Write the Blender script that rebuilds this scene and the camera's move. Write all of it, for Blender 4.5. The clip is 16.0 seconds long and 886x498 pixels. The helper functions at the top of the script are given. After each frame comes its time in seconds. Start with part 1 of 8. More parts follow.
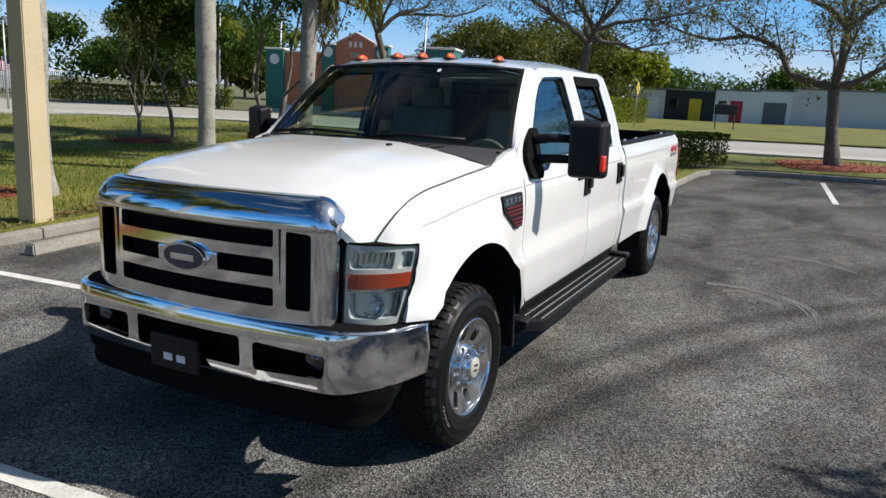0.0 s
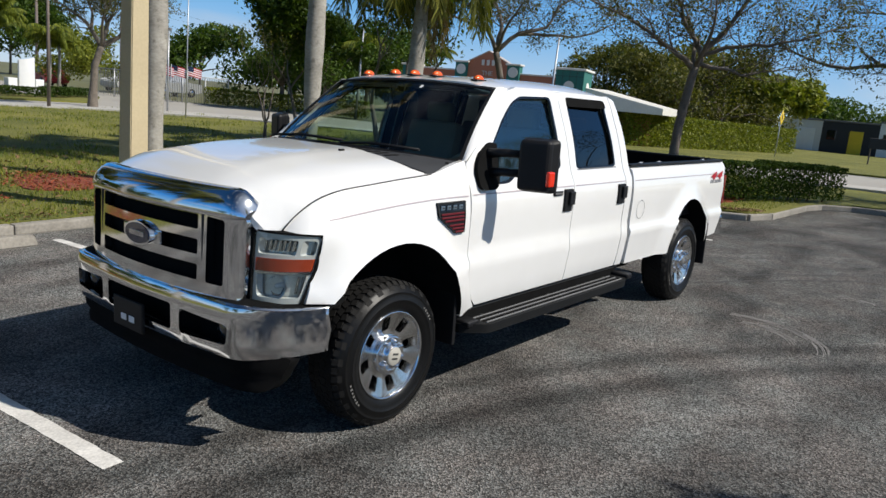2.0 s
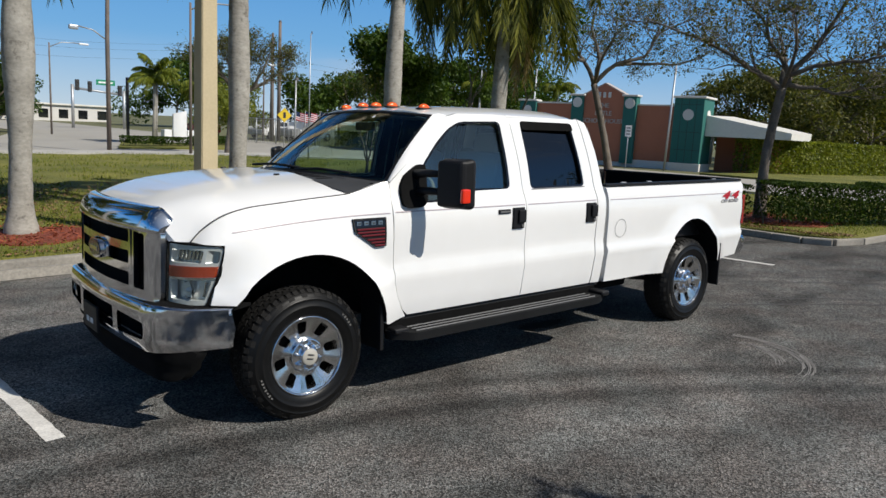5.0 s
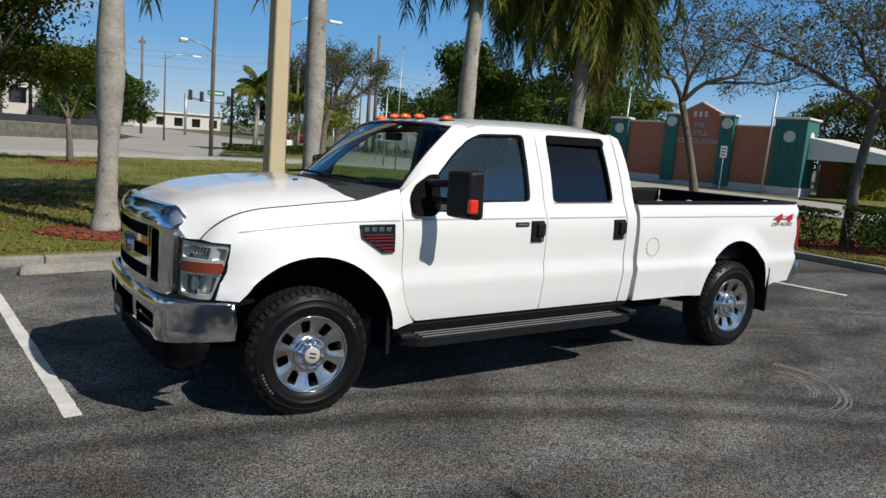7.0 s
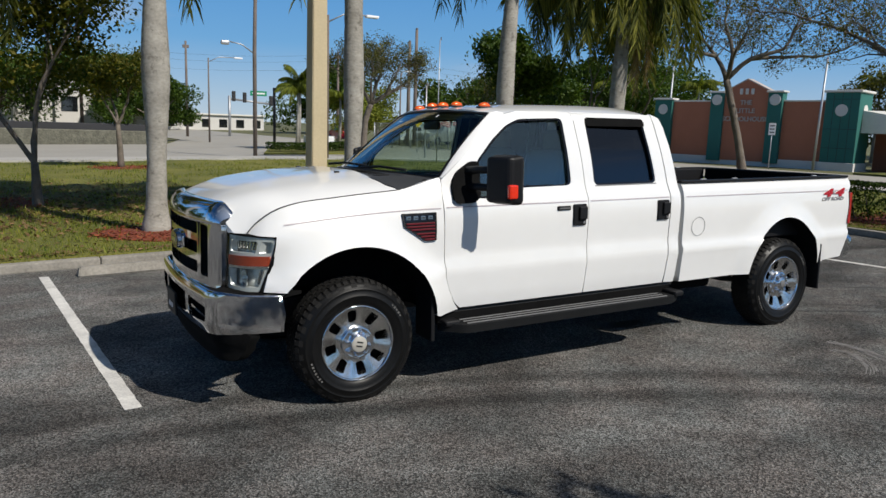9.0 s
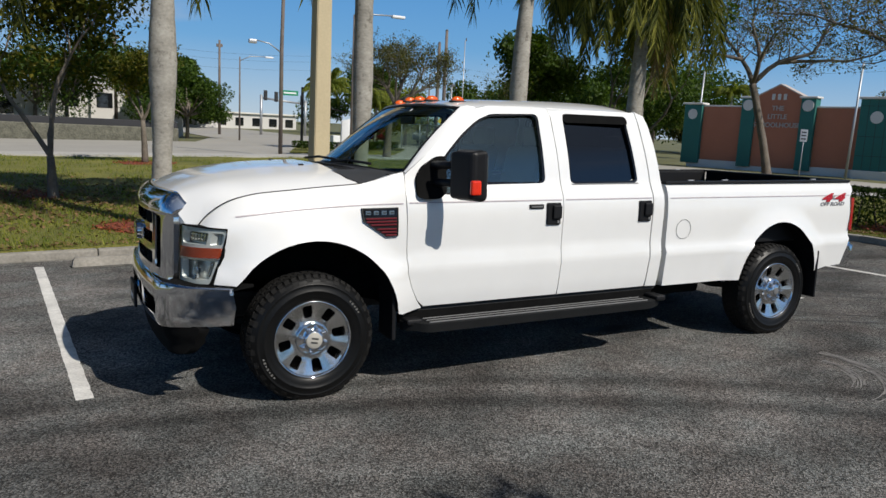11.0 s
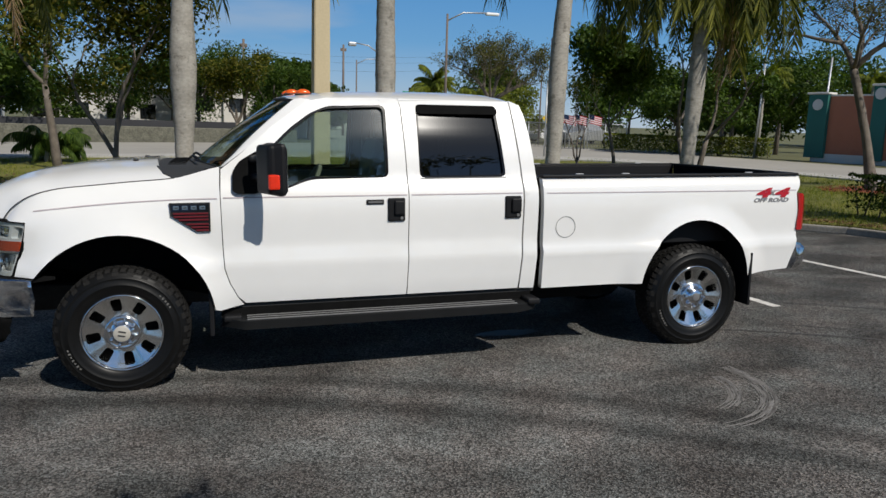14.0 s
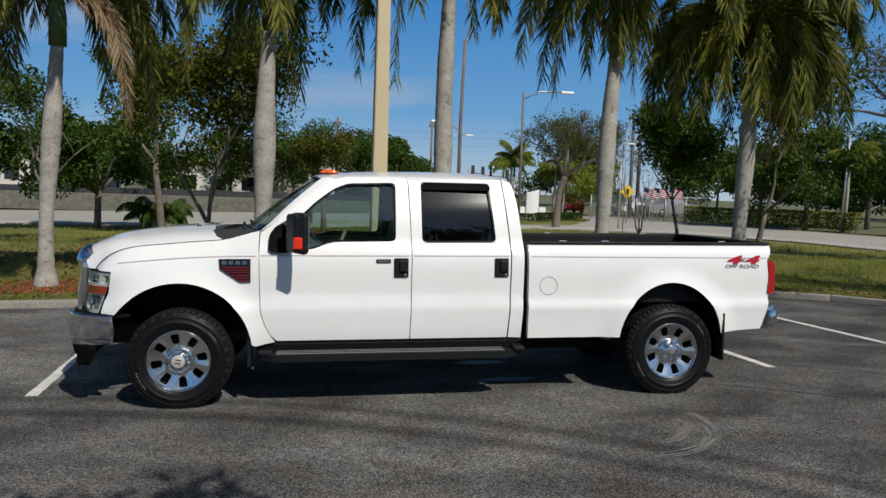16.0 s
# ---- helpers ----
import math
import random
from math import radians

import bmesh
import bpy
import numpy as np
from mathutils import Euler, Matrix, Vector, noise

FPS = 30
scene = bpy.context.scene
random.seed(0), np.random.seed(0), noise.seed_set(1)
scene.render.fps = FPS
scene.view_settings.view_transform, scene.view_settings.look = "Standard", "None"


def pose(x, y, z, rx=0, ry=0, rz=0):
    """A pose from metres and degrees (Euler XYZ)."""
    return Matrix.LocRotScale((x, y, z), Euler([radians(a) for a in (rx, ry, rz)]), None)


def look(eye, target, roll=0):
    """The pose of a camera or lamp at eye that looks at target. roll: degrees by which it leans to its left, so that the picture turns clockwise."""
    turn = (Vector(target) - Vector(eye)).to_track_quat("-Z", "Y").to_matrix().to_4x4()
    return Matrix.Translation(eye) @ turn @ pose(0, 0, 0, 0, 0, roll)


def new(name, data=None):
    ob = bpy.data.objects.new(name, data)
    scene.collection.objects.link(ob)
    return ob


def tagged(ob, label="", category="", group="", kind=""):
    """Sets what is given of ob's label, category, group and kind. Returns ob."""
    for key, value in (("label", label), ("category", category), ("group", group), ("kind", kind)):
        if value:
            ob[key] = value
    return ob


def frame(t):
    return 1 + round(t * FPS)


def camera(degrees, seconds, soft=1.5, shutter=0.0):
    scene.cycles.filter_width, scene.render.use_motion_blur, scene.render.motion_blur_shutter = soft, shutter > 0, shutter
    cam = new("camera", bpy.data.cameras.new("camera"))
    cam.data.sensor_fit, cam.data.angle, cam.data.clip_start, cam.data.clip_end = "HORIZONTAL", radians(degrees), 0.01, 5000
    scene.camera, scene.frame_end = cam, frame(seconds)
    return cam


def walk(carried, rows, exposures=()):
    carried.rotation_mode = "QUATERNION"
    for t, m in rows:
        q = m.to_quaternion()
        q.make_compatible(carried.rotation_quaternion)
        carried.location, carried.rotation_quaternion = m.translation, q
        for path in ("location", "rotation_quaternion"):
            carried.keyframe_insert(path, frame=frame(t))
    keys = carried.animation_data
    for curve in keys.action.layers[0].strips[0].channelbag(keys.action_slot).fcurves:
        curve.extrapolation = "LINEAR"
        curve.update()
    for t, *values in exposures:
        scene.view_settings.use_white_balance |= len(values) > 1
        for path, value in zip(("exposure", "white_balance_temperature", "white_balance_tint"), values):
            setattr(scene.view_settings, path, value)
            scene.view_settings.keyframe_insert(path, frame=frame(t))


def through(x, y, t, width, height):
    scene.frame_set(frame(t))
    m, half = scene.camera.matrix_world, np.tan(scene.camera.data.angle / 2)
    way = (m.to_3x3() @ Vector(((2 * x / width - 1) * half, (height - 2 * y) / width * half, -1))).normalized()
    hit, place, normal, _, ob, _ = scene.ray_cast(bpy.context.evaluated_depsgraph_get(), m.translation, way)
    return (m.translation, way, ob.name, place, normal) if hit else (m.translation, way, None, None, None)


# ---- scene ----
cam = camera(61.8, 16.0)
PATH = [
    (0, (-3.243, -2.488, 1.797), (-1.505, -1.594, 1.375), 1.7),
    (0.5, (-3.132, -2.827, 1.793), (-1.441, -1.853, 1.353), 4.7),
    (1, (-3.056, -3.097, 1.8), (-1.385, -2.075, 1.394), 4.9),
    (1.5, (-3.069, -3.428, 1.833), (-1.471, -2.288, 1.451), 2.9),
    (2, (-2.939, -3.631, 1.832), (-1.396, -2.421, 1.438), 4.0),
    (2.5, (-2.801, -3.832, 1.819), (-1.249, -2.624, 1.458), 2.1),
    (3, (-2.794, -4.145, 1.836), (-1.264, -2.913, 1.456), 3.2),
    (3.5, (-2.676, -4.336, 1.822), (-1.196, -3.045, 1.442), 1.3),
    (4, (-2.463, -4.47, 1.823), (-1.037, -3.117, 1.454), 2.2),
    (4.5, (-2.362, -4.701, 1.824), (-1.01, -3.267, 1.483), 1.8),
    (7, (-1.831, -5.336, 1.817), (-0.748, -3.68, 1.531), 3.1),
    (7.5, (-1.84, -5.326, 1.813), (-0.812, -3.635, 1.524), 2.0),
    (8, (-1.842, -5.315, 1.803), (-0.84, -3.611, 1.499), 1.4),
    (10.5, (-1.683, -5.496, 1.774), (-0.722, -3.771, 1.456), -0.1),
    (11, (-1.358, -5.485, 1.744), (-0.453, -3.728, 1.435), 1.5),
    (11.5, (-1.025, -5.605, 1.726), (-0.141, -3.835, 1.431), 1.6),
    (12, (-0.667, -5.8, 1.752), (0.126, -3.995, 1.42), 0.8),
    (12.5, (-0.314, -5.866, 1.728), (0.457, -4.054, 1.377), 0.8),
    (13, (0.055, -5.971, 1.743), (0.81, -4.147, 1.417), 1.4),
    (13.5, (0.381, -6.047, 1.754), (0.977, -4.169, 1.412), 0.7),
    (14, (0.709, -6.079, 1.734), (1.27, -4.186, 1.416), 0.5),
    (14.5, (1.023, -6.281, 1.713), (1.346, -4.325, 1.449), 2.3),
    (15, (1.092, -6.62, 1.735), (1.339, -4.646, 1.53), 0.2),
    (15.5, (1.161, -6.928, 1.74), (1.464, -4.962, 1.533), 1.0),
    (16, (1.186, -7.287, 1.753), (1.513, -5.318, 1.623), 0.8),
]
EXPOSURES = [(0.0, 0.30), (1.0, 0.21), (2.5, 0.08), (4.5, -0.01), (7.0, -0.12), (12.0, -0.18), (13.5, -0.26), (14.5, -0.32), (16.0, -0.31)]
# The parking lot rises a little towards the lorry's tail: LOT lays its own level plane into the world.
LOT = Vector((0.017, -0.017, 1.0)).rotation_difference(Vector((0, 0, 1))).to_matrix().to_4x4()
walk(cam, [(t, LOT @ look(eye, target, roll)) for t, eye, target, roll in PATH], EXPOSURES)

# ---- world, sun ----
SUN = Vector((0.40, -0.92, 1.0)).normalized()
world = bpy.data.worlds.new("world")
scene.world = world
world.use_nodes = True
wn, wl = world.node_tree.nodes, world.node_tree.links
sky = wn.new("ShaderNodeTexSky")
sky.sky_type, sky.sun_disc = "NISHITA", False
sky.sun_elevation, sky.sun_rotation = math.asin(SUN.z), math.atan2(SUN.x, SUN.y)
sky.air_density, sky.dust_density, sky.ozone_density, sky.altitude = 1.0, 0.0, 4.5, 0.0
# thin high cloud streaks
wtc = wn.new("ShaderNodeTexCoord")
wmap = wn.new("ShaderNodeMapping")
wmap.inputs["Scale"].default_value = (1.2, 2.2, 7.0)
wl.new(wtc.outputs["Generated"], wmap.inputs["Vector"])
wnoise = wn.new("ShaderNodeTexNoise")
wnoise.inputs["Scale"].default_value, wnoise.inputs["Detail"].default_value = 1.6, 6.0
wl.new(wmap.outputs["Vector"], wnoise.inputs["Vector"])
wramp = wn.new("ShaderNodeValToRGB")
wramp.color_ramp.elements[0].position, wramp.color_ramp.elements[1].position = 0.55, 0.92
wl.new(wnoise.outputs["Fac"], wramp.inputs["Fac"])
wmix = wn.new("ShaderNodeMix")
wmix.data_type = "RGBA"
wmix.inputs[7].default_value = (9.5, 10.0, 10.8, 1)
wl.new(wramp.outputs["Color"], wmix.inputs[0])
wsat = wn.new("ShaderNodeHueSaturation")
wsat.inputs["Saturation"].default_value = 1.5
wsat.inputs["Value"].default_value = 1.22
wtint = wn.new("ShaderNodeMix")
wtint.data_type, wtint.blend_type = "RGBA", "MULTIPLY"
wtint.inputs[0].default_value = 1.0
wtint.inputs[7].default_value = (0.92, 0.99, 1.16, 1)
wl.new(wsat.outputs["Color"], wtint.inputs[6])
wl.new(sky.outputs["Color"], wsat.inputs["Color"])
# the clear blue of the day, paler towards the horizon
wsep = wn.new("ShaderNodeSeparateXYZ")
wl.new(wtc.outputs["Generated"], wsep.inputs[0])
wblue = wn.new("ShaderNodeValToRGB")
# overhead it is set nearly black to keep skylight out of the shadows
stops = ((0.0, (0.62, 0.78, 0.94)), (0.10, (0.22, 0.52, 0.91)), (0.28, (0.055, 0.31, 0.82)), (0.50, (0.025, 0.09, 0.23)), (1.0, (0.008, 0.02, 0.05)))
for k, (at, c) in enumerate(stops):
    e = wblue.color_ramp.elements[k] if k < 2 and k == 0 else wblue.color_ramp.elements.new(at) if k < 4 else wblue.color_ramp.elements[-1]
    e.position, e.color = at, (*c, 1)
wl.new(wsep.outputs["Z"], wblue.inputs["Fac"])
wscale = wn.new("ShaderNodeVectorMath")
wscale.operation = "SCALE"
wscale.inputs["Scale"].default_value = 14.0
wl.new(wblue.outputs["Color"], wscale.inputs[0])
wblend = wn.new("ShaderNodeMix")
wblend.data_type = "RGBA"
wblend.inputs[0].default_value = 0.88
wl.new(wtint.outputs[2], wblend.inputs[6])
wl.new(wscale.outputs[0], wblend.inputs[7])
# whiter sky round the sun
wdot = wn.new("ShaderNodeVectorMath")
wdot.operation = "DOT_PRODUCT"
wl.new(wtc.outputs["Generated"], wdot.inputs[0])
wdot.inputs[1].default_value = SUN
wclamp = wn.new("ShaderNodeMath")
wclamp.operation = "MAXIMUM"
wl.new(wdot.outputs["Value"], wclamp.inputs[0])
wclamp.inputs[1].default_value = 0.0
wpow = wn.new("ShaderNodeMath")
wpow.operation = "POWER"
wl.new(wclamp.outputs[0], wpow.inputs[0])
wpow.inputs[1].default_value = 4.0
wglow = wn.new("ShaderNodeMix")
wglow.data_type, wglow.blend_type = "RGBA", "ADD"
wglow.inputs[7].default_value = (5.6, 6.0, 6.4, 1)
wl.new(wpow.outputs[0], wglow.inputs[0])
wl.new(wblend.outputs[2], wglow.inputs[6])
wl.new(wglow.outputs[2], wmix.inputs[6])
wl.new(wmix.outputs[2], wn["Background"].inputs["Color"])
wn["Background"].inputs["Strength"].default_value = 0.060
sun_data = bpy.data.lights.new("sun", "SUN")
sun_data.energy, sun_data.angle, sun_data.color = 5.0, radians(0.53), (1.0, 0.95, 0.87)
sun = new("sun", sun_data)
sun.matrix_world = look((0, 0, 30), Vector((0, 0, 30)) - SUN)


# ---- helpers ----
def g(x, y):
    """Height of the ground at a place."""
    return 0.017 * min(32, max(-25, x)) - 0.017 * min(8, max(-25, y))


def part(name, bm, material, parent=None, label="", smooth=False, place=None):
    """A bmesh as one mesh object, under a thing or at top level."""
    me = bpy.data.meshes.new(name)
    if smooth:
        for f in bm.faces:
            f.smooth = True
    bm.to_mesh(me)
    bm.free()
    if material is not None:
        me.materials.append(material)
    ob = new(name, me)
    if parent is not None:
        ob.parent = parent
    if place is not None:
        ob.matrix_basis = place
    if label:
        ob["label"] = label
    return ob


def holder(name, label, category, place=Matrix.Identity(4), group="", kind=""):
    """An empty that carries the parts of a thing."""
    ob = new(name)
    ob.empty_display_size = 0.1
    ob.matrix_basis = place
    return tagged(ob, label, category, group, kind)


def pybm(verts, faces):
    me = bpy.data.meshes.new("tmp")
    me.from_pydata(verts, [], faces)
    bm = bmesh.new()
    bm.from_mesh(me)
    bpy.data.meshes.remove(me)
    return bm


def box_bm(cx, cy, cz, sx, sy, sz, bevel=0.0, seg=2, bm=None, rot=None):
    out = bm or bmesh.new()
    made = bmesh.ops.create_cube(out, size=1.0)["verts"]
    m = Matrix.Translation((cx, cy, cz)) @ (rot or Matrix.Identity(4)) @ Matrix.Diagonal((sx, sy, sz, 1))
    bmesh.ops.transform(out, matrix=m, verts=made)
    if bevel > 0:
        edges = list({e for v in made for e in v.link_edges})
        bmesh.ops.bevel(out, geom=edges, offset=bevel, segments=seg, profile=0.6, affect="EDGES", clamp_overlap=True)
    return out


def tube_bm(points, radii, sides=8, bm=None, cap=True):
    """A bent tapered tube through points."""
    out = bm or bmesh.new()
    rings = []
    n = len(points)
    pts = [Vector(p) for p in points]
    for i, p in enumerate(pts):
        d = (pts[min(i + 1, n - 1)] - pts[max(i - 1, 0)]).normalized()
        a = d.orthogonal().normalized() if not rings else (rings[-1][1] - d * rings[-1][1].dot(d)).normalized()
        b = d.cross(a)
        r = radii[i] if hasattr(radii, "__len__") else radii
        rings.append(([out.verts.new(p + r * (math.cos(2 * math.pi * k / sides) * a + math.sin(2 * math.pi * k / sides) * b)) for k in range(sides)], a))
    for (r0, _), (r1, _) in zip(rings, rings[1:]):
        for k in range(sides):
            out.faces.new((r0[k], r0[(k + 1) % sides], r1[(k + 1) % sides], r1[k])).smooth = True
    if cap:
        out.faces.new(rings[0][0][::-1])
        out.faces.new(rings[-1][0])
    return out


def lathe_bm(profile, seg=48, bm=None, axis="y", centre=(0, 0, 0)):
    """profile: (radius, along) pairs turned round an axis."""
    out = bm or bmesh.new()
    rings = []
    for r, s in profile:
        ring = []
        for k in range(seg):
            a = 2 * math.pi * k / seg
            c, d = r * math.cos(a), r * math.sin(a)
            p = {"y": (c, s, d), "z": (c, d, s), "x": (s, c, d)}[axis]
            ring.append(out.verts.new(Vector(p) + Vector(centre)))
        rings.append(ring)
    for r0, r1 in zip(rings, rings[1:]):
        for k in range(seg):
            out.faces.new((r0[k], r0[(k + 1) % seg], r1[(k + 1) % seg], r1[k])).smooth = True
    return out


def inside(p, loop):
    x, y = p
    hit = False
    for (x0, y0), (x1, y1) in zip(loop, loop[1:] + loop[:1]):
        if (y0 > y) != (y1 > y) and x < (x1 - x0) * (y - y0) / (y1 - y0) + x0:
            hit = not hit
    return hit


def dense(loop, step):
    out = []
    for (x0, y0), (x1, y1) in zip(loop, loop[1:] + loop[:1]):
        n = max(1, int(math.hypot(x1 - x0, y1 - y0) / step + 0.5))
        out += [(x0 + (x1 - x0) * k / n, y0 + (y1 - y0) * k / n) for k in range(n)]
    return out


def near_loop(p, loop, far):
    return any((p[0] - q[0]) ** 2 + (p[1] - q[1]) ** 2 < far * far for q in loop)


def rounded(loop, r, n=3):
    """A loop with its corners rounded."""
    out = []
    for i, p in enumerate(loop):
        a, b, c = Vector(loop[i - 1]), Vector(p), Vector(loop[(i + 1) % len(loop)])
        d0, d1 = (a - b), (c - b)
        r0 = min(r, 0.45 * d0.length, 0.45 * d1.length)
        p0, p1 = b + d0.normalized() * r0, b + d1.normalized() * r0
        for k in range(n + 1):
            t = k / n
            q = (1 - t) ** 2 * p0 + 2 * t * (1 - t) * b + t * t * p1
            out.append((q.x, q.y))
    return out


def panel_bm(loop, fmap, holes=(), step=0.07, depth=None, bm=None):
    """A sheet with a plan outline and holes, bent by fmap(u, v), with its rims turned in by depth(u, v)."""
    out = bm or bmesh.new()
    loops = [dense(l, step) for l in (loop, *holes)]
    pts, edges = [], []
    for l in loops:
        n0 = len(pts)
        pts += l
        edges += [(n0 + k, n0 + (k + 1) % len(l)) for k in range(len(l))]
    rim = list(pts)
    us, vs = [p[0] for p in loops[0]], [p[1] for p in loops[0]]
    nu, nv = int((max(us) - min(us)) / step), int((max(vs) - min(vs)) / step)
    for i in range(1, nu + 1):
        for j in range(1, nv + 1):
            p = (min(us) + i * step, min(vs) + j * step)
            if inside(p, loops[0]) and not any(inside(p, h) for h in loops[1:]) and not near_loop(p, rim, 0.45 * step):
                pts.append(p)
    from mathutils.geometry import delaunay_2d_cdt
    vv, ee, ff, ov, oe, of = delaunay_2d_cdt([Vector(p) for p in pts], edges, [], 0, 1e-6)
    made = [out.verts.new(fmap(p.x, p.y)) for p in vv]
    fs = []
    for f in ff:
        c = sum((vv[k] for k in f), Vector((0, 0))) / len(f)
        if len(f) == 3 and abs((vv[f[1]] - vv[f[0]]).cross(vv[f[2]] - vv[f[0]])) < 2e-6:
            continue
        if inside(c, loops[0]) and not any(inside(c, h) for h in loops[1:]):
            fs.append(out.faces.new([made[k] for k in f]))
            fs[-1].smooth = True
    if depth is not None:
        rimedges = [e for e in {e for f in fs for e in f.edges} if len(e.link_faces) == 1]
        inner = {}
        for e in rimedges:
            for v in e.verts:
                if v not in inner:
                    k = made.index(v)
                    inner[v] = out.verts.new(v.co + Vector(depth(vv[k].x, vv[k].y)))
        for e in rimedges:
            a, b = e.verts
            out.faces.new((a, b, inner[b], inner[a])).smooth = True
            e.smooth = False
    bmesh.ops.delete(out, geom=[v for v in made if v.is_valid and not v.link_faces], context="VERTS")
    bmesh.ops.recalc_face_normals(out, faces=list(out.faces))
    return out


def outward(bm, centre):
    """Turn each face so that it looks away from a point."""
    bm.normal_update()
    c = Vector(centre)
    for f in bm.faces:
        if f.normal.dot(f.calc_center_median() - c) < 0:
            f.normal_flip()
    return bm


def lerp_table(table, x):
    """Smooth value from rows of (x, value)."""
    if x <= table[0][0]:
        return table[0][1]
    for (x0, v0), (x1, v1) in zip(table, table[1:]):
        if x <= x1:
            t = (x - x0) / (x1 - x0)
            return v0 + (v1 - v0) * t
    return table[-1][1]


def spline_table(table, x):
    """Catmull-Rom value from rows of (x, value)."""
    n = len(table)
    if x <= table[0][0]:
        return table[0][1]
    if x >= table[-1][0]:
        return table[-1][1]
    i = max(k for k in range(n - 1) if table[k][0] <= x)
    x0, v0 = table[i]
    x1, v1 = table[i + 1]
    m0 = (v1 - table[i - 1][1]) / (x1 - table[i - 1][0]) if i > 0 else (v1 - v0) / (x1 - x0)
    m1 = (table[i + 2][1] - v0) / (table[i + 2][0] - x0) if i + 2 < n else (v1 - v0) / (x1 - x0)
    h, t = x1 - x0, (x - x0) / (x1 - x0)
    return (2 * t**3 - 3 * t**2 + 1) * v0 + (t**3 - 2 * t**2 + t) * h * m0 + (-2 * t**3 + 3 * t**2) * v1 + (t**3 - t**2) * h * m1


# ---- materials ----
def mat(name, base, rough=0.5, metal=0.0, var=0.15, scale=3.0, fine=60.0, bump=0.0, bdist=0.003, coat=0.0, spec=0.5, tone=None, rvar=0.0, stretch=(1, 1, 1)):
    """A surface with colour variation at two scales and fine relief."""
    m = bpy.data.materials.new(name)
    m.use_nodes = True
    n, l = m.node_tree.nodes, m.node_tree.links
    b = n["Principled BSDF"]
    b.inputs["Metallic"].default_value, b.inputs["Roughness"].default_value = metal, rough
    b.inputs["Coat Weight"].default_value, b.inputs["Coat Roughness"].default_value = coat, 0.03
    b.inputs["Specular IOR Level"].default_value = spec
    tc, oi = n.new("ShaderNodeTexCoord"), n.new("ShaderNodeObjectInfo")
    add = n.new("ShaderNodeVectorMath")
    l.new(tc.outputs["Object"], add.inputs[0])
    mul = n.new("ShaderNodeVectorMath")
    mul.operation = "SCALE"
    mul.inputs[0].default_value = (17.0, 9.0, 5.0)
    l.new(oi.outputs["Random"], mul.inputs["Scale"])
    l.new(mul.outputs[0], add.inputs[1])
    big, small = n.new("ShaderNodeTexNoise"), n.new("ShaderNodeTexNoise")
    big.inputs["Scale"].default_value, big.inputs["Detail"].default_value = scale, 4.0
    small.inputs["Scale"].default_value, small.inputs["Detail"].default_value = fine, 3.0
    squash = n.new("ShaderNodeVectorMath")
    squash.operation = "MULTIPLY"
    squash.inputs[1].default_value = stretch
    l.new(add.outputs[0], squash.inputs[0])
    for t in (big, small):
        l.new(squash.outputs[0], t.inputs["Vector"])
    ramp = n.new("ShaderNodeValToRGB")
    ramp.color_ramp.elements[0].position, ramp.color_ramp.elements[1].position = 0.3, 0.7
    lo, hi = [c * (1 - var) for c in base], [min(1, c * (1 + var)) for c in base]
    if tone is not None:
        hi = list(tone)
    ramp.color_ramp.elements[0].color, ramp.color_ramp.elements[1].color = (*lo, 1), (*hi, 1)
    mixf = n.new("ShaderNodeMath")
    mixf.operation = "MULTIPLY_ADD"
    mixf.inputs[1].default_value = 0.45
    l.new(small.outputs["Fac"], mixf.inputs[0])
    half = n.new("ShaderNodeMath")
    half.operation = "MULTIPLY"
    half.inputs[1].default_value = 0.55
    l.new(big.outputs["Fac"], half.inputs[0])
    l.new(half.outputs[0], mixf.inputs[2])
    l.new(mixf.outputs[0], ramp.inputs["Fac"])
    l.new(ramp.outputs["Color"], b.inputs["Base Color"])
    if rvar > 0:
        rr = n.new("ShaderNodeMapRange")
        rr.inputs["To Min"].default_value, rr.inputs["To Max"].default_value = max(0, rough - rvar), min(1, rough + rvar)
        rr.inputs["From Min"].default_value, rr.inputs["From Max"].default_value = 0.3, 0.7
        l.new(big.outputs["Fac"], rr.inputs["Value"])
        l.new(rr.outputs[0], b.inputs["Roughness"])
    if bump > 0:
        bp = n.new("ShaderNodeBump")
        bp.inputs["Strength"].default_value, bp.inputs["Distance"].default_value = bump, bdist
        l.new(small.outputs["Fac"], bp.inputs["Height"])
        l.new(bp.outputs["Normal"], b.inputs["Normal"])
    return m


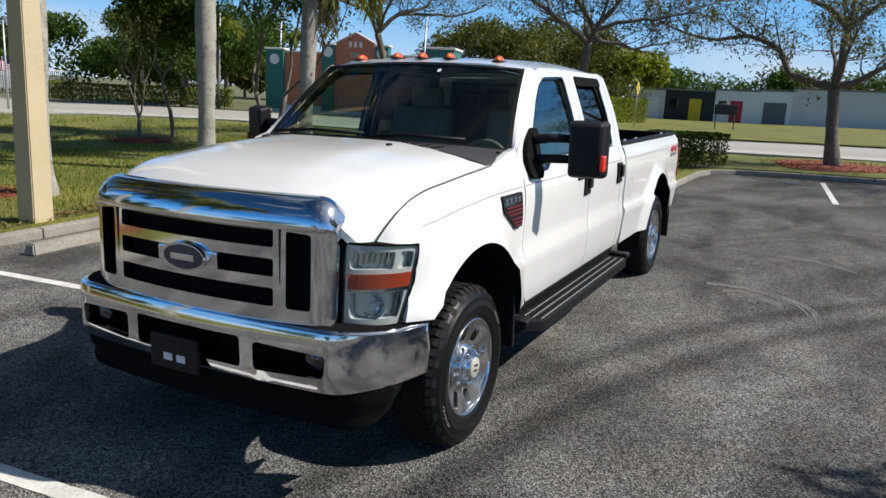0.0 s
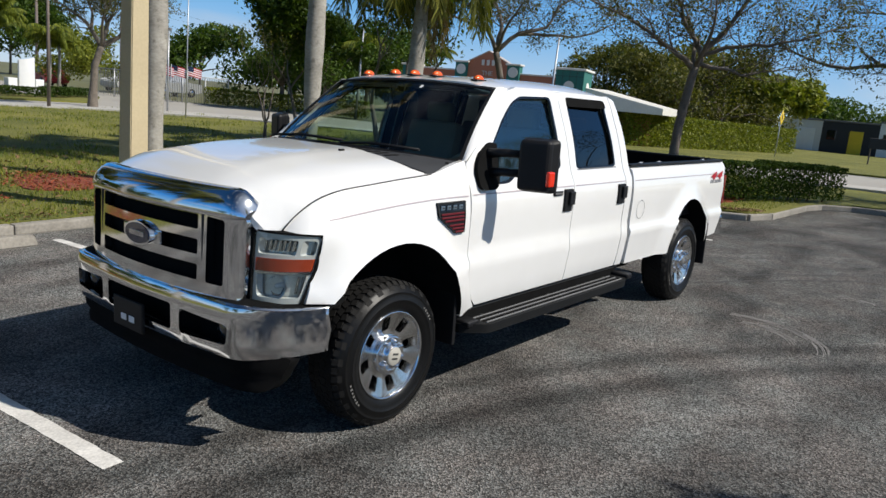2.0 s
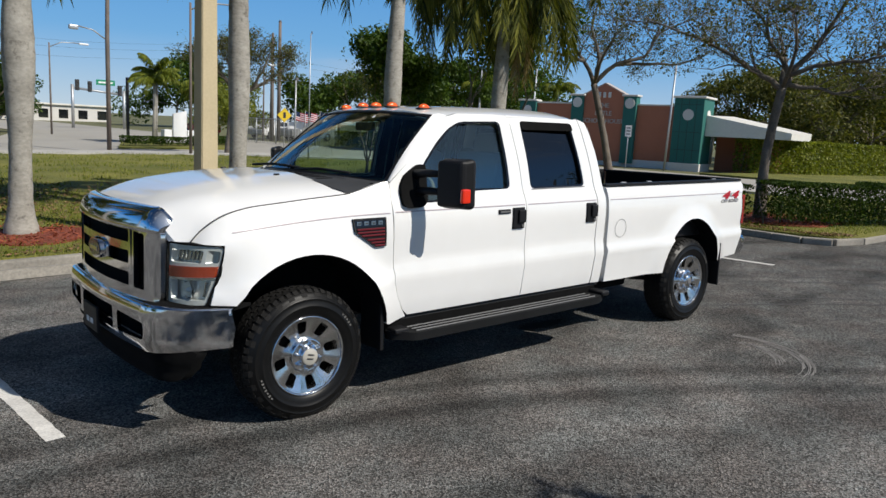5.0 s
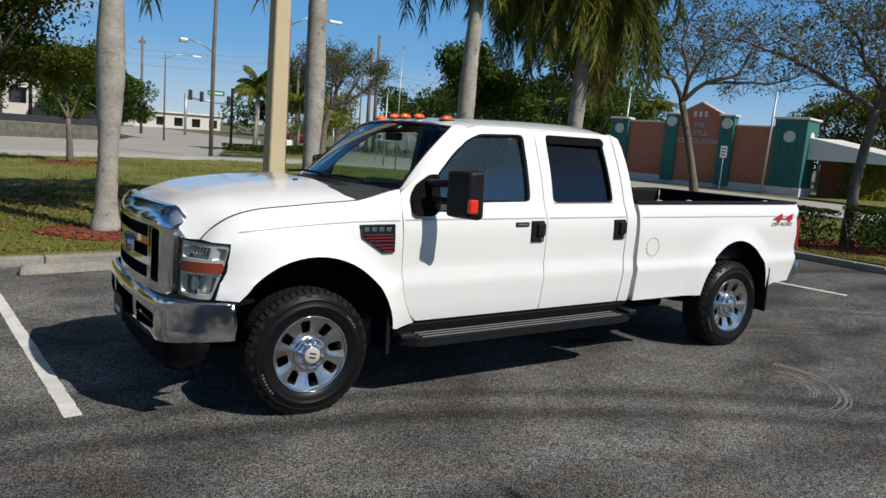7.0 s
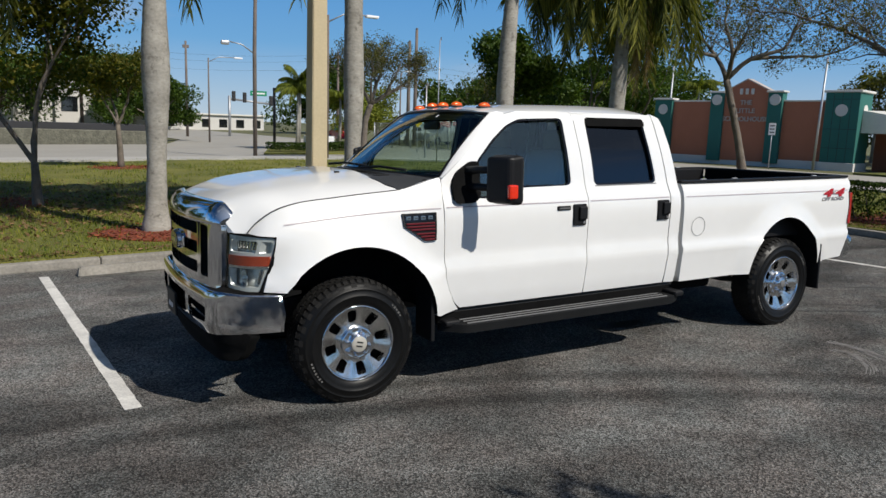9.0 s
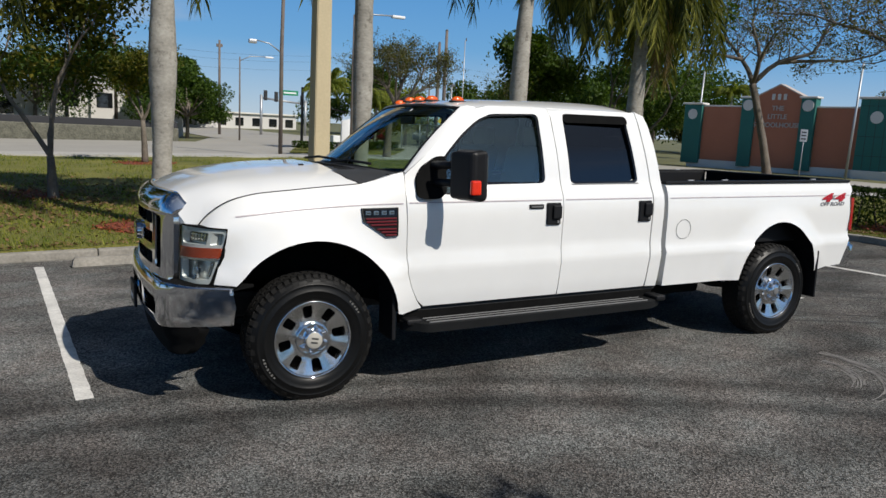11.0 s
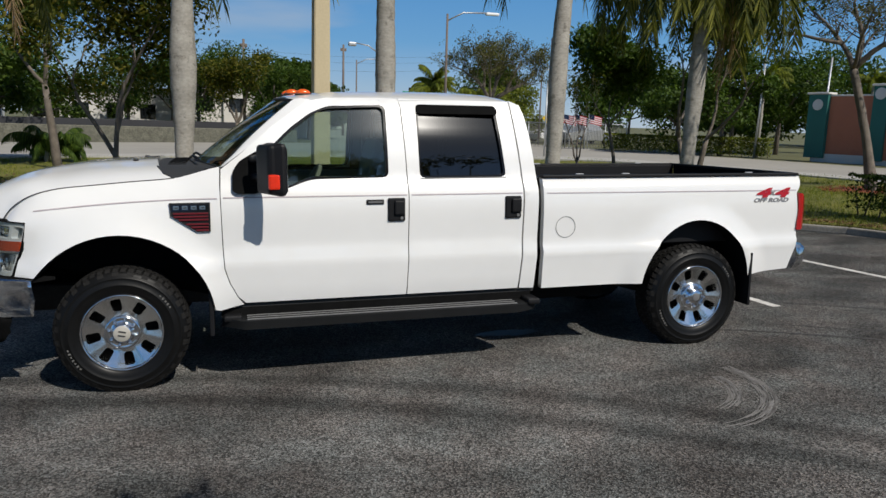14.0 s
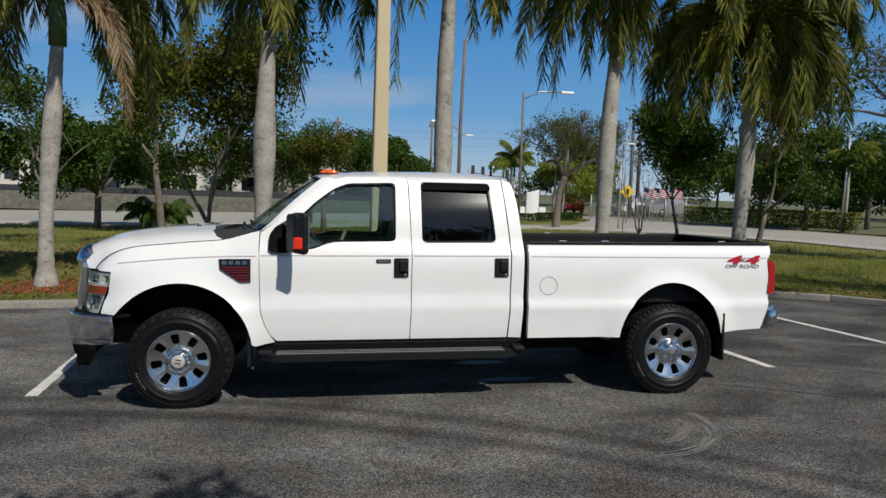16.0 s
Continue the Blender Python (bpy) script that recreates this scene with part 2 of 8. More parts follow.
def glass(name, tint, f0=0.05, haze=0.006, gloss=(0.8, 0.8, 0.8)):
    """A thin tinted pane: it lets tinted light through and mirrors more at a slant."""
    m = bpy.data.materials.new(name)
    m.use_nodes = True
    n, l = m.node_tree.nodes, m.node_tree.links
    n.remove(n["Principled BSDF"])
    tr, gl, mx, lw = n.new("ShaderNodeBsdfTransparent"), n.new("ShaderNodeBsdfGlossy"), n.new("ShaderNodeMixShader"), n.new("ShaderNodeLayerWeight")
    tr.inputs["Color"].default_value = (*tint, 1)
    gl.inputs["Roughness"].default_value = 0.015
    gl.inputs["Color"].default_value = (*gloss, 1)
    lw.inputs["Blend"].default_value = 0.5
    chain = lw.outputs["Facing"]
    for op, v, c in (("POWER", 5.0, 0), ("MULTIPLY_ADD", 1 - f0, f0)):
        nd = n.new("ShaderNodeMath")
        nd.operation = op
        l.new(chain, nd.inputs[0])
        nd.inputs[1].default_value, nd.inputs[2].default_value = v, c
        chain = nd.outputs[0]
    l.new(chain, mx.inputs[0])
    l.new(tr.outputs[0], mx.inputs[1])
    l.new(gl.outputs[0], mx.inputs[2])
    # a weak rough gloss layer added to spread glare into a bloom-like haze
    film, veil = n.new("ShaderNodeBsdfGlossy"), n.new("ShaderNodeMixShader")
    film.inputs["Roughness"].default_value = 0.13
    veil.inputs[0].default_value = haze
    l.new(mx.outputs[0], veil.inputs[1])
    l.new(film.outputs[0], veil.inputs[2])
    l.new(veil.outputs[0], n["Material Output"].inputs["Surface"])
    return m


def leafmat(name, dark, light, through=0.35, gloss=0.22):
    """Leaves: each leaf of its own green, with some light coming through."""
    m = bpy.data.materials.new(name)
    m.use_nodes = True
    n, l = m.node_tree.nodes, m.node_tree.links
    b = n["Principled BSDF"]
    b.inputs["Roughness"].default_value = 0.55
    b.inputs["Specular IOR Level"].default_value = gloss
    geo = n.new("ShaderNodeNewGeometry")
    ramp = n.new("ShaderNodeValToRGB")
    ramp.color_ramp.elements[0].color, ramp.color_ramp.elements[1].color = (*dark, 1), (*light, 1)
    l.new(geo.outputs["Random Per Island"], ramp.inputs["Fac"])
    l.new(ramp.outputs["Color"], b.inputs["Base Color"])
    tl, mx = n.new("ShaderNodeBsdfTranslucent"), n.new("ShaderNodeMixShader")
    bright = n.new("ShaderNodeMix")
    bright.data_type = "RGBA"
    bright.blend_type = "MULTIPLY"
    bright.inputs[0].default_value = 1.0
    bright.inputs[7].default_value = (1.5, 1.6, 0.6, 1)
    l.new(ramp.outputs["Color"], bright.inputs[6])
    l.new(bright.outputs[2], tl.inputs["Color"])
    mx.inputs[0].default_value = through
    l.new(b.outputs[0], mx.inputs[1])
    l.new(tl.outputs[0], mx.inputs[2])
    l.new(mx.outputs[0], n["Material Output"].inputs["Surface"])
    return m


def asphalt_mat():
    m = mat("asphalt", (0.112, 0.1065, 0.101), rough=0.9, var=0.24, scale=0.35, fine=9.0, rvar=0.08, spec=0.12)
    n, l = m.node_tree.nodes, m.node_tree.links
    b = n["Principled BSDF"]
    tc = n.new("ShaderNodeTexCoord")
    grit = n.new("ShaderNodeTexVoronoi")
    grit.inputs["Scale"].default_value = 105.0
    l.new(tc.outputs["Object"], grit.inputs["Vector"])
    n3 = n.new("ShaderNodeSeparateColor")
    l.new(grit.outputs["Color"], n3.inputs["Color"])
    r3 = n.new("ShaderNodeMapRange")
    r3.inputs["From Min"].default_value, r3.inputs["From Max"].default_value = 0.0, 1.0
    r3.inputs["To Min"].default_value, r3.inputs["To Max"].default_value = 0.34, 2.15
    cube = n.new("ShaderNodeMath")
    cube.operation = "POWER"
    cube.inputs[1].default_value = 1.6
    l.new(n3.outputs["Red"], cube.inputs[0])
    l.new(cube.outputs[0], r3.inputs["Value"])
    # worn tracks and sealed dark bands across the lot
    mp = n.new("ShaderNodeMapping")
    mp.inputs["Rotation"].default_value = (0, 0, radians(12))
    mp.inputs["Scale"].default_value = (0.55, 0.95, 1)
    l.new(tc.outputs["Object"], mp.inputs["Vector"])
    n4 = n.new("ShaderNodeTexNoise")
    n4.inputs["Scale"].default_value, n4.inputs["Detail"].default_value, n4.inputs["Distortion"].default_value = 1.3, 5.0, 0.6
    l.new(mp.outputs["Vector"], n4.inputs["Vector"])
    r4 = n.new("ShaderNodeMapRange")
    r4.inputs["From Min"].default_value, r4.inputs["From Max"].default_value = 0.35, 0.68
    r4.inputs["To Min"].default_value, r4.inputs["To Max"].default_value = 0.58, 1.55
    l.new(n4.outputs["Fac"], r4.inputs["Value"])
    f = n.new("ShaderNodeMath")
    f.operation = "MULTIPLY"
    l.new(r3.outputs[0], f.inputs[0])
    l.new(r4.outputs[0], f.inputs[1])
    # two dark worn tyre tracks in a wide bend
    dist = n.new("ShaderNodeVectorMath")
    dist.operation = "DISTANCE"
    l.new(tc.outputs["Object"], dist.inputs[0])
    dist.inputs[1].default_value = (-2.0, -9.7, 0.0)
    chain = dist.outputs["Value"]
    for op, v in (("SUBTRACT", 9.0), ("ABSOLUTE", 0), ("SUBTRACT", 0.21), ("ABSOLUTE", 0)):
        nd = n.new("ShaderNodeMath")
        nd.operation = op
        l.new(chain, nd.inputs[0])
        nd.inputs[1].default_value = v
        chain = nd.outputs[0]
    r5 = n.new("ShaderNodeMapRange")
    r5.interpolation_type = "SMOOTHSTEP"
    r5.inputs["From Min"].default_value, r5.inputs["From Max"].default_value = 0.02, 0.17
    r5.inputs["To Min"].default_value, r5.inputs["To Max"].default_value = 0.60, 1.0
    l.new(chain, r5.inputs["Value"])
    f2 = n.new("ShaderNodeMath")
    f2.operation = "MULTIPLY"
    l.new(f.outputs[0], f2.inputs[0])
    l.new(r5.outputs[0], f2.inputs[1])
    # the asphalt darkens evenly along X towards the tail
    sx = n.new("ShaderNodeSeparateXYZ")
    l.new(tc.outputs["Object"], sx.inputs[0])
    r6 = n.new("ShaderNodeMapRange")
    r6.inputs["From Min"].default_value, r6.inputs["From Max"].default_value = -2.0, 5.0
    r6.inputs["To Min"].default_value, r6.inputs["To Max"].default_value = 1.20, 0.88
    l.new(sx.outputs["X"], r6.inputs["Value"])
    f = n.new("ShaderNodeMath")
    f.operation = "MULTIPLY"
    l.new(f2.outputs[0], f.inputs[0])
    l.new(r6.outputs[0], f.inputs[1])
    ramp = [x for x in n if x.bl_idname == "ShaderNodeValToRGB"][0]
    sc = n.new("ShaderNodeVectorMath")
    sc.operation = "SCALE"
    l.new(ramp.outputs["Color"], sc.inputs[0])
    l.new(f.outputs[0], sc.inputs["Scale"])
    # rusty and grey-green tinges, and single warm or cool stones
    hue = n.new("ShaderNodeTexNoise")
    hue.inputs["Scale"].default_value, hue.inputs["Detail"].default_value = 2.1, 6.0
    l.new(tc.outputs["Object"], hue.inputs["Vector"])
    hm = n.new("ShaderNodeMath")
    hm.operation = "MULTIPLY_ADD"
    hm.inputs[1].default_value = 0.30
    l.new(n3.outputs["Green"], hm.inputs[0])
    l.new(hue.outputs["Fac"], hm.inputs[2])
    hr = n.new("ShaderNodeValToRGB")
    hr.color_ramp.elements[0].position, hr.color_ramp.elements[0].color = 0.45, (0.93, 1.01, 1.02, 1)
    hr.color_ramp.elements[1].position, hr.color_ramp.elements[1].color = 0.85, (1.0, 0.94, 0.91, 1)
    l.new(hm.outputs[0], hr.inputs["Fac"])
    tinge = n.new("ShaderNodeVectorMath")
    tinge.operation = "MULTIPLY"
    l.new(sc.outputs[0], tinge.inputs[0])
    l.new(hr.outputs["Color"], tinge.inputs[1])
    l.new(tinge.outputs[0], b.inputs["Base Color"])
    bp = n.new("ShaderNodeBump")
    bp.inputs["Strength"].default_value, bp.inputs["Distance"].default_value = 0.8, 0.010
    l.new(grit.outputs["Distance"], bp.inputs["Height"])
    l.new(bp.outputs["Normal"], b.inputs["Normal"])
    return m


M_ASPHALT = asphalt_mat()
M_ROAD = mat("road_concrete", (0.34, 0.32, 0.28), 0.85, var=0.12, scale=0.3, fine=8, bump=0.2)
M_WALK = mat("pavement_concrete", (0.42, 0.40, 0.36), 0.85, var=0.15, scale=0.8, fine=20, bump=0.2)
M_GRASS = mat("grass_soil", (0.085, 0.118, 0.014), 0.95, var=0.4, scale=0.55, fine=22, bump=1.0, bdist=0.04, tone=(0.235, 0.215, 0.038))
M_BLADE = leafmat("grass_blade", (0.06, 0.105, 0.010), (0.27, 0.265, 0.045), 0.3)
M_LITTER = leafmat("leaf_litter", (0.06, 0.035, 0.015), (0.26, 0.16, 0.08), 0.05)
M_FARGRASS = mat("far_ground", (0.12, 0.12, 0.05), 0.95, var=0.3, scale=0.1, fine=3)
M_KERB = mat("kerb_concrete", (0.26, 0.24, 0.205), 0.9, var=0.35, scale=2.5, fine=30, bump=0.5)
M_LINE = mat("line_paint", (0.62, 0.60, 0.56), 0.8, var=0.35, scale=6, fine=60, bump=0.4)
M_MULCH = mat("mulch", (0.20, 0.045, 0.02), 0.95, var=0.5, scale=6, fine=40, bump=1.0, bdist=0.02)
M_CHIP = leafmat("mulch_chip", (0.13, 0.025, 0.012), (0.34, 0.09, 0.04), 0.05)
M_WHITE = mat("white_paint", (0.79, 0.785, 0.765), 0.32, var=0.02, scale=1.5, fine=6, coat=1.0)
M_CHROME = mat("chrome", (0.74, 0.75, 0.77), 0.07, 1.0, var=0.05, scale=5, fine=40, rvar=0.03)
M_ALLOY = mat("polished_alloy", (0.70, 0.70, 0.69), 0.20, 1.0, var=0.10, scale=9, fine=60, rvar=0.06)
M_RUBBER = mat("tyre_rubber", (0.006, 0.006, 0.006), 0.40, var=0.25, scale=8, fine=60, bump=0.15, spec=0.2)
M_BLACK = mat("black_plastic", (0.009, 0.009, 0.010), 0.5, var=0.2, scale=8, fine=120, bump=0.15, spec=0.25)
M_GLOSS = mat("gloss_black", (0.006, 0.006, 0.007), 0.12, var=0.2, scale=8, fine=60)
M_LINER = mat("wheel_liner", (0.006, 0.006, 0.006), 0.9, var=0.3, scale=8, fine=40, spec=0.08)
M_TRIMGREY = mat("grey_trim", (0.13, 0.13, 0.13), 0.6, var=0.1, scale=6, fine=80)
M_GAP = mat("seam_dark", (0.03, 0.03, 0.03), 0.8, var=0.1)
M_GLASS_F = glass("windscreen_glass", (0.76, 0.86, 0.80), 0.06)
M_GLASS_S = glass("side_glass", (0.70, 0.82, 0.76), 0.16, 0.009, (0.70, 0.86, 0.84))
M_GLASS_R = glass("dark_tint_glass", (0.035, 0.04, 0.045), 0.08)
M_LENS = glass("clear_lens", (0.85, 0.89, 0.86))
M_BEZEL = mat("lamp_bezel_grey", (0.58, 0.59, 0.59), 0.3, 0.35, var=0.08, scale=10, fine=60)
M_TREAD = mat("tyre_tread", (0.012, 0.0115, 0.011), 0.75, var=0.3, scale=8, fine=60, bump=0.2, spec=0.2)
M_BOARD = mat("board_plastic", (0.009, 0.0095, 0.010), 0.66, var=0.25, scale=5, fine=90, bump=0.15, spec=0.14)
M_WORNWHITE = mat("worn_white_rubber", (0.11, 0.107, 0.10), 0.7, var=0.5, scale=14, fine=80)
M_COWL = mat("cowl_plastic", (0.035, 0.036, 0.038), 0.6, var=0.2, scale=6, fine=200, bump=0.2, bdist=0.0006)
M_STEELBLUE = mat("steel_blue_plate", (0.16, 0.22, 0.28), 0.3, 0.5, var=0.08)
M_AMBER = mat("amber_lens", (0.70, 0.10, 0.006), 0.18, var=0.12, scale=20, fine=90, coat=0.6)
M_RED = mat("red_lens", (0.36, 0.008, 0.010), 0.15, var=0.1, scale=20, fine=90, coat=0.8)
M_REDPAINT = mat("red_decal", (0.42, 0.012, 0.025), 0.4, var=0.05)
M_MAROON = mat("maroon_slat", (0.12, 0.006, 0.012), 0.4, var=0.08)
M_GREYDECAL = mat("grey_decal", (0.22, 0.22, 0.23), 0.4, var=0.05)
M_BLUE = mat("blue_enamel", (0.012, 0.022, 0.060), 0.25, var=0.05, coat=0.8)
M_CREAM = mat("cream_cap", (0.42, 0.40, 0.35), 0.4, var=0.08)
M_REFLECT = mat("lamp_reflector", (0.66, 0.68, 0.67), 0.34, 0.6, var=0.15, scale=30, fine=120)
M_SEAT = mat("beige_cloth", (0.21, 0.19, 0.155), 0.85, var=0.12, scale=6, fine=90, bump=0.3)
M_DASH = mat("dash_plastic", (0.12, 0.115, 0.105), 0.6, var=0.1, scale=6, fine=120, bump=0.1)
M_STEEL = mat("dark_steel", (0.03, 0.03, 0.03), 0.6, 0.4, var=0.4, scale=6, fine=40)
M_PALMTRUNK = mat("palm_trunk", (0.28, 0.26, 0.22), 0.88, var=0.25, scale=2.4, fine=16, bump=0.45, bdist=0.01, tone=(0.42, 0.395, 0.345), stretch=(1.0, 1.0, 1.7))
# dark lichen blotches on the palm trunks
pn, pk = M_PALMTRUNK.node_tree.nodes, M_PALMTRUNK.node_tree.links
ptc, pspot, pramp, pmul = pn.new("ShaderNodeTexCoord"), pn.new("ShaderNodeTexNoise"), pn.new("ShaderNodeValToRGB"), pn.new("ShaderNodeMix")
pspot.inputs["Scale"].default_value, pspot.inputs["Detail"].default_value, pspot.inputs["Roughness"].default_value = 7.0, 6.0, 0.7
pramp.color_ramp.elements[0].position, pramp.color_ramp.elements[1].position = 0.56, 0.66
pramp.color_ramp.elements[0].color, pramp.color_ramp.elements[1].color = (1, 1, 1, 1), (0.42, 0.40, 0.38, 1)
pmul.data_type, pmul.blend_type = "RGBA", "MULTIPLY"
pmul.inputs[0].default_value = 0.8
pk.new(ptc.outputs["Object"], pspot.inputs["Vector"])
pk.new(pspot.outputs["Fac"], pramp.inputs["Fac"])
pk.new(pn["Principled BSDF"].inputs["Base Color"].links[0].from_socket, pmul.inputs[6])
pk.new(pramp.outputs["Color"], pmul.inputs[7])
pk.new(pmul.outputs[2], pn["Principled BSDF"].inputs["Base Color"])
M_SHAFT = mat("green_crownshaft", (0.06, 0.10, 0.025), 0.5, var=0.3, scale=3, fine=30)
M_FROND = leafmat("palm_frond", (0.012, 0.028, 0.004), (0.24, 0.235, 0.040), 0.22)
M_YOUNGFROND = leafmat("young_frond", (0.03, 0.06, 0.008), (0.24, 0.26, 0.03), 0.35)
M_DEADFROND = leafmat("dry_frond", (0.20, 0.13, 0.07), (0.38, 0.27, 0.16), 0.25)
M_BARK = mat("bark", (0.15, 0.125, 0.10), 0.9, var=0.4, scale=5, fine=40, bump=0.9, bdist=0.012)
M_LEAF_DARK = leafmat("leaf_dark", (0.016, 0.042, 0.005), (0.08, 0.125, 0.016), 0.3)
M_LEAF_OLIVE = leafmat("leaf_olive", (0.028, 0.042, 0.010), (0.15, 0.14, 0.032), 0.3)
M_LEAF_RED = leafmat("leaf_russet", (0.016, 0.045, 0.007), (0.17, 0.150, 0.022), 0.4)
M_LEAF_HEDGE = leafmat("leaf_hedge", (0.015, 0.035, 0.008), (0.06, 0.09, 0.018), 0.25, gloss=0.06)
M_LEAF_LIME = leafmat("leaf_lime", (0.07, 0.10, 0.012), (0.27, 0.28, 0.04), 0.3)
M_POLE = mat("cream_pole_paint", (0.50, 0.41, 0.25), 0.7, var=0.1, scale=1.5, fine=30, bump=0.15)
M_WOODPOLE = mat("weathered_pole", (0.16, 0.13, 0.11), 0.9, var=0.3, scale=2, fine=30, bump=0.4)
M_GALV = mat("galvanised", (0.42, 0.43, 0.44), 0.45, 0.6, var=0.1, scale=5, fine=40)
M_TERRA = mat("terracotta_render", (0.40, 0.15, 0.085), 0.85, var=0.1, scale=0.8, fine=25, bump=0.3)
M_TEAL = mat("teal_render", (0.02, 0.13, 0.11), 0.75, var=0.12, scale=0.8, fine=25, bump=0.2)
M_PALE = mat("pale_render", (0.62, 0.60, 0.56), 0.85, var=0.08, scale=0.5, fine=20, bump=0.2)
M_LETTER = mat("weathered_lettering", (0.46, 0.40, 0.36), 0.85, var=0.12)
M_CHAR = mat("charcoal_render", (0.03, 0.03, 0.033), 0.8, var=0.15, scale=0.5, fine=20)
M_YELLOW = mat("yellow_paint", (0.70, 0.48, 0.02), 0.5, var=0.08)
M_SIGNGREEN = mat("sign_green", (0.0, 0.22, 0.10), 0.5, var=0.05)
M_SIGNWHITE = mat("sign_white", (0.75, 0.75, 0.74), 0.5, var=0.05)
M_ROOFPALE = mat("pale_metal_roof", (0.66, 0.64, 0.58), 0.6, var=0.08, scale=1, fine=10)
M_SCUFF = mat("tyre_scuff", (0.21, 0.20, 0.19), 0.9, var=0.4, scale=3, fine=50, bump=0.3)
M_DARKSCUFF = mat("dark_tyre_mark", (0.056, 0.053, 0.05), 0.8, var=0.4, scale=3, fine=50)
M_REDCAR = mat("red_car_paint", (0.33, 0.01, 0.02), 0.3, var=0.03, coat=1.0)
M_DARKCAR = mat("dark_blue_car_paint", (0.012, 0.016, 0.04), 0.3, var=0.03, coat=1.0)
M_SILVERCAR = mat("silver_car_paint", (0.45, 0.45, 0.44), 0.35, 0.5, var=0.03, coat=1.0)
M_CARGLASS = mat("dark_car_glass", (0.01, 0.012, 0.014), 0.05, var=0.05, coat=1.0)
M_STONE = mat("stone_wall", (0.13, 0.125, 0.095), 0.9, var=0.5, scale=2.5, fine=9, bump=1.0, bdist=0.04)
M_FENCE = mat("fence_wire", (0.16, 0.165, 0.16), 0.6, 0.3, var=0.2)

# ---- ground, roads, kerbs ----
KERB = [(-25, 3.45), (-12, 4.36), (-4, 4.92), (2, 5.34), (8.4, 5.79), (9.6, 5.55), (10.5, 4.9), (11.1, 4.1), (11.45, 2.8), (11.3, 1.4), (11.25, 0.85), (11.45, 0.4), (12.1, 0.18), (14.5, 0.12), (15.2, -0.05), (15.65, -0.6), (15.85, -2.0), (15.8, -5.0), (15.6, -12.0), (15.4, -25)]


def sheet_bm(loop, lift, step=3.0, drop=0.0, rough=0.0):
    """A sheet laid on the ground inside a plan outline."""
    def lay(x, y):
        return Vector((x, y, g(x, y) + lift + (rough * (noise.noise(Vector((x * 0.5, y * 0.5, 3))) + 0.5) if rough else 0)))
    return panel_bm(loop, lay, step=step, depth=(lambda u, v: (0, 0, -drop)) if drop else None)


# the one sheet of ground that reaches the horizon
gx = [-900, -300, -100, -25, 0, 32, 100, 300, 900]
gy = [-900, -300, -100, -25, 8, 60, 120, 300, 900]
gv = [(x, y, g(x, y) - 0.03) for y in gy for x in gx]
gf = [(j * 9 + i, j * 9 + i + 1, j * 9 + i + 10, j * 9 + i + 9) for j in range(8) for i in range(8)]
tagged(part("ground", pybm(gv, gf), M_FARGRASS), "dry grassy ground reaching the horizon", "ground", kind="structure")
lot_loop = [(-25, -25), (15.4, -25), *KERB[-2:0:-1], (-25, 3.45)]
lot = part("parking_lot", panel_bm(lot_loop, lambda x, y: Vector((x, y, 0)), step=2.0), M_ASPHALT, place=LOT)
tagged(lot, "worn dark asphalt parking lot with tyre marks", "parking lot", kind="structure")

# the grass verge beyond the kerb, up to the two roads
verge_loop = [(-25, 3.6), *[(x + 0.06, y + 0.14) for x, y in KERB[1:9]], *[(x + 0.14, y + 0.03) for x, y in KERB[9:]], (16, -60), (22.6, -60), (21.6, -2), (21.0, 12), (20.0, 19), (17.6, 25), (13.5, 28.0), (8, 29.0), (-60, 29.5), (-60, 3.6)]
verge = part("grass_verge", sheet_bm(verge_loop, 0.10, 1.2, 0.13, 0.06), M_GRASS)
tagged(verge, "patchy sunlit grass verge with dry spots", "lawn", kind="structure")

# kerb stones along the lot
kerb = holder("kerb", "weathered grey concrete kerb round the lot", "kerb", LOT, kind="structure")
acc = []
for (x0, y0), (x1, y1) in zip(KERB, KERB[1:]):
    if x1 < -14 or y1 < -14:
        continue
    n = max(1, round(math.hypot(x1 - x0, y1 - y0) / 1.5))
    for k in range(n):
        acc.append(((x0 + (x1 - x0) * k / n, y0 + (y1 - y0) * k / n), (x0 + (x1 - x0) * (k + 1) / n, y0 + (y1 - y0) * (k + 1) / n)))
for (x0, y0), (x1, y1) in acc:
    length, a = math.hypot(x1 - x0, y1 - y0), math.atan2(y1 - y0, x1 - x0)
    bm = box_bm(0, 0, 0.055, length - 0.008, 0.15, 0.13, 0.025, 2)
    part("kerb_stone", bm, M_KERB, kerb, place=pose((x0 + x1) / 2, (y0 + y1) / 2 + 0.06, 0, 0, 0, math.degrees(a)))

# roads, far pavements
road_back = part("road", sheet_bm([(-90, 30.5), (8, 30.0), (13.8, 29.0), (18.2, 26.0), (20.6, 19.4), (21.6, 12), (22.2, -2), (23.2, -90), (31.5, -90), (30.4, -2), (29.4, 14), (28.2, 24), (26.6, 31), (24.5, 40), (22, 62), (20, 130), (9, 130), (10, 60), (7, 49), (-90, 47)], 0.02, 4.0), M_ROAD)
tagged(road_back, "pale sunlit concrete road with a junction", "road", kind="structure")
walk_back = part("pavement", sheet_bm([(-60, 28.2), (7.5, 27.6), (12.8, 26.6), (17, 23.4), (19.4, 18.6), (20.3, 12), (20.9, -2), (21.7, -60), (23.1, -60), (22.1, -2), (21.5, 12), (20.5, 19.3), (18.1, 25.8), (13.7, 28.9), (8, 29.9), (-60, 30.4)], 0.185, 3.0, 0.15), M_WALK)
tagged(walk_back, "pale concrete pavement beside the road", "pavement", kind="structure")

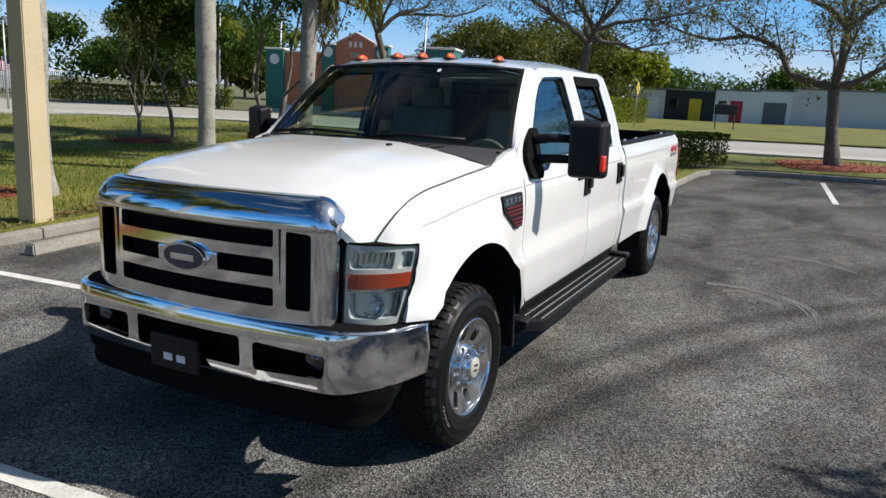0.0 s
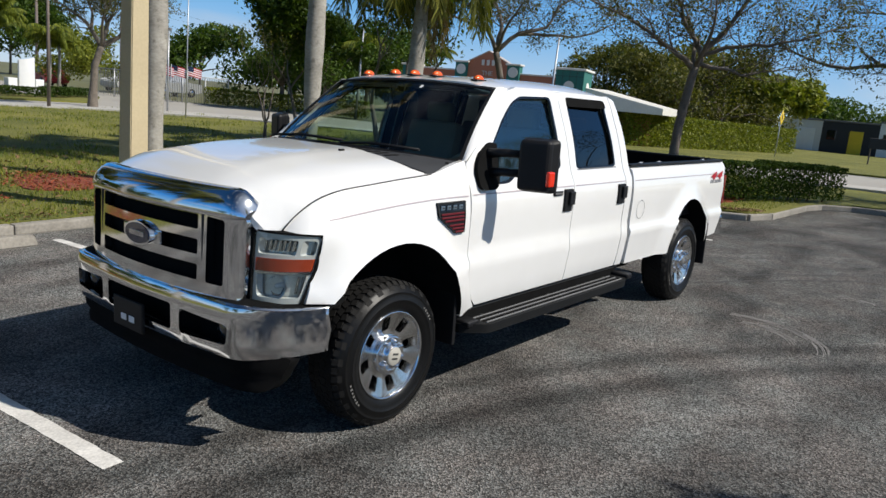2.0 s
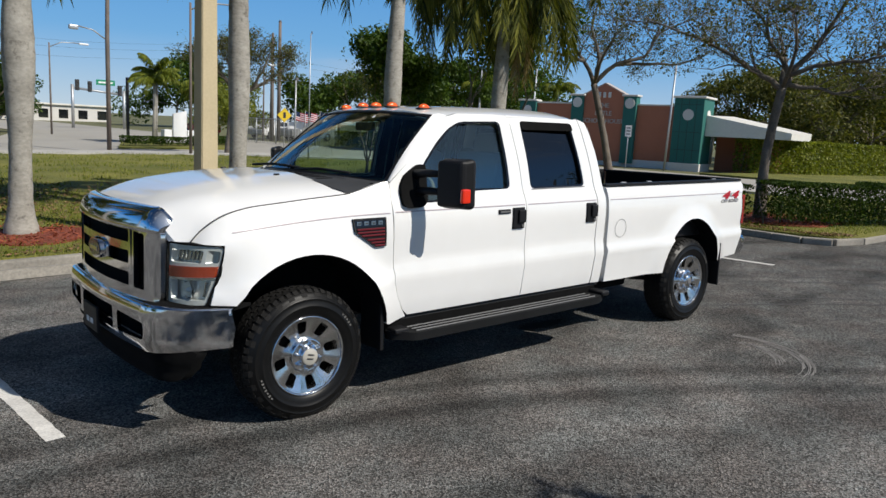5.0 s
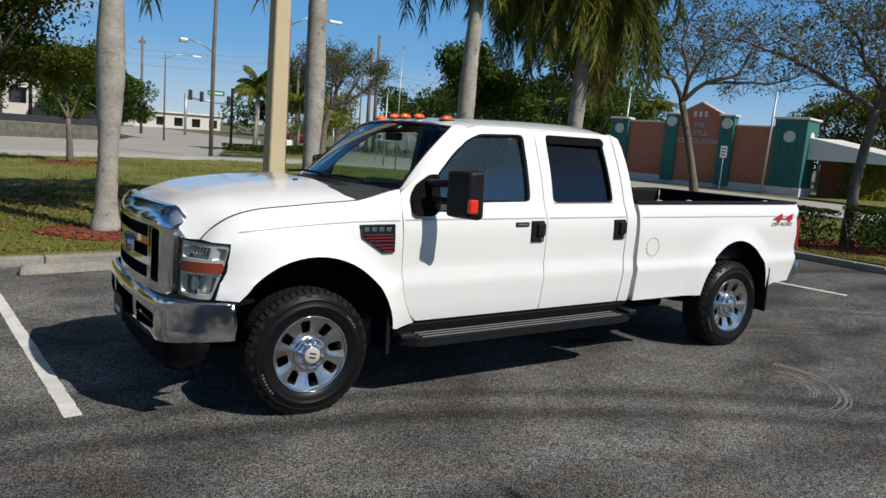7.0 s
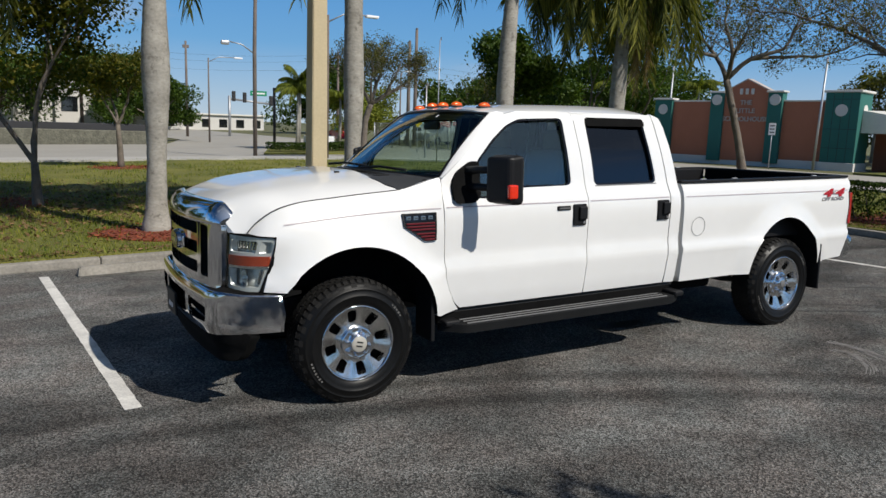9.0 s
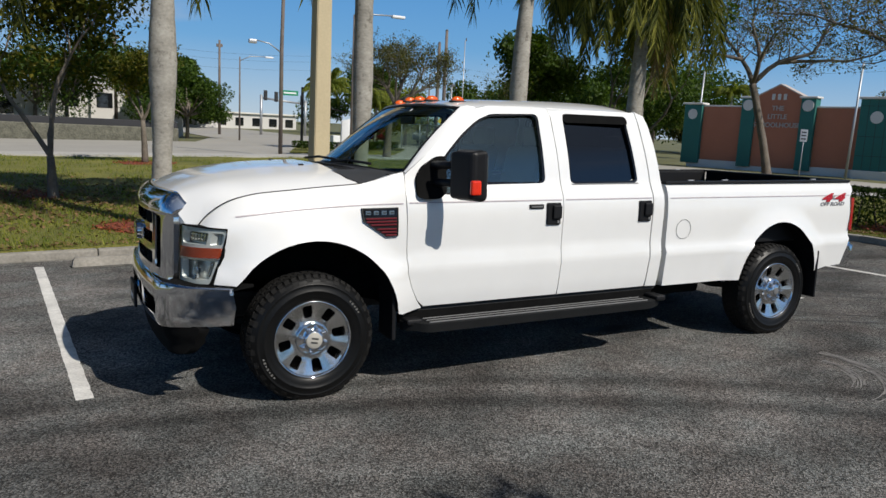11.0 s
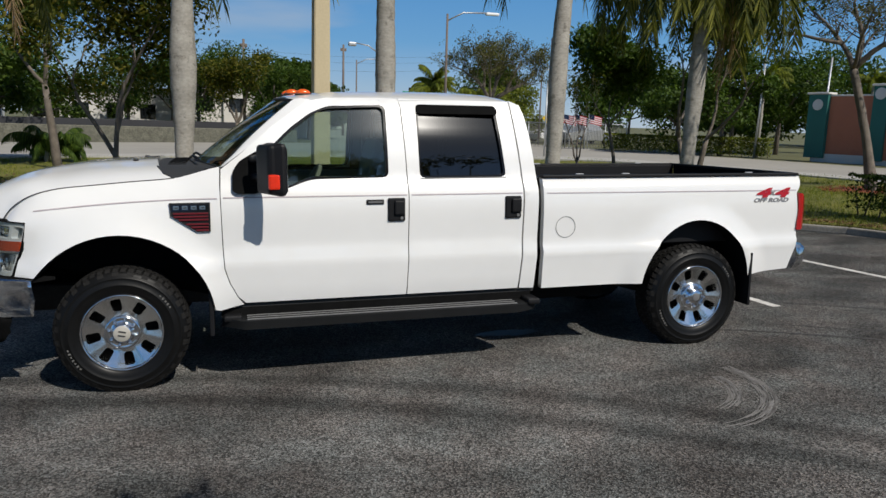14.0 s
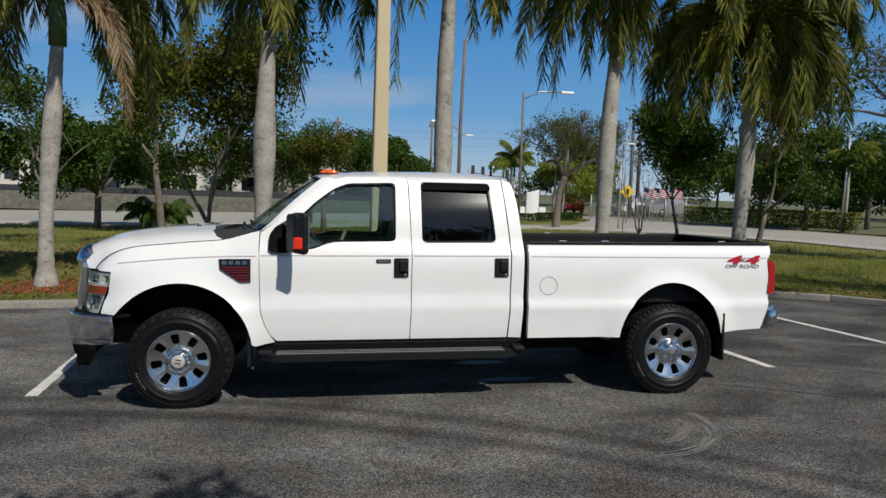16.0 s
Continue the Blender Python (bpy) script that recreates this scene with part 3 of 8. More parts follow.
island = part("traffic_island", sheet_bm([(9.6, 34.2), (15.5, 33.6), (19.0, 40.0), (19.6, 43.5), (16.5, 44.2), (12.2, 42.0)], 0.10, 2.0, 0.13), M_GRASS)
tagged(island, "planted grass island in the junction", "traffic island", kind="structure")

# stall lines, painted
lines = holder("parking_lines", "worn white painted stall lines on asphalt", "road marking", LOT, kind="structure")
rng = random.Random(5)


def stripe_bm(x0, y0, x1, y1, w):
    """A painted stripe with ragged, chipped edges."""
    n = int(math.hypot(x1 - x0, y1 - y0) / 0.06)
    d = Vector((x1 - x0, y1 - y0)).normalized()
    s = Vector((d.y, -d.x)) * w / 2
    bm = bmesh.new()
    rows = []
    for k in range(n + 1):
        p = Vector((x0, y0)) + d * (k * 0.06)
        a, b = p + s * (1 + rng.uniform(-0.07, 0.05)), p - s * (1 + rng.uniform(-0.07, 0.05))
        rows.append((bm.verts.new((a.x, a.y, 0.004)), bm.verts.new((b.x, b.y, 0.004))))
    for (a, b), (c, e) in zip(rows, rows[1:]):
        bm.faces.new((a, b, e, c))
    return bm


for k in range(5):
    x, y = -1.30 + 2.44 * k, -0.43 + 0.125 * k
    f = 0.33 if k in (1, 2) else 0.0
    part("line", stripe_bm(x - 0.375 * f, y + 5.1 * f, x - 0.375, y + 5.1, 0.105), M_LINE, lines)
part("line", stripe_bm(11.5, -2.7, 15.3, -2.42, 0.10), M_LINE, lines)
part("line", stripe_bm(11.2, -5.4, 15.3, -5.1, 0.10), M_LINE, lines)

# tyre marks on the asphalt
marks = holder("tyre_marks", "faint pale curved tyre scuffs on asphalt", "tyre mark", LOT, kind="structure")


def arc_bm(cx, cy, r, a0, a1, w, z=0.003):
    bm = bmesh.new()
    rows = []
    n = 30
    for k in range(n + 1):
        a = radians(a0 + (a1 - a0) * k / n)
        ww = w * (0.35 + 0.65 * math.sin(math.pi * k / n)) * rng.uniform(0.75, 1.1)
        rows.append([bm.verts.new((cx + (r + o) * math.cos(a), cy + (r + o) * math.sin(a), z)) for o in (-ww / 2, ww / 2)])
    for (a, b), (c, e) in zip(rows, rows[1:]):
        bm.faces.new((a, b, e, c))
    return bm


def streaks_bm(cx, cy, r, a0, a1, w, count, z=0.003):
    """A scuff made of thin broken streaks side by side."""
    bm = bmesh.new()
    for _ in range(count):
        rr, b0 = r + rng.uniform(-w / 2, w / 2), rng.uniform(a0, a1)
        b1 = min(a1, b0 + rng.uniform(0.1, 0.5) * (a1 - a0))
        n = 8
        rows = []
        for k in range(n + 1):
            a = radians(b0 + (b1 - b0) * k / n)
            ww = rng.uniform(0.004, 0.012)
            rows.append([bm.verts.new((cx + (rr + o) * math.cos(a), cy + (rr + o) * math.sin(a), z)) for o in (-ww / 2, ww / 2)])
        for (a, b), (c, e) in zip(rows, rows[1:]):
            bm.faces.new((a, b, e, c))
    return bm


for cx, cy, r, a0, a1, w, c in ((3.45, -1.74, 0.81, -85, 12, 0.10, 60), (3.45, -1.74, 0.60, -70, 0, 0.09, 40), (5.0, -2.0, 1.1, -62, -8, 0.12, 26)):
    part("scuff", streaks_bm(cx, cy, r, a0, a1, w, c), M_SCUFF, marks)
for cx, cy, r, a0, a1, w in ((0.5, -9.8, 10.15, 38, 66, 0.06), (0.5, -9.8, 10.45, 42, 62, 0.04), (0.5, -9.8, 11.40, 44, 63, 0.05), (0.5, -9.8, 11.75, 40, 58, 0.05)):
    part("scuff", arc_bm(cx, cy, r, a0, a1, w), M_DARKSCUFF, marks)

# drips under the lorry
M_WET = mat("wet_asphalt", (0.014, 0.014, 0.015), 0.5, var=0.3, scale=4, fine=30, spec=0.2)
rng_wet = random.Random(3)
wet = holder("wet_patch", "small wet patches on the asphalt under the truck", "puddle", LOT, kind="stuff")
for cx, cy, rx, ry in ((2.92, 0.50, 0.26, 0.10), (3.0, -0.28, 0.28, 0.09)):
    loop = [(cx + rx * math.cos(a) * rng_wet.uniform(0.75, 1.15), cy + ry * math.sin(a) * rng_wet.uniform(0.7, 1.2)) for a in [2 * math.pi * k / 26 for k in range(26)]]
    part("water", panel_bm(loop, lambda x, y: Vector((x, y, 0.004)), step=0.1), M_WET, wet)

# wheel stops
def wheel_stop(x, y, a):
    bm = pybm([(sx * 0.9 * f, sy * w, z) for sx in (-1, 1) for f, sy, w, z in ((1, -1, 0.09, 0), (1, 1, 0.09, 0), (0.97, 1, 0.055, 0.12), (0.97, -1, 0.055, 0.12))],
              [(0, 1, 2, 3), (7, 6, 5, 4), (0, 3, 7, 4), (1, 5, 6, 2), (3, 2, 6, 7), (0, 4, 5, 1)])
    bmesh.ops.bevel(bm, geom=list(bm.edges), offset=0.015, segments=2, affect="EDGES")
    ob = part("wheel_stop", bm, M_KERB, place=LOT @ pose(x, y, 0, 0, 0, a))
    return tagged(ob, "weathered grey concrete wheel stop on asphalt", "wheel stop", "wheel stops")


wheel_stop(-0.42, 4.58, 4.1)
wheel_stop(2.28, 4.74, 4.1)

# ---- the pickup truck ----
truck = holder("pickup_truck", "white crew cab pickup truck with chrome grille parked on asphalt", "pickup truck", LOT)
AX_R, TYRE_R = 4.375, 0.402
ARCH_F = [(0.04 + 0.588 * math.cos(a), 0.465 + 0.588 * math.sin(a)) for a in [radians(145.5 - k * (145.5 - 7) / 22) for k in range(23)]]
ARCH_B = [(4.35 + 0.50 * math.cos(a), 0.465 + 0.574 * math.sin(a)) for a in [radians(172 - k * (172 - 10) / 24) for k in range(25)]]
SIDE = [(0.30, -0.93), (0.50, -0.955), (0.62, -0.978), (0.78, -0.994), (0.848, -1.003), (0.872, -0.984), (1.0, -0.984), (1.15, -0.990), (1.26, -0.985), (1.32, -0.968), (1.36, -0.947), (1.40, -0.932), (1.53, -0.902), (1.66, -0.864), (1.79, -0.817), (1.91, -0.773), (1.945, -0.752), (1.965, -0.71)]
BEDSIDE = [(0.30, -0.95), (0.54, -0.972), (0.78, -0.998), (0.848, -1.006), (0.872, -0.986), (1.15, -0.990), (1.28, -0.978), (1.345, -0.958), (1.37, -0.94), (1.385, -0.905)]


def flare(x, z, cx, r):
    """Bulge of the wing round a wheel arch."""
    d = math.hypot(x - cx, z - 0.465)
    return 0.045 * max(0.0, 1 - max(0.0, d - r) / 0.17) ** 1.5 if z > 0.3 else 0.0


def cab_y(x, z):
    y = spline_table(SIDE, z)
    return y


SEAM_Z = [(-0.65, 1.135), (-0.62, 1.180), (-0.58, 1.225), (-0.52, 1.270), (-0.445, 1.307), (-0.36, 1.331), (-0.276, 1.346), (-0.08, 1.364), (0.11, 1.381), (0.40, 1.404), (0.47, 1.420), (0.69, 1.485), (0.74, 1.50)]
SEAM_Y = [(-0.80, 0.735), (-0.70, 0.79), (-0.60, 0.842), (-0.5, 0.862), (-0.25, 0.878), (0.3, 0.890), (0.45, 0.893), (0.72, 0.906)]


def fender_y(x, z):
    """Wing side: turns in towards the bonnet seam at the top and towards the lamp in front."""
    zs, ys = spline_table(SEAM_Z, x), spline_table(SEAM_Y, x)
    base = spline_table(SIDE, min(z, 1.2))
    t = min(1.0, max(0.0, (z - 1.0) / max(0.05, zs - 1.0)))
    y = base + (-ys - base) * t**3.2
    y -= flare(x, z, 0.04, 0.588) * (1 - t**2)
    if x < -0.30:
        k = min(1.0, (-0.30 - x) / 0.35)
        y += 0.10 * k * k * (1 - 0.6 * t)
    return y


def bed_y(x, z):
    return spline_table(BEDSIDE, z) - flare(x, z, 4.35, 0.55) * min(1, max(0, (1.3 - z) / 0.2))


def sided(f, s):
    """Map of a side sheet onto the left (s=-1) or right (s=1) flank."""
    return lambda x, z: Vector((x, -s * f(x, z), z))


FENDER = [(-0.575, 0.80), (-0.453, 0.795), *ARCH_F[1:], (0.627, 0.525), (0.66, 0.515), (0.811, 0.545), (0.771, 0.60), (0.721, 0.70), (0.691, 0.80), (0.684, 0.95), (0.678, 1.36), (0.682, 1.478), *[(x, spline_table(SEAM_Z, x)) for x in (0.62, 0.55, 0.48, 0.42, 0.3, 0.15, 0.0, -0.12, -0.25, -0.34, -0.42, -0.48, -0.52, -0.56, -0.59, -0.615, -0.635)], (-0.635, 1.150), (-0.488, 1.140), (-0.50, 1.05), (-0.54, 0.92)]
DOOR_F = [(0.825, 0.555), (1.948, 0.555), (1.957, 0.80), (1.962, 1.30), (1.955, 1.60), (1.942, 1.90), (1.93, 1.953), (1.80, 1.958), (1.42, 1.950), (1.30, 1.925), (1.20, 1.865), (1.02, 1.735), (0.86, 1.595), (0.745, 1.505), (0.690, 1.462), (0.684, 1.30), (0.690, 0.95), (0.697, 0.80), (0.727, 0.70), (0.777, 0.60)]
WIN_F = rounded([(0.88, 1.345), (1.00, 1.325), (1.13, 1.330), (1.21, 1.365), (1.30, 1.390), (1.83, 1.398), (1.835, 1.905), (1.42, 1.893), (1.30, 1.845), (1.15, 1.735), (1.0, 1.59)], 0.045)
DOOR_B = [(1.955, 0.555), (2.815, 0.555), (2.832, 0.80), (2.840, 1.30), (2.832, 1.45), (2.80, 1.80), (2.782, 1.945), (1.940, 1.955), (1.951, 1.88), (1.962, 1.60), (1.969, 1.30), (1.964, 0.80)]
WIN_B = rounded([(2.057, 1.392), (2.718, 1.396), (2.672, 1.908), (2.057, 1.910)], 0.04)
CORNER = [(2.828, 0.555), (2.945, 0.55), (2.957, 0.80), (2.963, 1.30), (2.955, 1.42), (2.925, 1.70), (2.90, 1.84), (2.87, 1.92), (2.80, 1.953), (2.794, 1.945), (2.812, 1.80), (2.844, 1.45), (2.852, 1.30), (2.844, 0.80)]
BED = [(3.008, 0.545), *ARCH_B, (4.845, 0.575), (5.26, 0.60), (5.315, 0.78), (5.325, 0.92), (5.315, 1.10), (5.30, 1.24), (5.335, 1.30), (5.35, 1.375), (5.33, 1.385), (3.02, 1.385), (3.005, 1.36)]


def side_panel(name, loop, f, s, holes=(), step=0.07, m=M_WHITE, parent=truck, depth=0.035, label=""):
    bm = panel_bm(loop, sided(f, s), holes, step, lambda x, z: (0, -s * depth, 0))
    return part(name, bm, m, parent, label)


def stripe_side(f, s, x0, x1, z0, z1, parent, m, w=0.0035):
    """A thin pinstripe that lies on a flank."""
    bm = bmesh.new()
    n = max(2, int((x1 - x0) / 0.06))
    rows = []
    for k in range(n + 1):
        x = x0 + (x1 - x0) * k / n
        z = z0 + (z1 - z0) * k / n if not callable(z0) else z0(x)
        rows.append([bm.verts.new((x, -s * (f(x, z + o) - 0.0035), z + o)) for o in (-w, w)])
    for (a, b), (c, d) in zip(rows, rows[1:]):
        bm.faces.new((a, c, d, b))
    return part("pinstripe", bm, m, parent)


M_AMBERDARK = mat("smoked_amber_lens", (0.30, 0.040, 0.012), 0.25, var=0.15, scale=20, fine=90, coat=0.4)
M_AMBERRED = mat("orange_marker_lens", (0.720, 0.030, 0.008), 0.2, var=0.12, scale=20, fine=90, coat=0.6)
M_PIN = mat("pinstripe", (0.42, 0.36, 0.38), 0.5, var=0.1)


def handle(x, s, parent):
    h = part("door_handle", box_bm(x, s * 0.992, 1.175, 0.125, 0.026, 0.165, 0.02, 3), M_BLACK, parent, "black plastic door handle")
    part("grip", box_bm(x + 0.02, s * 1.014, 1.19, 0.075, 0.022, 0.10, 0.01, 2), M_BLACK, h)
    part("lock", box_bm(x + 0.035, s * 1.008, 1.115, 0.022, 0.008, 0.022, 0.008, 2), M_TRIMGREY, h)


def inset(loop, d):
    c = Vector((sum(p[0] for p in loop) / len(loop), sum(p[1] for p in loop) / len(loop)))
    return [tuple(Vector(p) + (c - Vector(p)).normalized() * d) for p in loop]


HUB_Z, TREAD_R = 0.402, 0.4265


def blocks_bm(items):
    """Many small blocks in one mesh: (matrix, size) each."""
    vs, fs = [], []
    for m, (sx, sy, sz) in items:
        n0 = len(vs)
        vs += [m @ Vector((sx * a / 2, sy * b / 2, sz * c / 2)) for a in (-1, 1) for b in (-1, 1) for c in (-1, 1)]
        fs += [tuple(n0 + k for k in q) for q in ((0, 1, 3, 2), (4, 6, 7, 5), (0, 4, 5, 1), (2, 3, 7, 6), (0, 2, 6, 4), (1, 5, 7, 3))]
    return pybm(vs, fs)


def settle(bm):
    """The tyre flattens and bulges a little where it carries the load."""
    for v in bm.verts:
        if v.co.z < -0.30:
            k = min(1.0, (-0.30 - v.co.z) / 0.10)
            v.co.y *= 1 + 0.05 * k * math.exp(-(v.co.x / 0.16) ** 2)
        v.co.z = max(v.co.z, -HUB_Z + 0.001)
    return bm


def wheel(x, y, s, cap, parent, turn):
    """A wheel: rounded tyre with a block tread, alloy rim with eight slots between flat spokes, hub cover."""
    w = new("wheel")
    w.parent = parent
    w.matrix_basis = pose(x, y, HUB_Z, 0, 0, 0 if s < 0 else 180)
    half = [(0.248, -0.112), (0.256, -0.124), (0.272, -0.134), (0.296, -0.1415), (0.316, -0.1435), (0.319, -0.146), (0.325, -0.146), (0.328, -0.1435), (0.350, -0.1405), (0.362, -0.1365), (0.364, -0.1385), (0.368, -0.1375), (0.372, -0.133), (0.390, -0.1225), (0.405, -0.109), (0.4145, -0.092), (0.4185, -0.07), (0.4200, -0.035), (0.4205, 0.0)]
    tyre = part("tyre", settle(lathe_bm(half + [(r, -o) for r, o in half[-2::-1]], 72)), M_RUBBER, w, "black all-terrain tyre with block tread")
    items = []
    for k in range(54):
        a = 2 * math.pi * k / 54
        for row, (o, ww, tw, skew) in enumerate(((-0.066, 0.034, 0.036, 0.30), (-0.023, 0.036, 0.037, -0.35), (0.023, 0.036, 0.037, 0.35), (0.066, 0.034, 0.036, -0.30))):
            aa = a + (row % 2) * math.pi / 54
            items.append((Matrix.Rotation(-aa, 4, "Y") @ Matrix.Translation((0.4200, o, 0)) @ Matrix.Rotation(skew, 4, "X"), (0.0070, ww, tw)))
        for sg in (-1, 1):
            items.append((Matrix.Rotation(-a, 4, "Y") @ Matrix.Translation((0.4105, sg * 0.0985, 0)) @ Matrix.Rotation(sg * 0.62, 4, "Z"), (0.007, 0.030, 0.032)))
            if k % 2 == 0:
                items.append((Matrix.Rotation(-a, 4, "Y") @ Matrix.Translation((0.3905, sg * 0.1185, 0)) @ Matrix.Rotation(sg * 0.98, 4, "Z"), (0.007, 0.026, 0.040)))
    part("tread", settle(blocks_bm(items)), M_TREAD, tyre)["kind"] = "stuff"
    # worn raised bars of the maker's ring on the tyre wall
    bars = []
    for a0, a1 in ((28, 48), (196, 224)):
        for a in range(a0, a1, 4):
            bars.append((Matrix.Rotation(-radians(a), 4, "Y") @ Matrix.Translation((0.341, -0.1425, 0)), (0.010 if a % 8 else 0.016, 0.003, 0.012)))
    part("tyre_lettering", blocks_bm(bars), M_WORNWHITE, tyre, "worn pale raised bars")["kind"] = "stuff"
    rim = part("rim", lathe_bm([(0.250, -0.110), (0.2575, -0.121), (0.2575, -0.1285), (0.2535, -0.1325), (0.2475, -0.1315), (0.2440, -0.125), (0.2405, -0.114), (0.236, -0.06), (0.225, 0.09)], 72), M_CHROME, w, "bright polished rim lip")
    dish = [(0.0, -0.086), (0.11, -0.086), (0.13, -0.088), (0.20, -0.109), (0.242, -0.1225)]

    def face(u, v):
        """Flat spokes, each one a plane of its own that meets the next at a shallow valley."""
        rr, a = math.hypot(u, v), math.atan2(v, u) - turn
        off = (a + math.pi / 8) % (math.pi / 4) - math.pi / 8
        return Vector((u, lerp_table(dish, rr) + 0.010 * (0.39 - abs(off)) / 0.39 * max(0.0, min(1.0, (rr - 0.11) / 0.03)), v))
    outer = [(0.2425 * math.cos(2 * math.pi * k / 64), 0.2425 * math.sin(2 * math.pi * k / 64)) for k in range(64)]
    slots = []
    for k in range(8):
        a = 2 * math.pi * k / 8 + turn
        pts = [(0.143, -0.0275), (0.223, -0.0345), (0.2265, 0.0), (0.223, 0.0345), (0.143, 0.0275), (0.139, 0.0)]
        slots.append(rounded([(px * math.cos(a) - py * math.sin(a), px * math.sin(a) + py * math.cos(a)) for px, py in pts], 0.014, 3))
    part("rim_face", panel_bm(outer, face, slots, 0.016, lambda u, v: (-0.06 * u, 0.045, -0.06 * v)), M_ALLOY, rim, "machined alloy spokes")
    part("brake_disc", lathe_bm([(0.005, -0.02), (0.235, -0.02), (0.235, 0.03), (0.1, 0.07)], 32), M_LINER, w, "dark brake behind the slots")
    hub = part("hub", lathe_bm([(0.113, -0.080), (0.1125, -0.113), (0.109, -0.1185), (0.098, -0.122), (0.095, -0.120), (0.064, -0.122), (0.061, -0.142), (0.057, -0.148), (0.001, -0.149)] if cap else [(0.108, -0.080), (0.1075, -0.110), (0.100, -0.115), (0.066, -0.117), (0.063, -0.130), (0.054, -0.139), (0.030, -0.144), (0.001, -0.145)], 48), M_CHROME, w, "polished hub cover")
    for k in range(8):
        a = 2 * math.pi * (k + 0.5) / 8 + turn
        part("wheel_nut", lathe_bm([(0.0135, -0.116), (0.0135, -0.134), (0.0090, -0.143), (0.0005, -0.144)], 6, centre=(0.081 * math.cos(a), 0, 0.081 * math.sin(a))), M_CHROME, hub)
    cp = part("centre_cap", lathe_bm([(0.053, -0.147), (0.053, -0.1515), (0.049, -0.154), (0.0005, -0.1555)] if cap else [(0.032, -0.142), (0.032, -0.1475), (0.028, -0.149), (0.0005, -0.1495)], 36), M_CREAM if cap else M_TRIMGREY, hub, "worn cream centre cap" if cap else "dull centre cap")
    if cap:
        for sz, sg in ((0.013, 1), (-0.013, -1)):
            part("cap_mark", box_bm(0.003 * sg, -0.1562, sz, 0.046, 0.002, 0.011, 0.004, 2, rot=Matrix.Rotation(radians(12), 4, "Y")), M_GAP, cp)
    return w


for s in (-1, 1):
    wheel(0.035, s * 0.856, s, s < 0, truck, 0.16)
    wheel(AX_R, s * 0.852, s, False, truck, 0.31)
    side_panel("front_wing", FENDER, fender_y, s, step=0.05)
    fd = side_panel("front_door", DOOR_F, cab_y, s, [WIN_F], 0.06)
    rd = side_panel("rear_door", DOOR_B, cab_y, s, [WIN_B], 0.06)
    side_panel("cab_corner", CORNER, cab_y, s, step=0.06)
    bed = side_panel("bed_side", BED, bed_y, s, step=0.04, depth=0.06)
    # dark sheets behind the seams between panels
    seam = [(0.66, 0.52), (2.955, 0.52), (2.965, 1.38), (0.70, 1.38)]
    part("seam_backing", panel_bm(seam, lambda x, z, s=s: Vector((x, s * (abs(cab_y(x, z)) - 0.022), z)), step=0.1), M_GAP, truck)
    frame_back = [(0.75, 1.36), (0.75, 1.45), (1.22, 1.86), (1.32, 1.91), (2.78, 1.94), (2.86, 1.90), (2.94, 1.38), (2.79, 1.38), (2.735, 1.925), (2.035, 1.925), (2.035, 1.38), (1.85, 1.38), (1.85, 1.925), (1.40, 1.905), (1.28, 1.85), (0.96, 1.58), (0.88, 1.36)]
    part("pillar_trim", panel_bm(frame_back, lambda x, z, s=s: Vector((x, s * (abs(cab_y(x, z)) - 0.03), z)), step=0.1, depth=lambda x, z, s=s: (0, -s * 0.02, 0)), M_BLACK, truck)
    for d, win, gm, nm in ((fd, WIN_F, M_GLASS_S, "front"), (rd, WIN_B, M_GLASS_R, "rear")):
        part("window_seal", panel_bm(inset(win, -0.006), lambda x, z, s=s: Vector((x, s * (abs(cab_y(x, z)) - 0.004), z)), [inset(win, 0.020)], 0.05, lambda x, z, s=s: (0, -s * 0.02, 0)), M_GLOSS, d, "black rubber window seal")
        # each pane leans in a little more than the door and turns slightly towards the tail
        turn, mid = (0.018, 1.30) if nm == "front" else (0.030, 2.30)
        part("window", outward(panel_bm(inset(win, 0.012), lambda x, z, s=s, turn=turn, mid=mid: Vector((x, s * (abs(cab_y(x, z)) - 0.016 - turn * (x - mid) - 0.030 * max(0.0, z - 1.64)), z)), step=0.05), (1.8, 0, 1.0)), gm, d, "dark tinted glass" if nm == "rear" else "lightly tinted glass")
    part("rain_guard", panel_bm(rounded([(2.058, 1.848), (2.062, 1.915), (2.672, 1.912), (2.690, 1.848)], 0.03, 3), lambda x, z, s=s: Vector((x, s * (abs(cab_y(x, z)) + 0.008), z)), step=0.04, depth=lambda x, z, s=s: (0, -s * 0.03, 0)), M_LINER, rd, "black rain guard over the window")
    part("bright_strip", panel_bm([(2.06, 1.384), (2.715, 1.388), (2.714, 1.396), (2.06, 1.392)], lambda x, z, s=s: Vector((x, s * (abs(cab_y(x, z)) + 0.004), z)), step=0.1, depth=lambda x, z, s=s: (0, -s * 0.02, 0)), M_TRIMGREY, rd)
    handle(1.872, s, fd)
    handle(2.756, s, rd)
    part("trim_badge", box_bm(1.72, s * 0.991, 1.231, 0.125, 0.014, 0.034, 0.006, 2), M_BLACK, fd, "small black badge with a pale bar")
    part("badge_bar", box_bm(1.72, s * 0.9995, 1.231, 0.10, 0.002, 0.012), M_TRIMGREY, fd)
    # wing emblem with red slats
    eloop = [(0.360, 1.247), (0.616, 1.249), (0.614, 1.058), (0.530, 1.056), (0.368, 1.165)]

    def on_wing(d, s=s):
        return lambda x, z: Vector((x, s * (abs(fender_y(x, z)) + d), z))
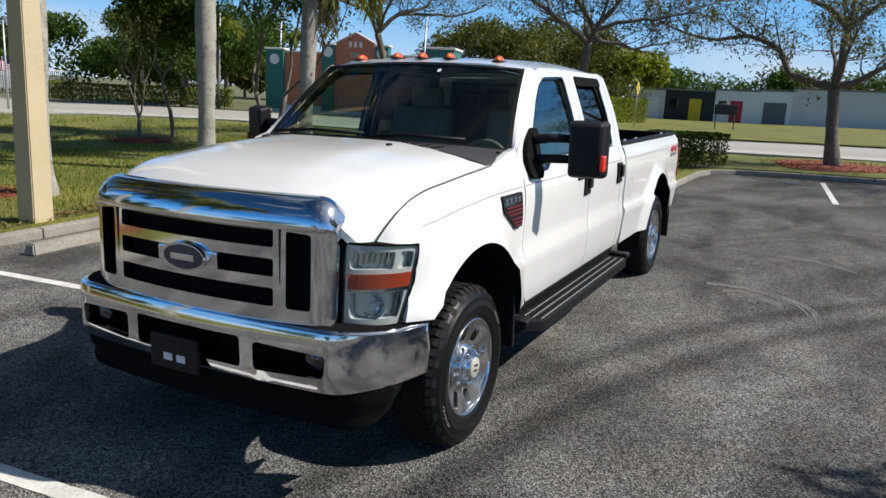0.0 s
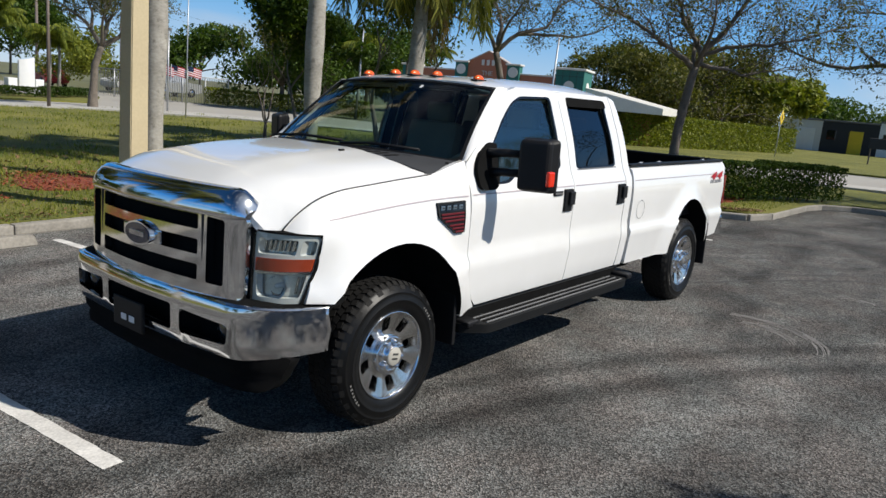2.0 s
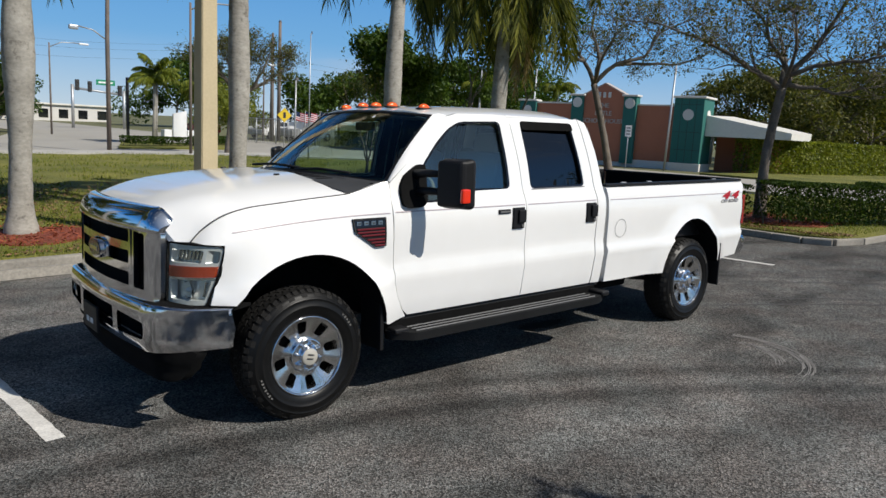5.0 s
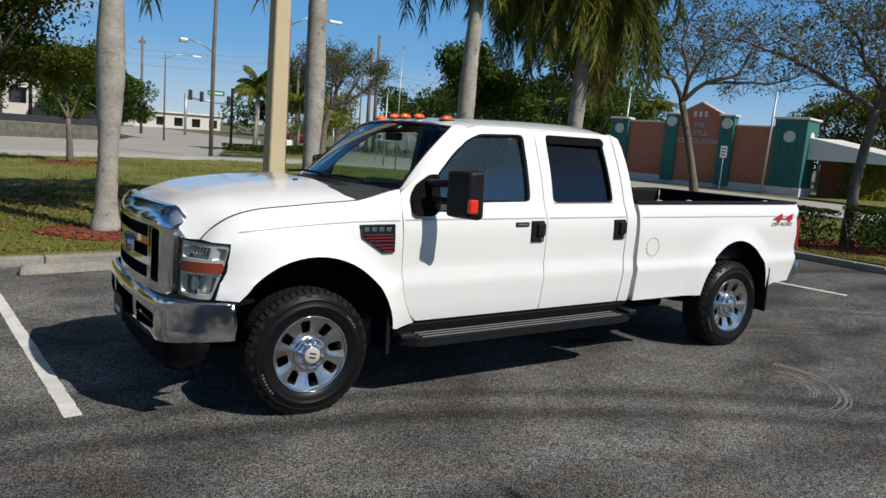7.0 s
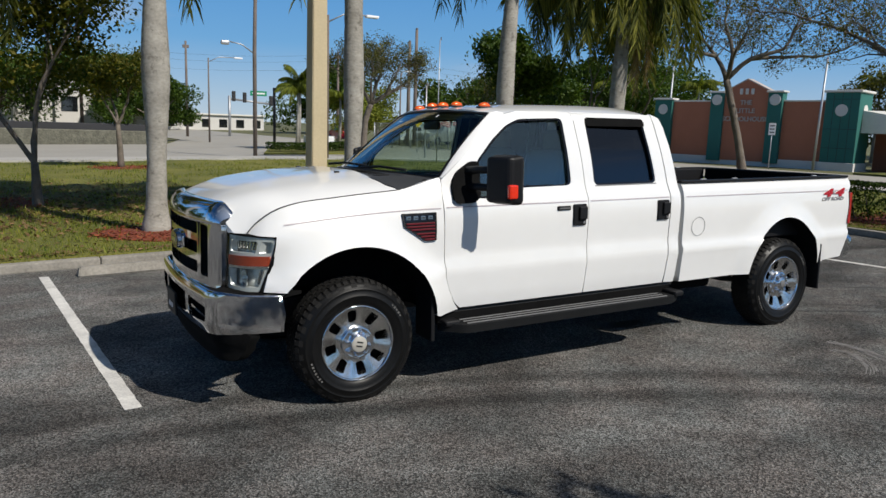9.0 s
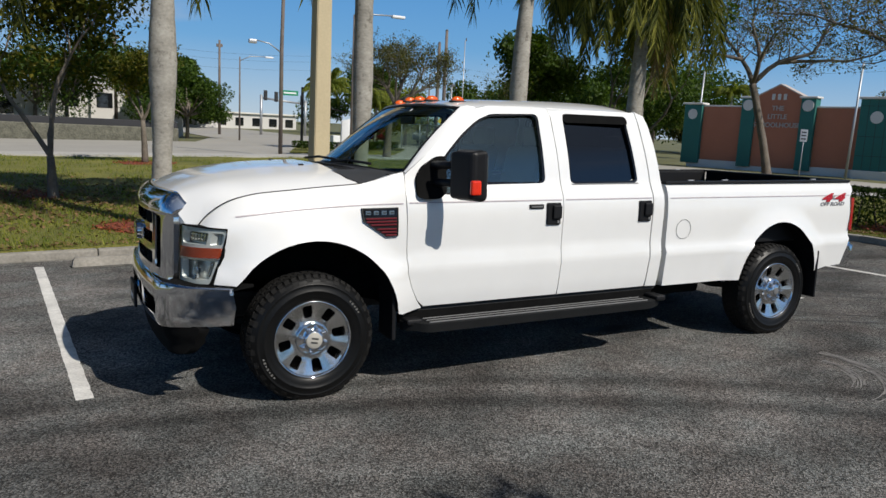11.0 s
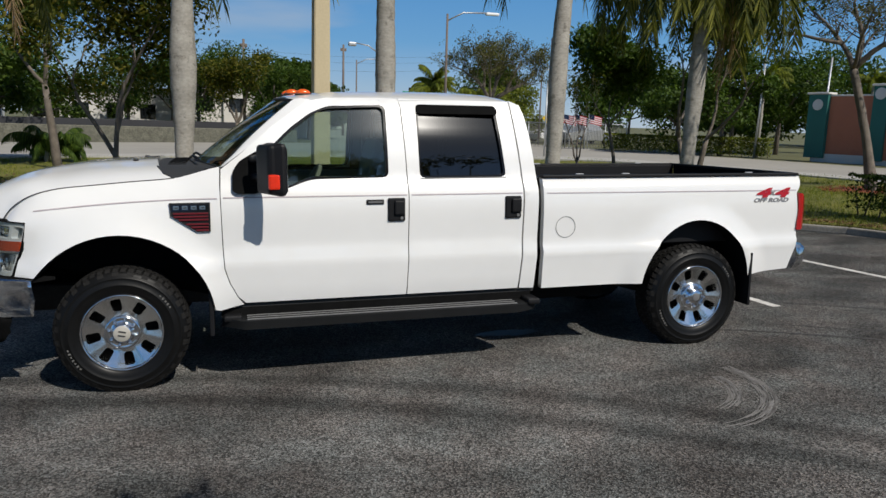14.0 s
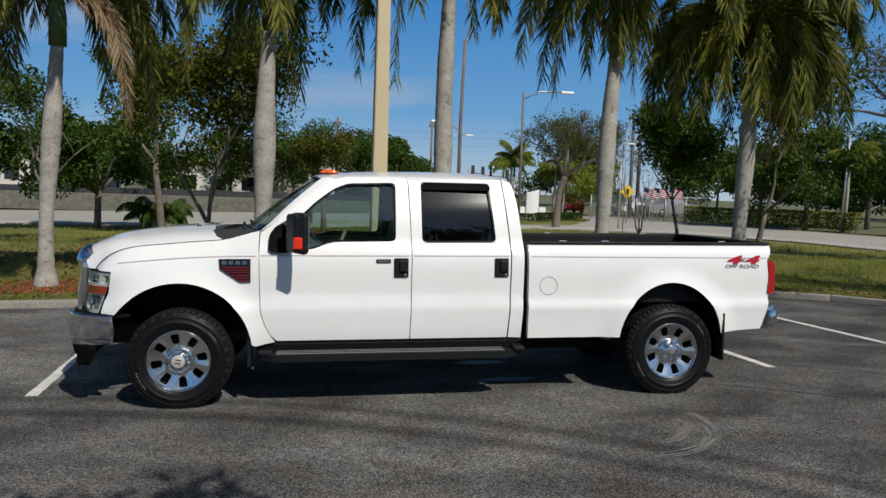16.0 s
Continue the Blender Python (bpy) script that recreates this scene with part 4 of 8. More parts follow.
    em = part("wing_emblem", panel_bm(eloop, on_wing(0.010), step=0.04, depth=lambda x, z, s=s: (0, -s * 0.02, 0)), M_BLACK, truck, "dark wing emblem with red slats")
    part("emblem_rim", panel_bm(eloop, on_wing(0.015), [inset(eloop, 0.006)], 0.04, lambda x, z, s=s: (0, -s * 0.012, 0)), M_STEEL, em, "thin steel rim")
    part("emblem_plate", panel_bm([(0.372, 1.192), (0.606, 1.192), (0.606, 1.238), (0.371, 1.236)], on_wing(0.0135), step=0.04, depth=lambda x, z, s=s: (0, -s * 0.01, 0)), M_GLOSS, em, "dark plate with steel blue bars")
    for k in range(4):
        bx = 0.402 + 0.055 * k
        part("emblem_bar", box_bm(bx, s * (abs(fender_y(bx, 1.215)) + 0.015), 1.216, 0.036, 0.004, 0.026, 0.003, 1), M_STEELBLUE, em)
        part("emblem_bar_cut", box_bm(bx + 0.003, s * (abs(fender_y(bx, 1.215)) + 0.0165), 1.216, 0.020, 0.003, 0.007), M_GAP, em)
    for k in range(6):
        z = 1.178 - k * 0.0205 - 0.008 * (k > 2)
        x0 = 0.384 + max(0, 1.160 - z) * 1.5
        part("slat", box_bm((x0 + 0.602) / 2, s * (abs(fender_y(0.5, z)) + 0.0145), z, 0.602 - x0, 0.006, 0.012, 0.002, 1), M_MAROON, em)
    stripe_side(fender_y, s, -0.44, 0.66, lambda x: 1.210 + 0.062 * (1 - ((0.66 - x) / 1.1) ** 2.0), 0, truck, M_PIN)
    stripe_side(cab_y, s, 0.70, 1.95, 1.277, 1.277, fd, M_PIN)
    stripe_side(cab_y, s, 1.985, 2.83, 1.277, 1.277, rd, M_PIN)
    stripe_side(bed_y, s, 3.03, 5.29, 1.272, 1.262, bed, M_PIN)
    # arch lips, liners, mud flaps
    for arch, f, nm in ((ARCH_F, fender_y, "front"), (ARCH_B, bed_y, "rear")):
        bm = bmesh.new()
        rows = []
        for x, z in arch:
            cx = 0.04 if nm == "front" else 4.35
            yo = s * abs(f(x, z))
            rows.append([bm.verts.new(p) for p in ((x, yo, z), (cx + (x - cx) * 0.985, yo - s * 0.03, 0.465 + (z - 0.465) * 0.985), (cx + (x - cx) * 1.0, yo - s * 0.42, 0.465 + (z - 0.465) * 1.0))])
        for a, b in zip(rows, rows[1:]):
            for k in range(2):
                bm.faces.new((a[k], b[k], b[k + 1], a[k + 1])).smooth = True
        bm.faces.new([r[2] for r in rows])
        part("wheel_liner", bm, M_LINER, truck)
    part("mud_flap", box_bm(0.598, s * 0.87, 0.53, 0.03, 0.24, 0.38, 0.008, 2), M_BLACK, truck, "black front mud flap")
    part("mud_flap", box_bm(4.86, s * 0.90, 0.535, 0.022, 0.27, 0.44, 0.006, 2), M_BLACK, truck, "black rear mud flap")
    # running board
    board = [(0.66, 0.985), (0.80, 1.10), (2.80, 1.10), (2.95, 1.03), (2.95, 0.92), (0.66, 0.92)]
    rb = part("running_board", panel_bm(rounded(board, 0.05), lambda x, y, s=s: Vector((x, s * y, 0.462 - 0.35 * max(0, y - 1.06) ** 1.3)), step=0.06, depth=lambda x, y: (0, 0, -0.058)), M_BOARD, truck, "black ribbed plastic running board")
    for k in range(5):
        part("rib", box_bm(1.80, s * (0.965 + k * 0.027), 0.4635, 1.95, 0.007, 0.012, 0.003, 1), M_TRIMGREY if k % 2 == 0 else M_LINER, rb)
    part("end_cap", box_bm(2.905, s * 1.01, 0.470, 0.10, 0.16, 0.045, 0.02, 3), M_BLACK, rb)
    part("end_cap", box_bm(0.735, s * 0.985, 0.462, 0.12, 0.11, 0.040, 0.018, 3), M_BLACK, rb)
    for x in (0.95, 1.8, 2.7):
        part("bracket", box_bm(x, s * 0.80, 0.44, 0.06, 0.4, 0.05, 0.01, 1), M_STEEL, rb)
    part("rocker", box_bm(1.80, s * 0.905, 0.495, 2.28, 0.06, 0.125, 0.02, 2), M_LINER, truck, "dark sill below the doors")
    # towing mirror
    mir = part("towing_mirror", box_bm(1.0, s * 1.235, 1.475, 0.115, 0.215, 0.335, 0.038, 4), M_BLACK, truck, "large black towing mirror")
    for v in mir.data.vertices:
        if v.co.x < 1.0:
            v.co.y = s * (1.235 + (abs(v.co.y) - 1.235) * 0.86)
            v.co.z = 1.475 + (v.co.z - 1.475) * 0.94
    part("mirror_glass", box_bm(1.0575, s * 1.235, 1.51, 0.006, 0.185, 0.20, 0.002, 1), M_CHROME, mir, "mirror glass")
    part("spotter_glass", box_bm(1.0575, s * 1.235, 1.365, 0.006, 0.185, 0.06, 0.002, 1), M_CHROME, mir)
    part("marker_lamp", box_bm(0.972, s * 1.328, 1.40, 0.07, 0.024, 0.095, 0.012, 2), M_AMBERRED, mir, "amber marker lamp")
    # the housing is set at a slant, its outer end further back
    for ob in (mir, *mir.children):
        for v in ob.data.vertices:
            v.co.x += 0.40 * (abs(v.co.y) - 1.235)
    for z in (1.415, 1.535):
        part("mirror_arm", tube_bm([(0.90, s * 0.93, z - 0.01), (0.93, s * 1.03, z), (0.985, s * 1.16, z)], [0.032, 0.027, 0.025], 10), M_BLACK, mir)
    part("mirror_foot", panel_bm(rounded([(0.758, 1.325), (0.79, 1.302), (0.92, 1.302), (0.985, 1.35), (1.0, 1.59), (0.93, 1.585), (0.81, 1.515), (0.765, 1.45)], 0.025), lambda x, z, s=s: Vector((x, s * (abs(cab_y(x, z)) + 0.03), z)), step=0.04, depth=lambda x, z, s=s: (0, -s * 0.05, 0)), M_LINER, mir)
    # head lamp: grey reflector chambers behind a clear lens, an amber band between them
    def lamp_at(u, v, d=0.0, s=s):
        x_in, x_out = -0.757 + 0.02 * (1 - v), -0.495 - 0.085 * v
        y_in, y_out = 0.736, 0.957 - 0.02 * v
        x = x_in + (x_out - x_in) * max(0, u) ** 1.35
        return Vector((x + d, s * (y_in + (y_out - y_in) * u + 0.03 * math.sin(math.pi * min(1, max(0, u))) - d * 0.5), 1.150 - 0.352 * v - 0.01 * u * (1 - v)))

    def lamp_sheet(loop, d, holes=(), step=0.06, thick=0.03):
        return panel_bm(loop, lambda u, v: lamp_at(u, v, d(u, v) if callable(d) else d), holes, step, (lambda u, v: (thick, 0, 0)) if thick else None)
    LAMP = rounded([(0.0, 0.0), (1.0, 0.03), (1.0, 0.50), (0.90, 1.0), (0.0, 1.0)], 0.06, 4)
    upper = rounded([(0.07, 0.08), (0.66, 0.09), (0.64, 0.31), (0.07, 0.31)], 0.05)
    corner = rounded([(0.72, 0.09), (0.95, 0.10), (0.95, 0.30), (0.70, 0.31)], 0.05)
    lower = rounded([(0.07, 0.59), (0.90, 0.58), (0.84, 0.92), (0.09, 0.92)], 0.07)
    hl = part("headlamp", lamp_sheet(LAMP, lambda u, v: 0.062 + 0.004 * math.sin(u * 60) * (v < 0.33), step=0.03), M_REFLECT, truck, "clear headlamp with an amber middle band")
    part("lamp_bezel", lamp_sheet(LAMP, 0.016, [upper, corner, lower], 0.05, 0.040), M_BEZEL, hl, "grey inner bezel")
    for k in range(7):
        u0 = 0.12 + 0.07 * k
        part("reflector_flute", lamp_sheet([(u0, 0.13), (u0 + 0.035, 0.12), (u0 + 0.015, 0.27), (u0 - 0.02, 0.27)], 0.050, step=0.05, thick=0.01), M_CHROME, hl)
    part("amber_band", lamp_sheet([(0.055, 0.365), (0.955, 0.355), (0.955, 0.53), (0.055, 0.545)], lambda u, v: 0.010 + 0.003 * math.sin(u * 80), step=0.04), M_AMBERDARK, hl, "amber turn signal band")
    part("band_edge", lamp_sheet([(0.055, 0.548), (0.955, 0.535), (0.955, 0.572), (0.055, 0.578)], 0.009, step=0.1), M_CHROME, hl)
    c = lamp_at(0.42, 0.76, 0.045)
    part("bulb_bowl", lathe_bm([(0.060, -0.015), (0.050, 0.008), (0.022, 0.02), (0.001, 0.022)], 24, axis="x", centre=(c.x, c.y, c.z)), M_CHROME, hl)
    part("bulb", lathe_bm([(0.014, 0.02), (0.014, -0.018), (0.009, -0.026), (0.0005, -0.028)], 12, axis="x", centre=(c.x, c.y, c.z)), M_SIGNWHITE, hl)
    for u0 in (0.70, 0.78):
        part("reflector_flute", lamp_sheet([(u0, 0.63), (u0 + 0.025, 0.63), (u0 + 0.015, 0.88), (u0 - 0.01, 0.88)], 0.045, step=0.05, thick=0.01), M_CHROME, hl)
    lens = part("lens", outward(lamp_sheet(LAMP, 0.0, step=0.1, thick=0), (0, 0, 1)), M_LENS, hl, "clear hazed plastic lens")
    lens.visible_shadow = False
    part("lamp_surround", lamp_sheet(rounded([(-0.055, -0.030), (1.022, 0.005), (1.022, 0.505), (0.920, 1.025), (-0.055, 1.025)], 0.06, 4), 0.006, [LAMP], 0.1, 0.09), M_LINER, hl, "dark lamp gasket")
    # tail lamp
    tl = part("tail_lamp", panel_bm(rounded([(5.310, 0.925), (5.40, 0.935), (5.395, 1.20), (5.345, 1.24), (5.305, 1.235), (5.322, 1.10)], 0.028), lambda x, z, s=s: Vector((x, s * (1.0 - 3.0 * max(0, x - 5.33) ** 1.7), z)), step=0.03, depth=lambda x, z, s=s: (0, -s * 0.08, 0)), M_RED, truck, "red tail lamp")
    # rear bumper end
    part("fuel_door_ring" if s < 0 else "bed_plug", panel_bm([(3.188 + 0.082 * math.cos(2 * math.pi * k / 40), 1.012 + 0.082 * math.sin(2 * math.pi * k / 40)) for k in range(40)], lambda x, z, s=s: Vector((x, s * (abs(bed_y(x, z)) + 0.0025), z)), [[(3.188 + 0.078 * math.cos(2 * math.pi * k / 40), 1.012 + 0.078 * math.sin(2 * math.pi * k / 40)) for k in range(40)]], 0.05), M_TRIMGREY, bed, "round fuel door seam")
    # rail cap
    part("rail_cap", box_bm(4.18, s * 0.900, 1.392, 2.34, 0.075, 0.022, 0.008, 2), M_BLACK, bed, "black plastic rail cap")

# bed inside
part("bed_floor", box_bm(4.17, 0, 0.84, 2.30, 1.70, 0.03, 0), M_LINER, truck, "black bed liner floor")
for s in (-1, 1):
    part("bed_inner_wall", box_bm(4.17, s * 0.855, 1.11, 2.30, 0.03, 0.55, 0.01, 1), M_BLACK, truck, "black bed liner wall")
    part("bed_wheel_box", box_bm(4.35, s * 0.72, 0.97, 1.0, 0.26, 0.26, 0.05, 2), M_BLACK, truck)
    for x in (3.35, 3.75, 4.9):
        part("tie_down", box_bm(x, s * 0.868, 1.404, 0.07, 0.02, 0.012, 0.004, 1), M_GALV, truck)
part("bed_front_wall", box_bm(3.03, 0, 1.10, 0.04, 1.72, 0.58, 0.012, 2), M_BLACK, truck, "black bed front wall")
tg = part("tailgate", box_bm(5.335, 0, 1.09, 0.055, 1.64, 0.58, 0.02, 3), M_WHITE, truck, "white tailgate")
part("tailgate_liner", box_bm(5.300, 0, 1.105, 0.012, 1.62, 0.56, 0.004, 1), M_LINER, tg, "black bed liner on the tailgate")
part("tailgate_cap", box_bm(5.335, 0, 1.392, 0.075, 1.70, 0.022, 0.008, 2), M_BLACK, tg)
part("tailgate_handle", box_bm(5.366, 0, 1.20, 0.012, 0.20, 0.09, 0.006, 2), M_BLACK, tg)


# bonnet
HOODTOP = [(-0.95, 1.285), (-0.90, 1.315), (-0.84, 1.345), (-0.75, 1.385), (-0.60, 1.432), (-0.33, 1.478), (-0.10, 1.498), (0.35, 1.518), (0.75, 1.535)]


def nose_x(y):
    return -0.897 + 0.15 * y * y + 1.2 * max(0, abs(y) - 0.60) ** 2 + 14 * max(0, abs(y) - 0.672) ** 2


def hood_z(x, y):
    zs, ys = spline_table(SEAM_Z, max(x, -0.64)), spline_table(SEAM_Y, x)
    lead = x - 0.15 * min(abs(y), 0.72) ** 2 * max(0, min(1, (0.3 - x) / 0.9)) - 0.045
    zt = spline_table(HOODTOP, lead)
    t = min(1.0, abs(y) / ys)
    dome = 0.014 * (1 / (1 + math.exp((abs(y) - 0.46) / 0.03))) * min(1, max(0, (x + 0.85) / 0.3))
    return zt - 0.014 + dome - max(0.0, zt - zs) * t ** (4.5 + 5.0 * min(1.0, max(0.0, (-0.35 - x) / 0.3)))


hood_loop = [(-0.70, 0.785), (-0.735, 0.735)] + [(nose_x(y) + 0.080, y) for y in [0.66 - 0.066 * k for k in range(21)]] + [(-0.735, -0.735), (-0.70, -0.785)] + [(x, -spline_table(SEAM_Y, x) + 0.006) for x in (-0.60, -0.5, -0.42, -0.33, -0.25, -0.1, 0.1, 0.3, 0.39)] + [(0.335, -0.80), (0.29, -0.66), (0.26, -0.4), (0.25, 0), (0.26, 0.4), (0.29, 0.66), (0.335, 0.80)] + [(x, spline_table(SEAM_Y, x) - 0.006) for x in (0.39, 0.3, 0.1, -0.1, -0.25, -0.33, -0.42, -0.5, -0.60)]
hood = part("bonnet", panel_bm(hood_loop, lambda x, y: Vector((x, y, hood_z(x, y))), step=0.055, depth=lambda x, y: (0.0, 0, -0.04)), M_WHITE, truck, "white bonnet with a raised centre")
for y in (-0.42, 0.42):
    part("washer_jet", box_bm(0.12, y, hood_z(0.12, y) + 0.004, 0.035, 0.022, 0.012, 0.004, 2), M_BLACK, hood)
part("bonnet_backing", panel_bm([(-0.70, -0.74), (0.40, -0.85), (0.40, 0.85), (-0.70, 0.74)], lambda x, y: Vector((x, y, hood_z(x, y) - 0.05)), step=0.12), M_GAP, truck)
for s in (-1, 1):
    part("bonnet_seam", tube_bm([(x, s * (spline_table(SEAM_Y, x) + 0.001), spline_table(SEAM_Z, x) + 0.0005) for x in [-0.64 + 1.035 * k / 40 for k in range(41)]], 0.0036, 6), M_GAP, hood, "dark bonnet seam")
# cowl
def cowl_z(x, y):
    """Flat in the middle, falling to the wing's edge at the sides."""
    edge = 1.400 + 0.066 * min(1.0, max(0.0, (x - 0.41) / 0.28))
    return 1.490 + (edge - 1.490) * min(1.0, abs(y) / 0.893) ** 5


cowl = part("cowl", panel_bm([(0.235, 0), (0.245, -0.4), (0.275, -0.66), (0.32, -0.80), (0.405, -0.890), (0.55, -0.893), (0.695, -0.898), (0.705, -0.86), (0.63, -0.6), (0.57, -0.3), (0.55, 0), (0.57, 0.3), (0.63, 0.6), (0.705, 0.86), (0.695, 0.898), (0.55, 0.893), (0.405, 0.890), (0.32, 0.80), (0.275, 0.66), (0.245, 0.4)], lambda x, y: Vector((x, y, cowl_z(x, y))), step=0.05, depth=lambda x, y: (0, 0, -0.03)), M_COWL, truck, "dark grey plastic cowl below the windscreen")
for k in range(15):
    gy = -0.56 + 0.08 * k
    part("cowl_slot", box_bm(0.40, gy, cowl_z(0.40, gy) + 0.001, 0.12, 0.03, 0.004), M_LINER, cowl)
for sg in (-1, 1):
    part("cowl_clip", lathe_bm([(0.012, 0.0), (0.011, 0.005), (0.001, 0.007)], 10, axis="z", centre=(0.60, sg * 0.84, cowl_z(0.60, 0.84))), M_LINER, cowl)


# windscreen, roof
def screen(u, v):
    """u across from -1 to 1, v from 0 at the foot to 1 at the top."""
    x = (0.50 + 0.19 * u * u) * (1 - v) + (1.115 + 0.085 * u * u) * v - 0.025 * math.sin(math.pi * v)
    return Vector((x, u * (0.884 * (1 - v) + 0.742 * v), (1.490 - 0.034 * u * u) * (1 - v) + (1.962 - 0.03 * u * u) * v + 0.0))


ws = part("windscreen", outward(panel_bm([(-0.985, 0.015), (0.985, 0.015), (0.985, 0.990), (-0.985, 0.990)], screen, step=0.12), (2, 0, 1.0)), M_GLASS_F, truck, "clear windscreen")
part("windscreen_seal", panel_bm([(-1, 0), (1, 0), (1, 1), (-1, 1)], lambda u, v: screen(u, v) + Vector((-0.004, 0, 0.003)), [rounded([(-0.972, 0.030), (0.972, 0.030), (0.968, 0.970), (-0.968, 0.970)], 0.04)], 0.08, lambda u, v: (0.03, 0, -0.02)), M_BLACK, ws, "black windscreen edge")
part("sticker", panel_bm([(-0.30, 0.88), (-0.27, 0.88), (-0.27, 0.92), (-0.30, 0.92)], lambda u, v: screen(u, v) + Vector((-0.003, 0, 0.002)), step=0.02), M_SIGNWHITE, ws, "small white sticker")
for s in (-1, 1):
    rows = []
    bm = bmesh.new()
    for k in range(13):
        v = k / 12
        a = screen(s * 1.0, v) + Vector((-0.006, 0, 0.004))
        xo = 0.70 + (1.31 - 0.70) * v
        zo = 1.478 + (1.935 - 1.478) * v
        b = Vector((xo + 0.02 * math.sin(math.pi * v), s * (abs(cab_y(xo, zo)) - 0.004), zo + 0.03 * math.sin(math.pi * v) * 0.4))
        m = (a + b) / 2 + Vector((-0.008, s * 0.004, 0.008))
        rows.append([bm.verts.new(p) for p in (a, m, b)])
    for r0, r1 in zip(rows, rows[1:]):
        for k in range(2):
            bm.faces.new((r0[k], r0[k + 1], r1[k + 1], r1[k])).smooth = True
    part("windscreen_pillar", bm, M_WHITE, truck, "white windscreen pillar")
    part("wiper", tube_bm([(0.47, 0.30 - 0.34 * s, 1.512), (0.500, 0.02 - 0.34 * s, 1.532), (0.545, -0.32 - 0.34 * s, 1.522)], 0.010, 6), M_BLACK, ws, "black wiper blade")
ROOFZ = [(1.09, 1.962), (1.17, 1.980), (1.27, 1.994), (1.40, 2.003), (1.9, 2.016), (2.38, 2.018), (2.70, 2.005), (2.82, 1.985), (2.89, 1.945), (2.91, 1.90)]
ROOF = [(1.115, 0), (1.125, -0.35), (1.165, -0.62), (1.205, -0.742), (1.5, -0.748), (2.4, -0.748), (2.80, -0.740), (2.86, -0.70), (2.90, -0.5), (2.905, 0), (2.90, 0.5), (2.86, 0.70), (2.80, 0.740), (2.4, 0.748), (1.5, 0.748), (1.205, 0.742), (1.165, 0.62), (1.125, 0.35)]
roof = part("roof", panel_bm(ROOF, lambda x, y: Vector((x, y, spline_table(ROOFZ, x - 0.02 * abs(y)) - 0.062 * (abs(y) / 0.742) ** 5 - 0.008 * (y / 0.74) ** 2 + 0.006 * (math.cos(y * 26) > 0.6) * (1.45 < x < 2.7) * (abs(y) < 0.62))), step=0.06, depth=lambda x, y: (0, 0, -0.03)), M_WHITE, truck, "white cab roof with pressed ribs")
for y in (-0.527, -0.198, 0.005, 0.203, 0.527):
    zz = spline_table(ROOFZ, 1.24) - 0.008 * (y / 0.74) ** 2 - 0.010 * (abs(y) > 0.5)
    lp = part("roof_lamp_base", box_bm(1.225 + 0.06 * (abs(y) / 0.527) ** 2, y, zz + 0.004, 0.118, 0.055, 0.012, 0.005, 2), M_BLACK, roof)
    bm = bmesh.new()
    bmesh.ops.create_uvsphere(bm, u_segments=20, v_segments=10, radius=1.0)
    bmesh.ops.transform(bm, matrix=Matrix.Translation((1.225 + 0.06 * (abs(y) / 0.527) ** 2, y, zz + 0.008)) @ Matrix.Diagonal((0.054, 0.026, 0.034, 1)), verts=list(bm.verts))
    for v in bm.verts:
        v.co.z = max(v.co.z, zz + 0.004)
    part("roof_lamp", bm, M_AMBER, roof, "amber cab roof lamp", smooth=True)
# cab back with window
back_loop = [(-0.93, 0.55), (0.93, 0.55), (0.95, 1.30), (0.91, 1.42), (0.75, 1.90), (-0.75, 1.90), (-0.91, 1.42), (-0.95, 1.30)]
part("cab_back", panel_bm(back_loop, lambda y, z: Vector((2.945 + 0.0 - 0.10 * max(0, z - 1.35), y, z)), [rounded([(-0.68, 1.42), (0.68, 1.42), (0.60, 1.84), (-0.60, 1.84)], 0.06)], 0.12), M_WHITE, truck, "white cab back wall")
bw = part("back_window", outward(panel_bm([(-0.70, 1.40), (0.70, 1.40), (0.62, 1.86), (-0.62, 1.86)], lambda y, z: Vector((2.937 - 0.10 * max(0, z - 1.35), y, z)), step=0.2), (1, 0, 1.5)), M_GLASS_R, truck, "dark tinted rear glass")

# grille
GZ0, GZ1 = 0.815, 1.30


def grille_at(y, z, d=0.0):
    return Vector((nose_x(y) - 0.012 * (1.22 - z) / 0.4 + d + 0.004, y, z))


bars = []
for z0, z1 in ((1.125, 1.200), (0.998, 1.075), (0.868, 0.948)):
    if z0 == 0.998:
        bars += [rounded([(0.10, z0), (0.46, z0), (0.46, z1), (0.10, z1)], 0.012, 2), rounded([(-0.46, z0), (-0.10, z0), (-0.10, z1), (-0.46, z1)], 0.012, 2)]
    else:
        bars.append(rounded([(-0.46, z0), (0.46, z0), (0.46, z1), (-0.46, z1)], 0.012, 2))
for s in (-1, 1):
    bars.append(rounded([(s * 0.52, 0.865), (s * 0.635, 0.865), (s * 0.635, 1.19), (s * 0.52, 1.20)], 0.015, 2))
grille_loop = rounded([(-0.72, 0.80), (0.72, 0.80), (0.72, 1.22), (-0.72, 1.22)], 0.03)
gr = part("grille", panel_bm(grille_loop, grille_at, bars, 0.045, lambda y, z: (0.045 if abs(y) < 0.715 else 0.14, 0, 0)), M_CHROME, truck, "chrome grille with black openings")
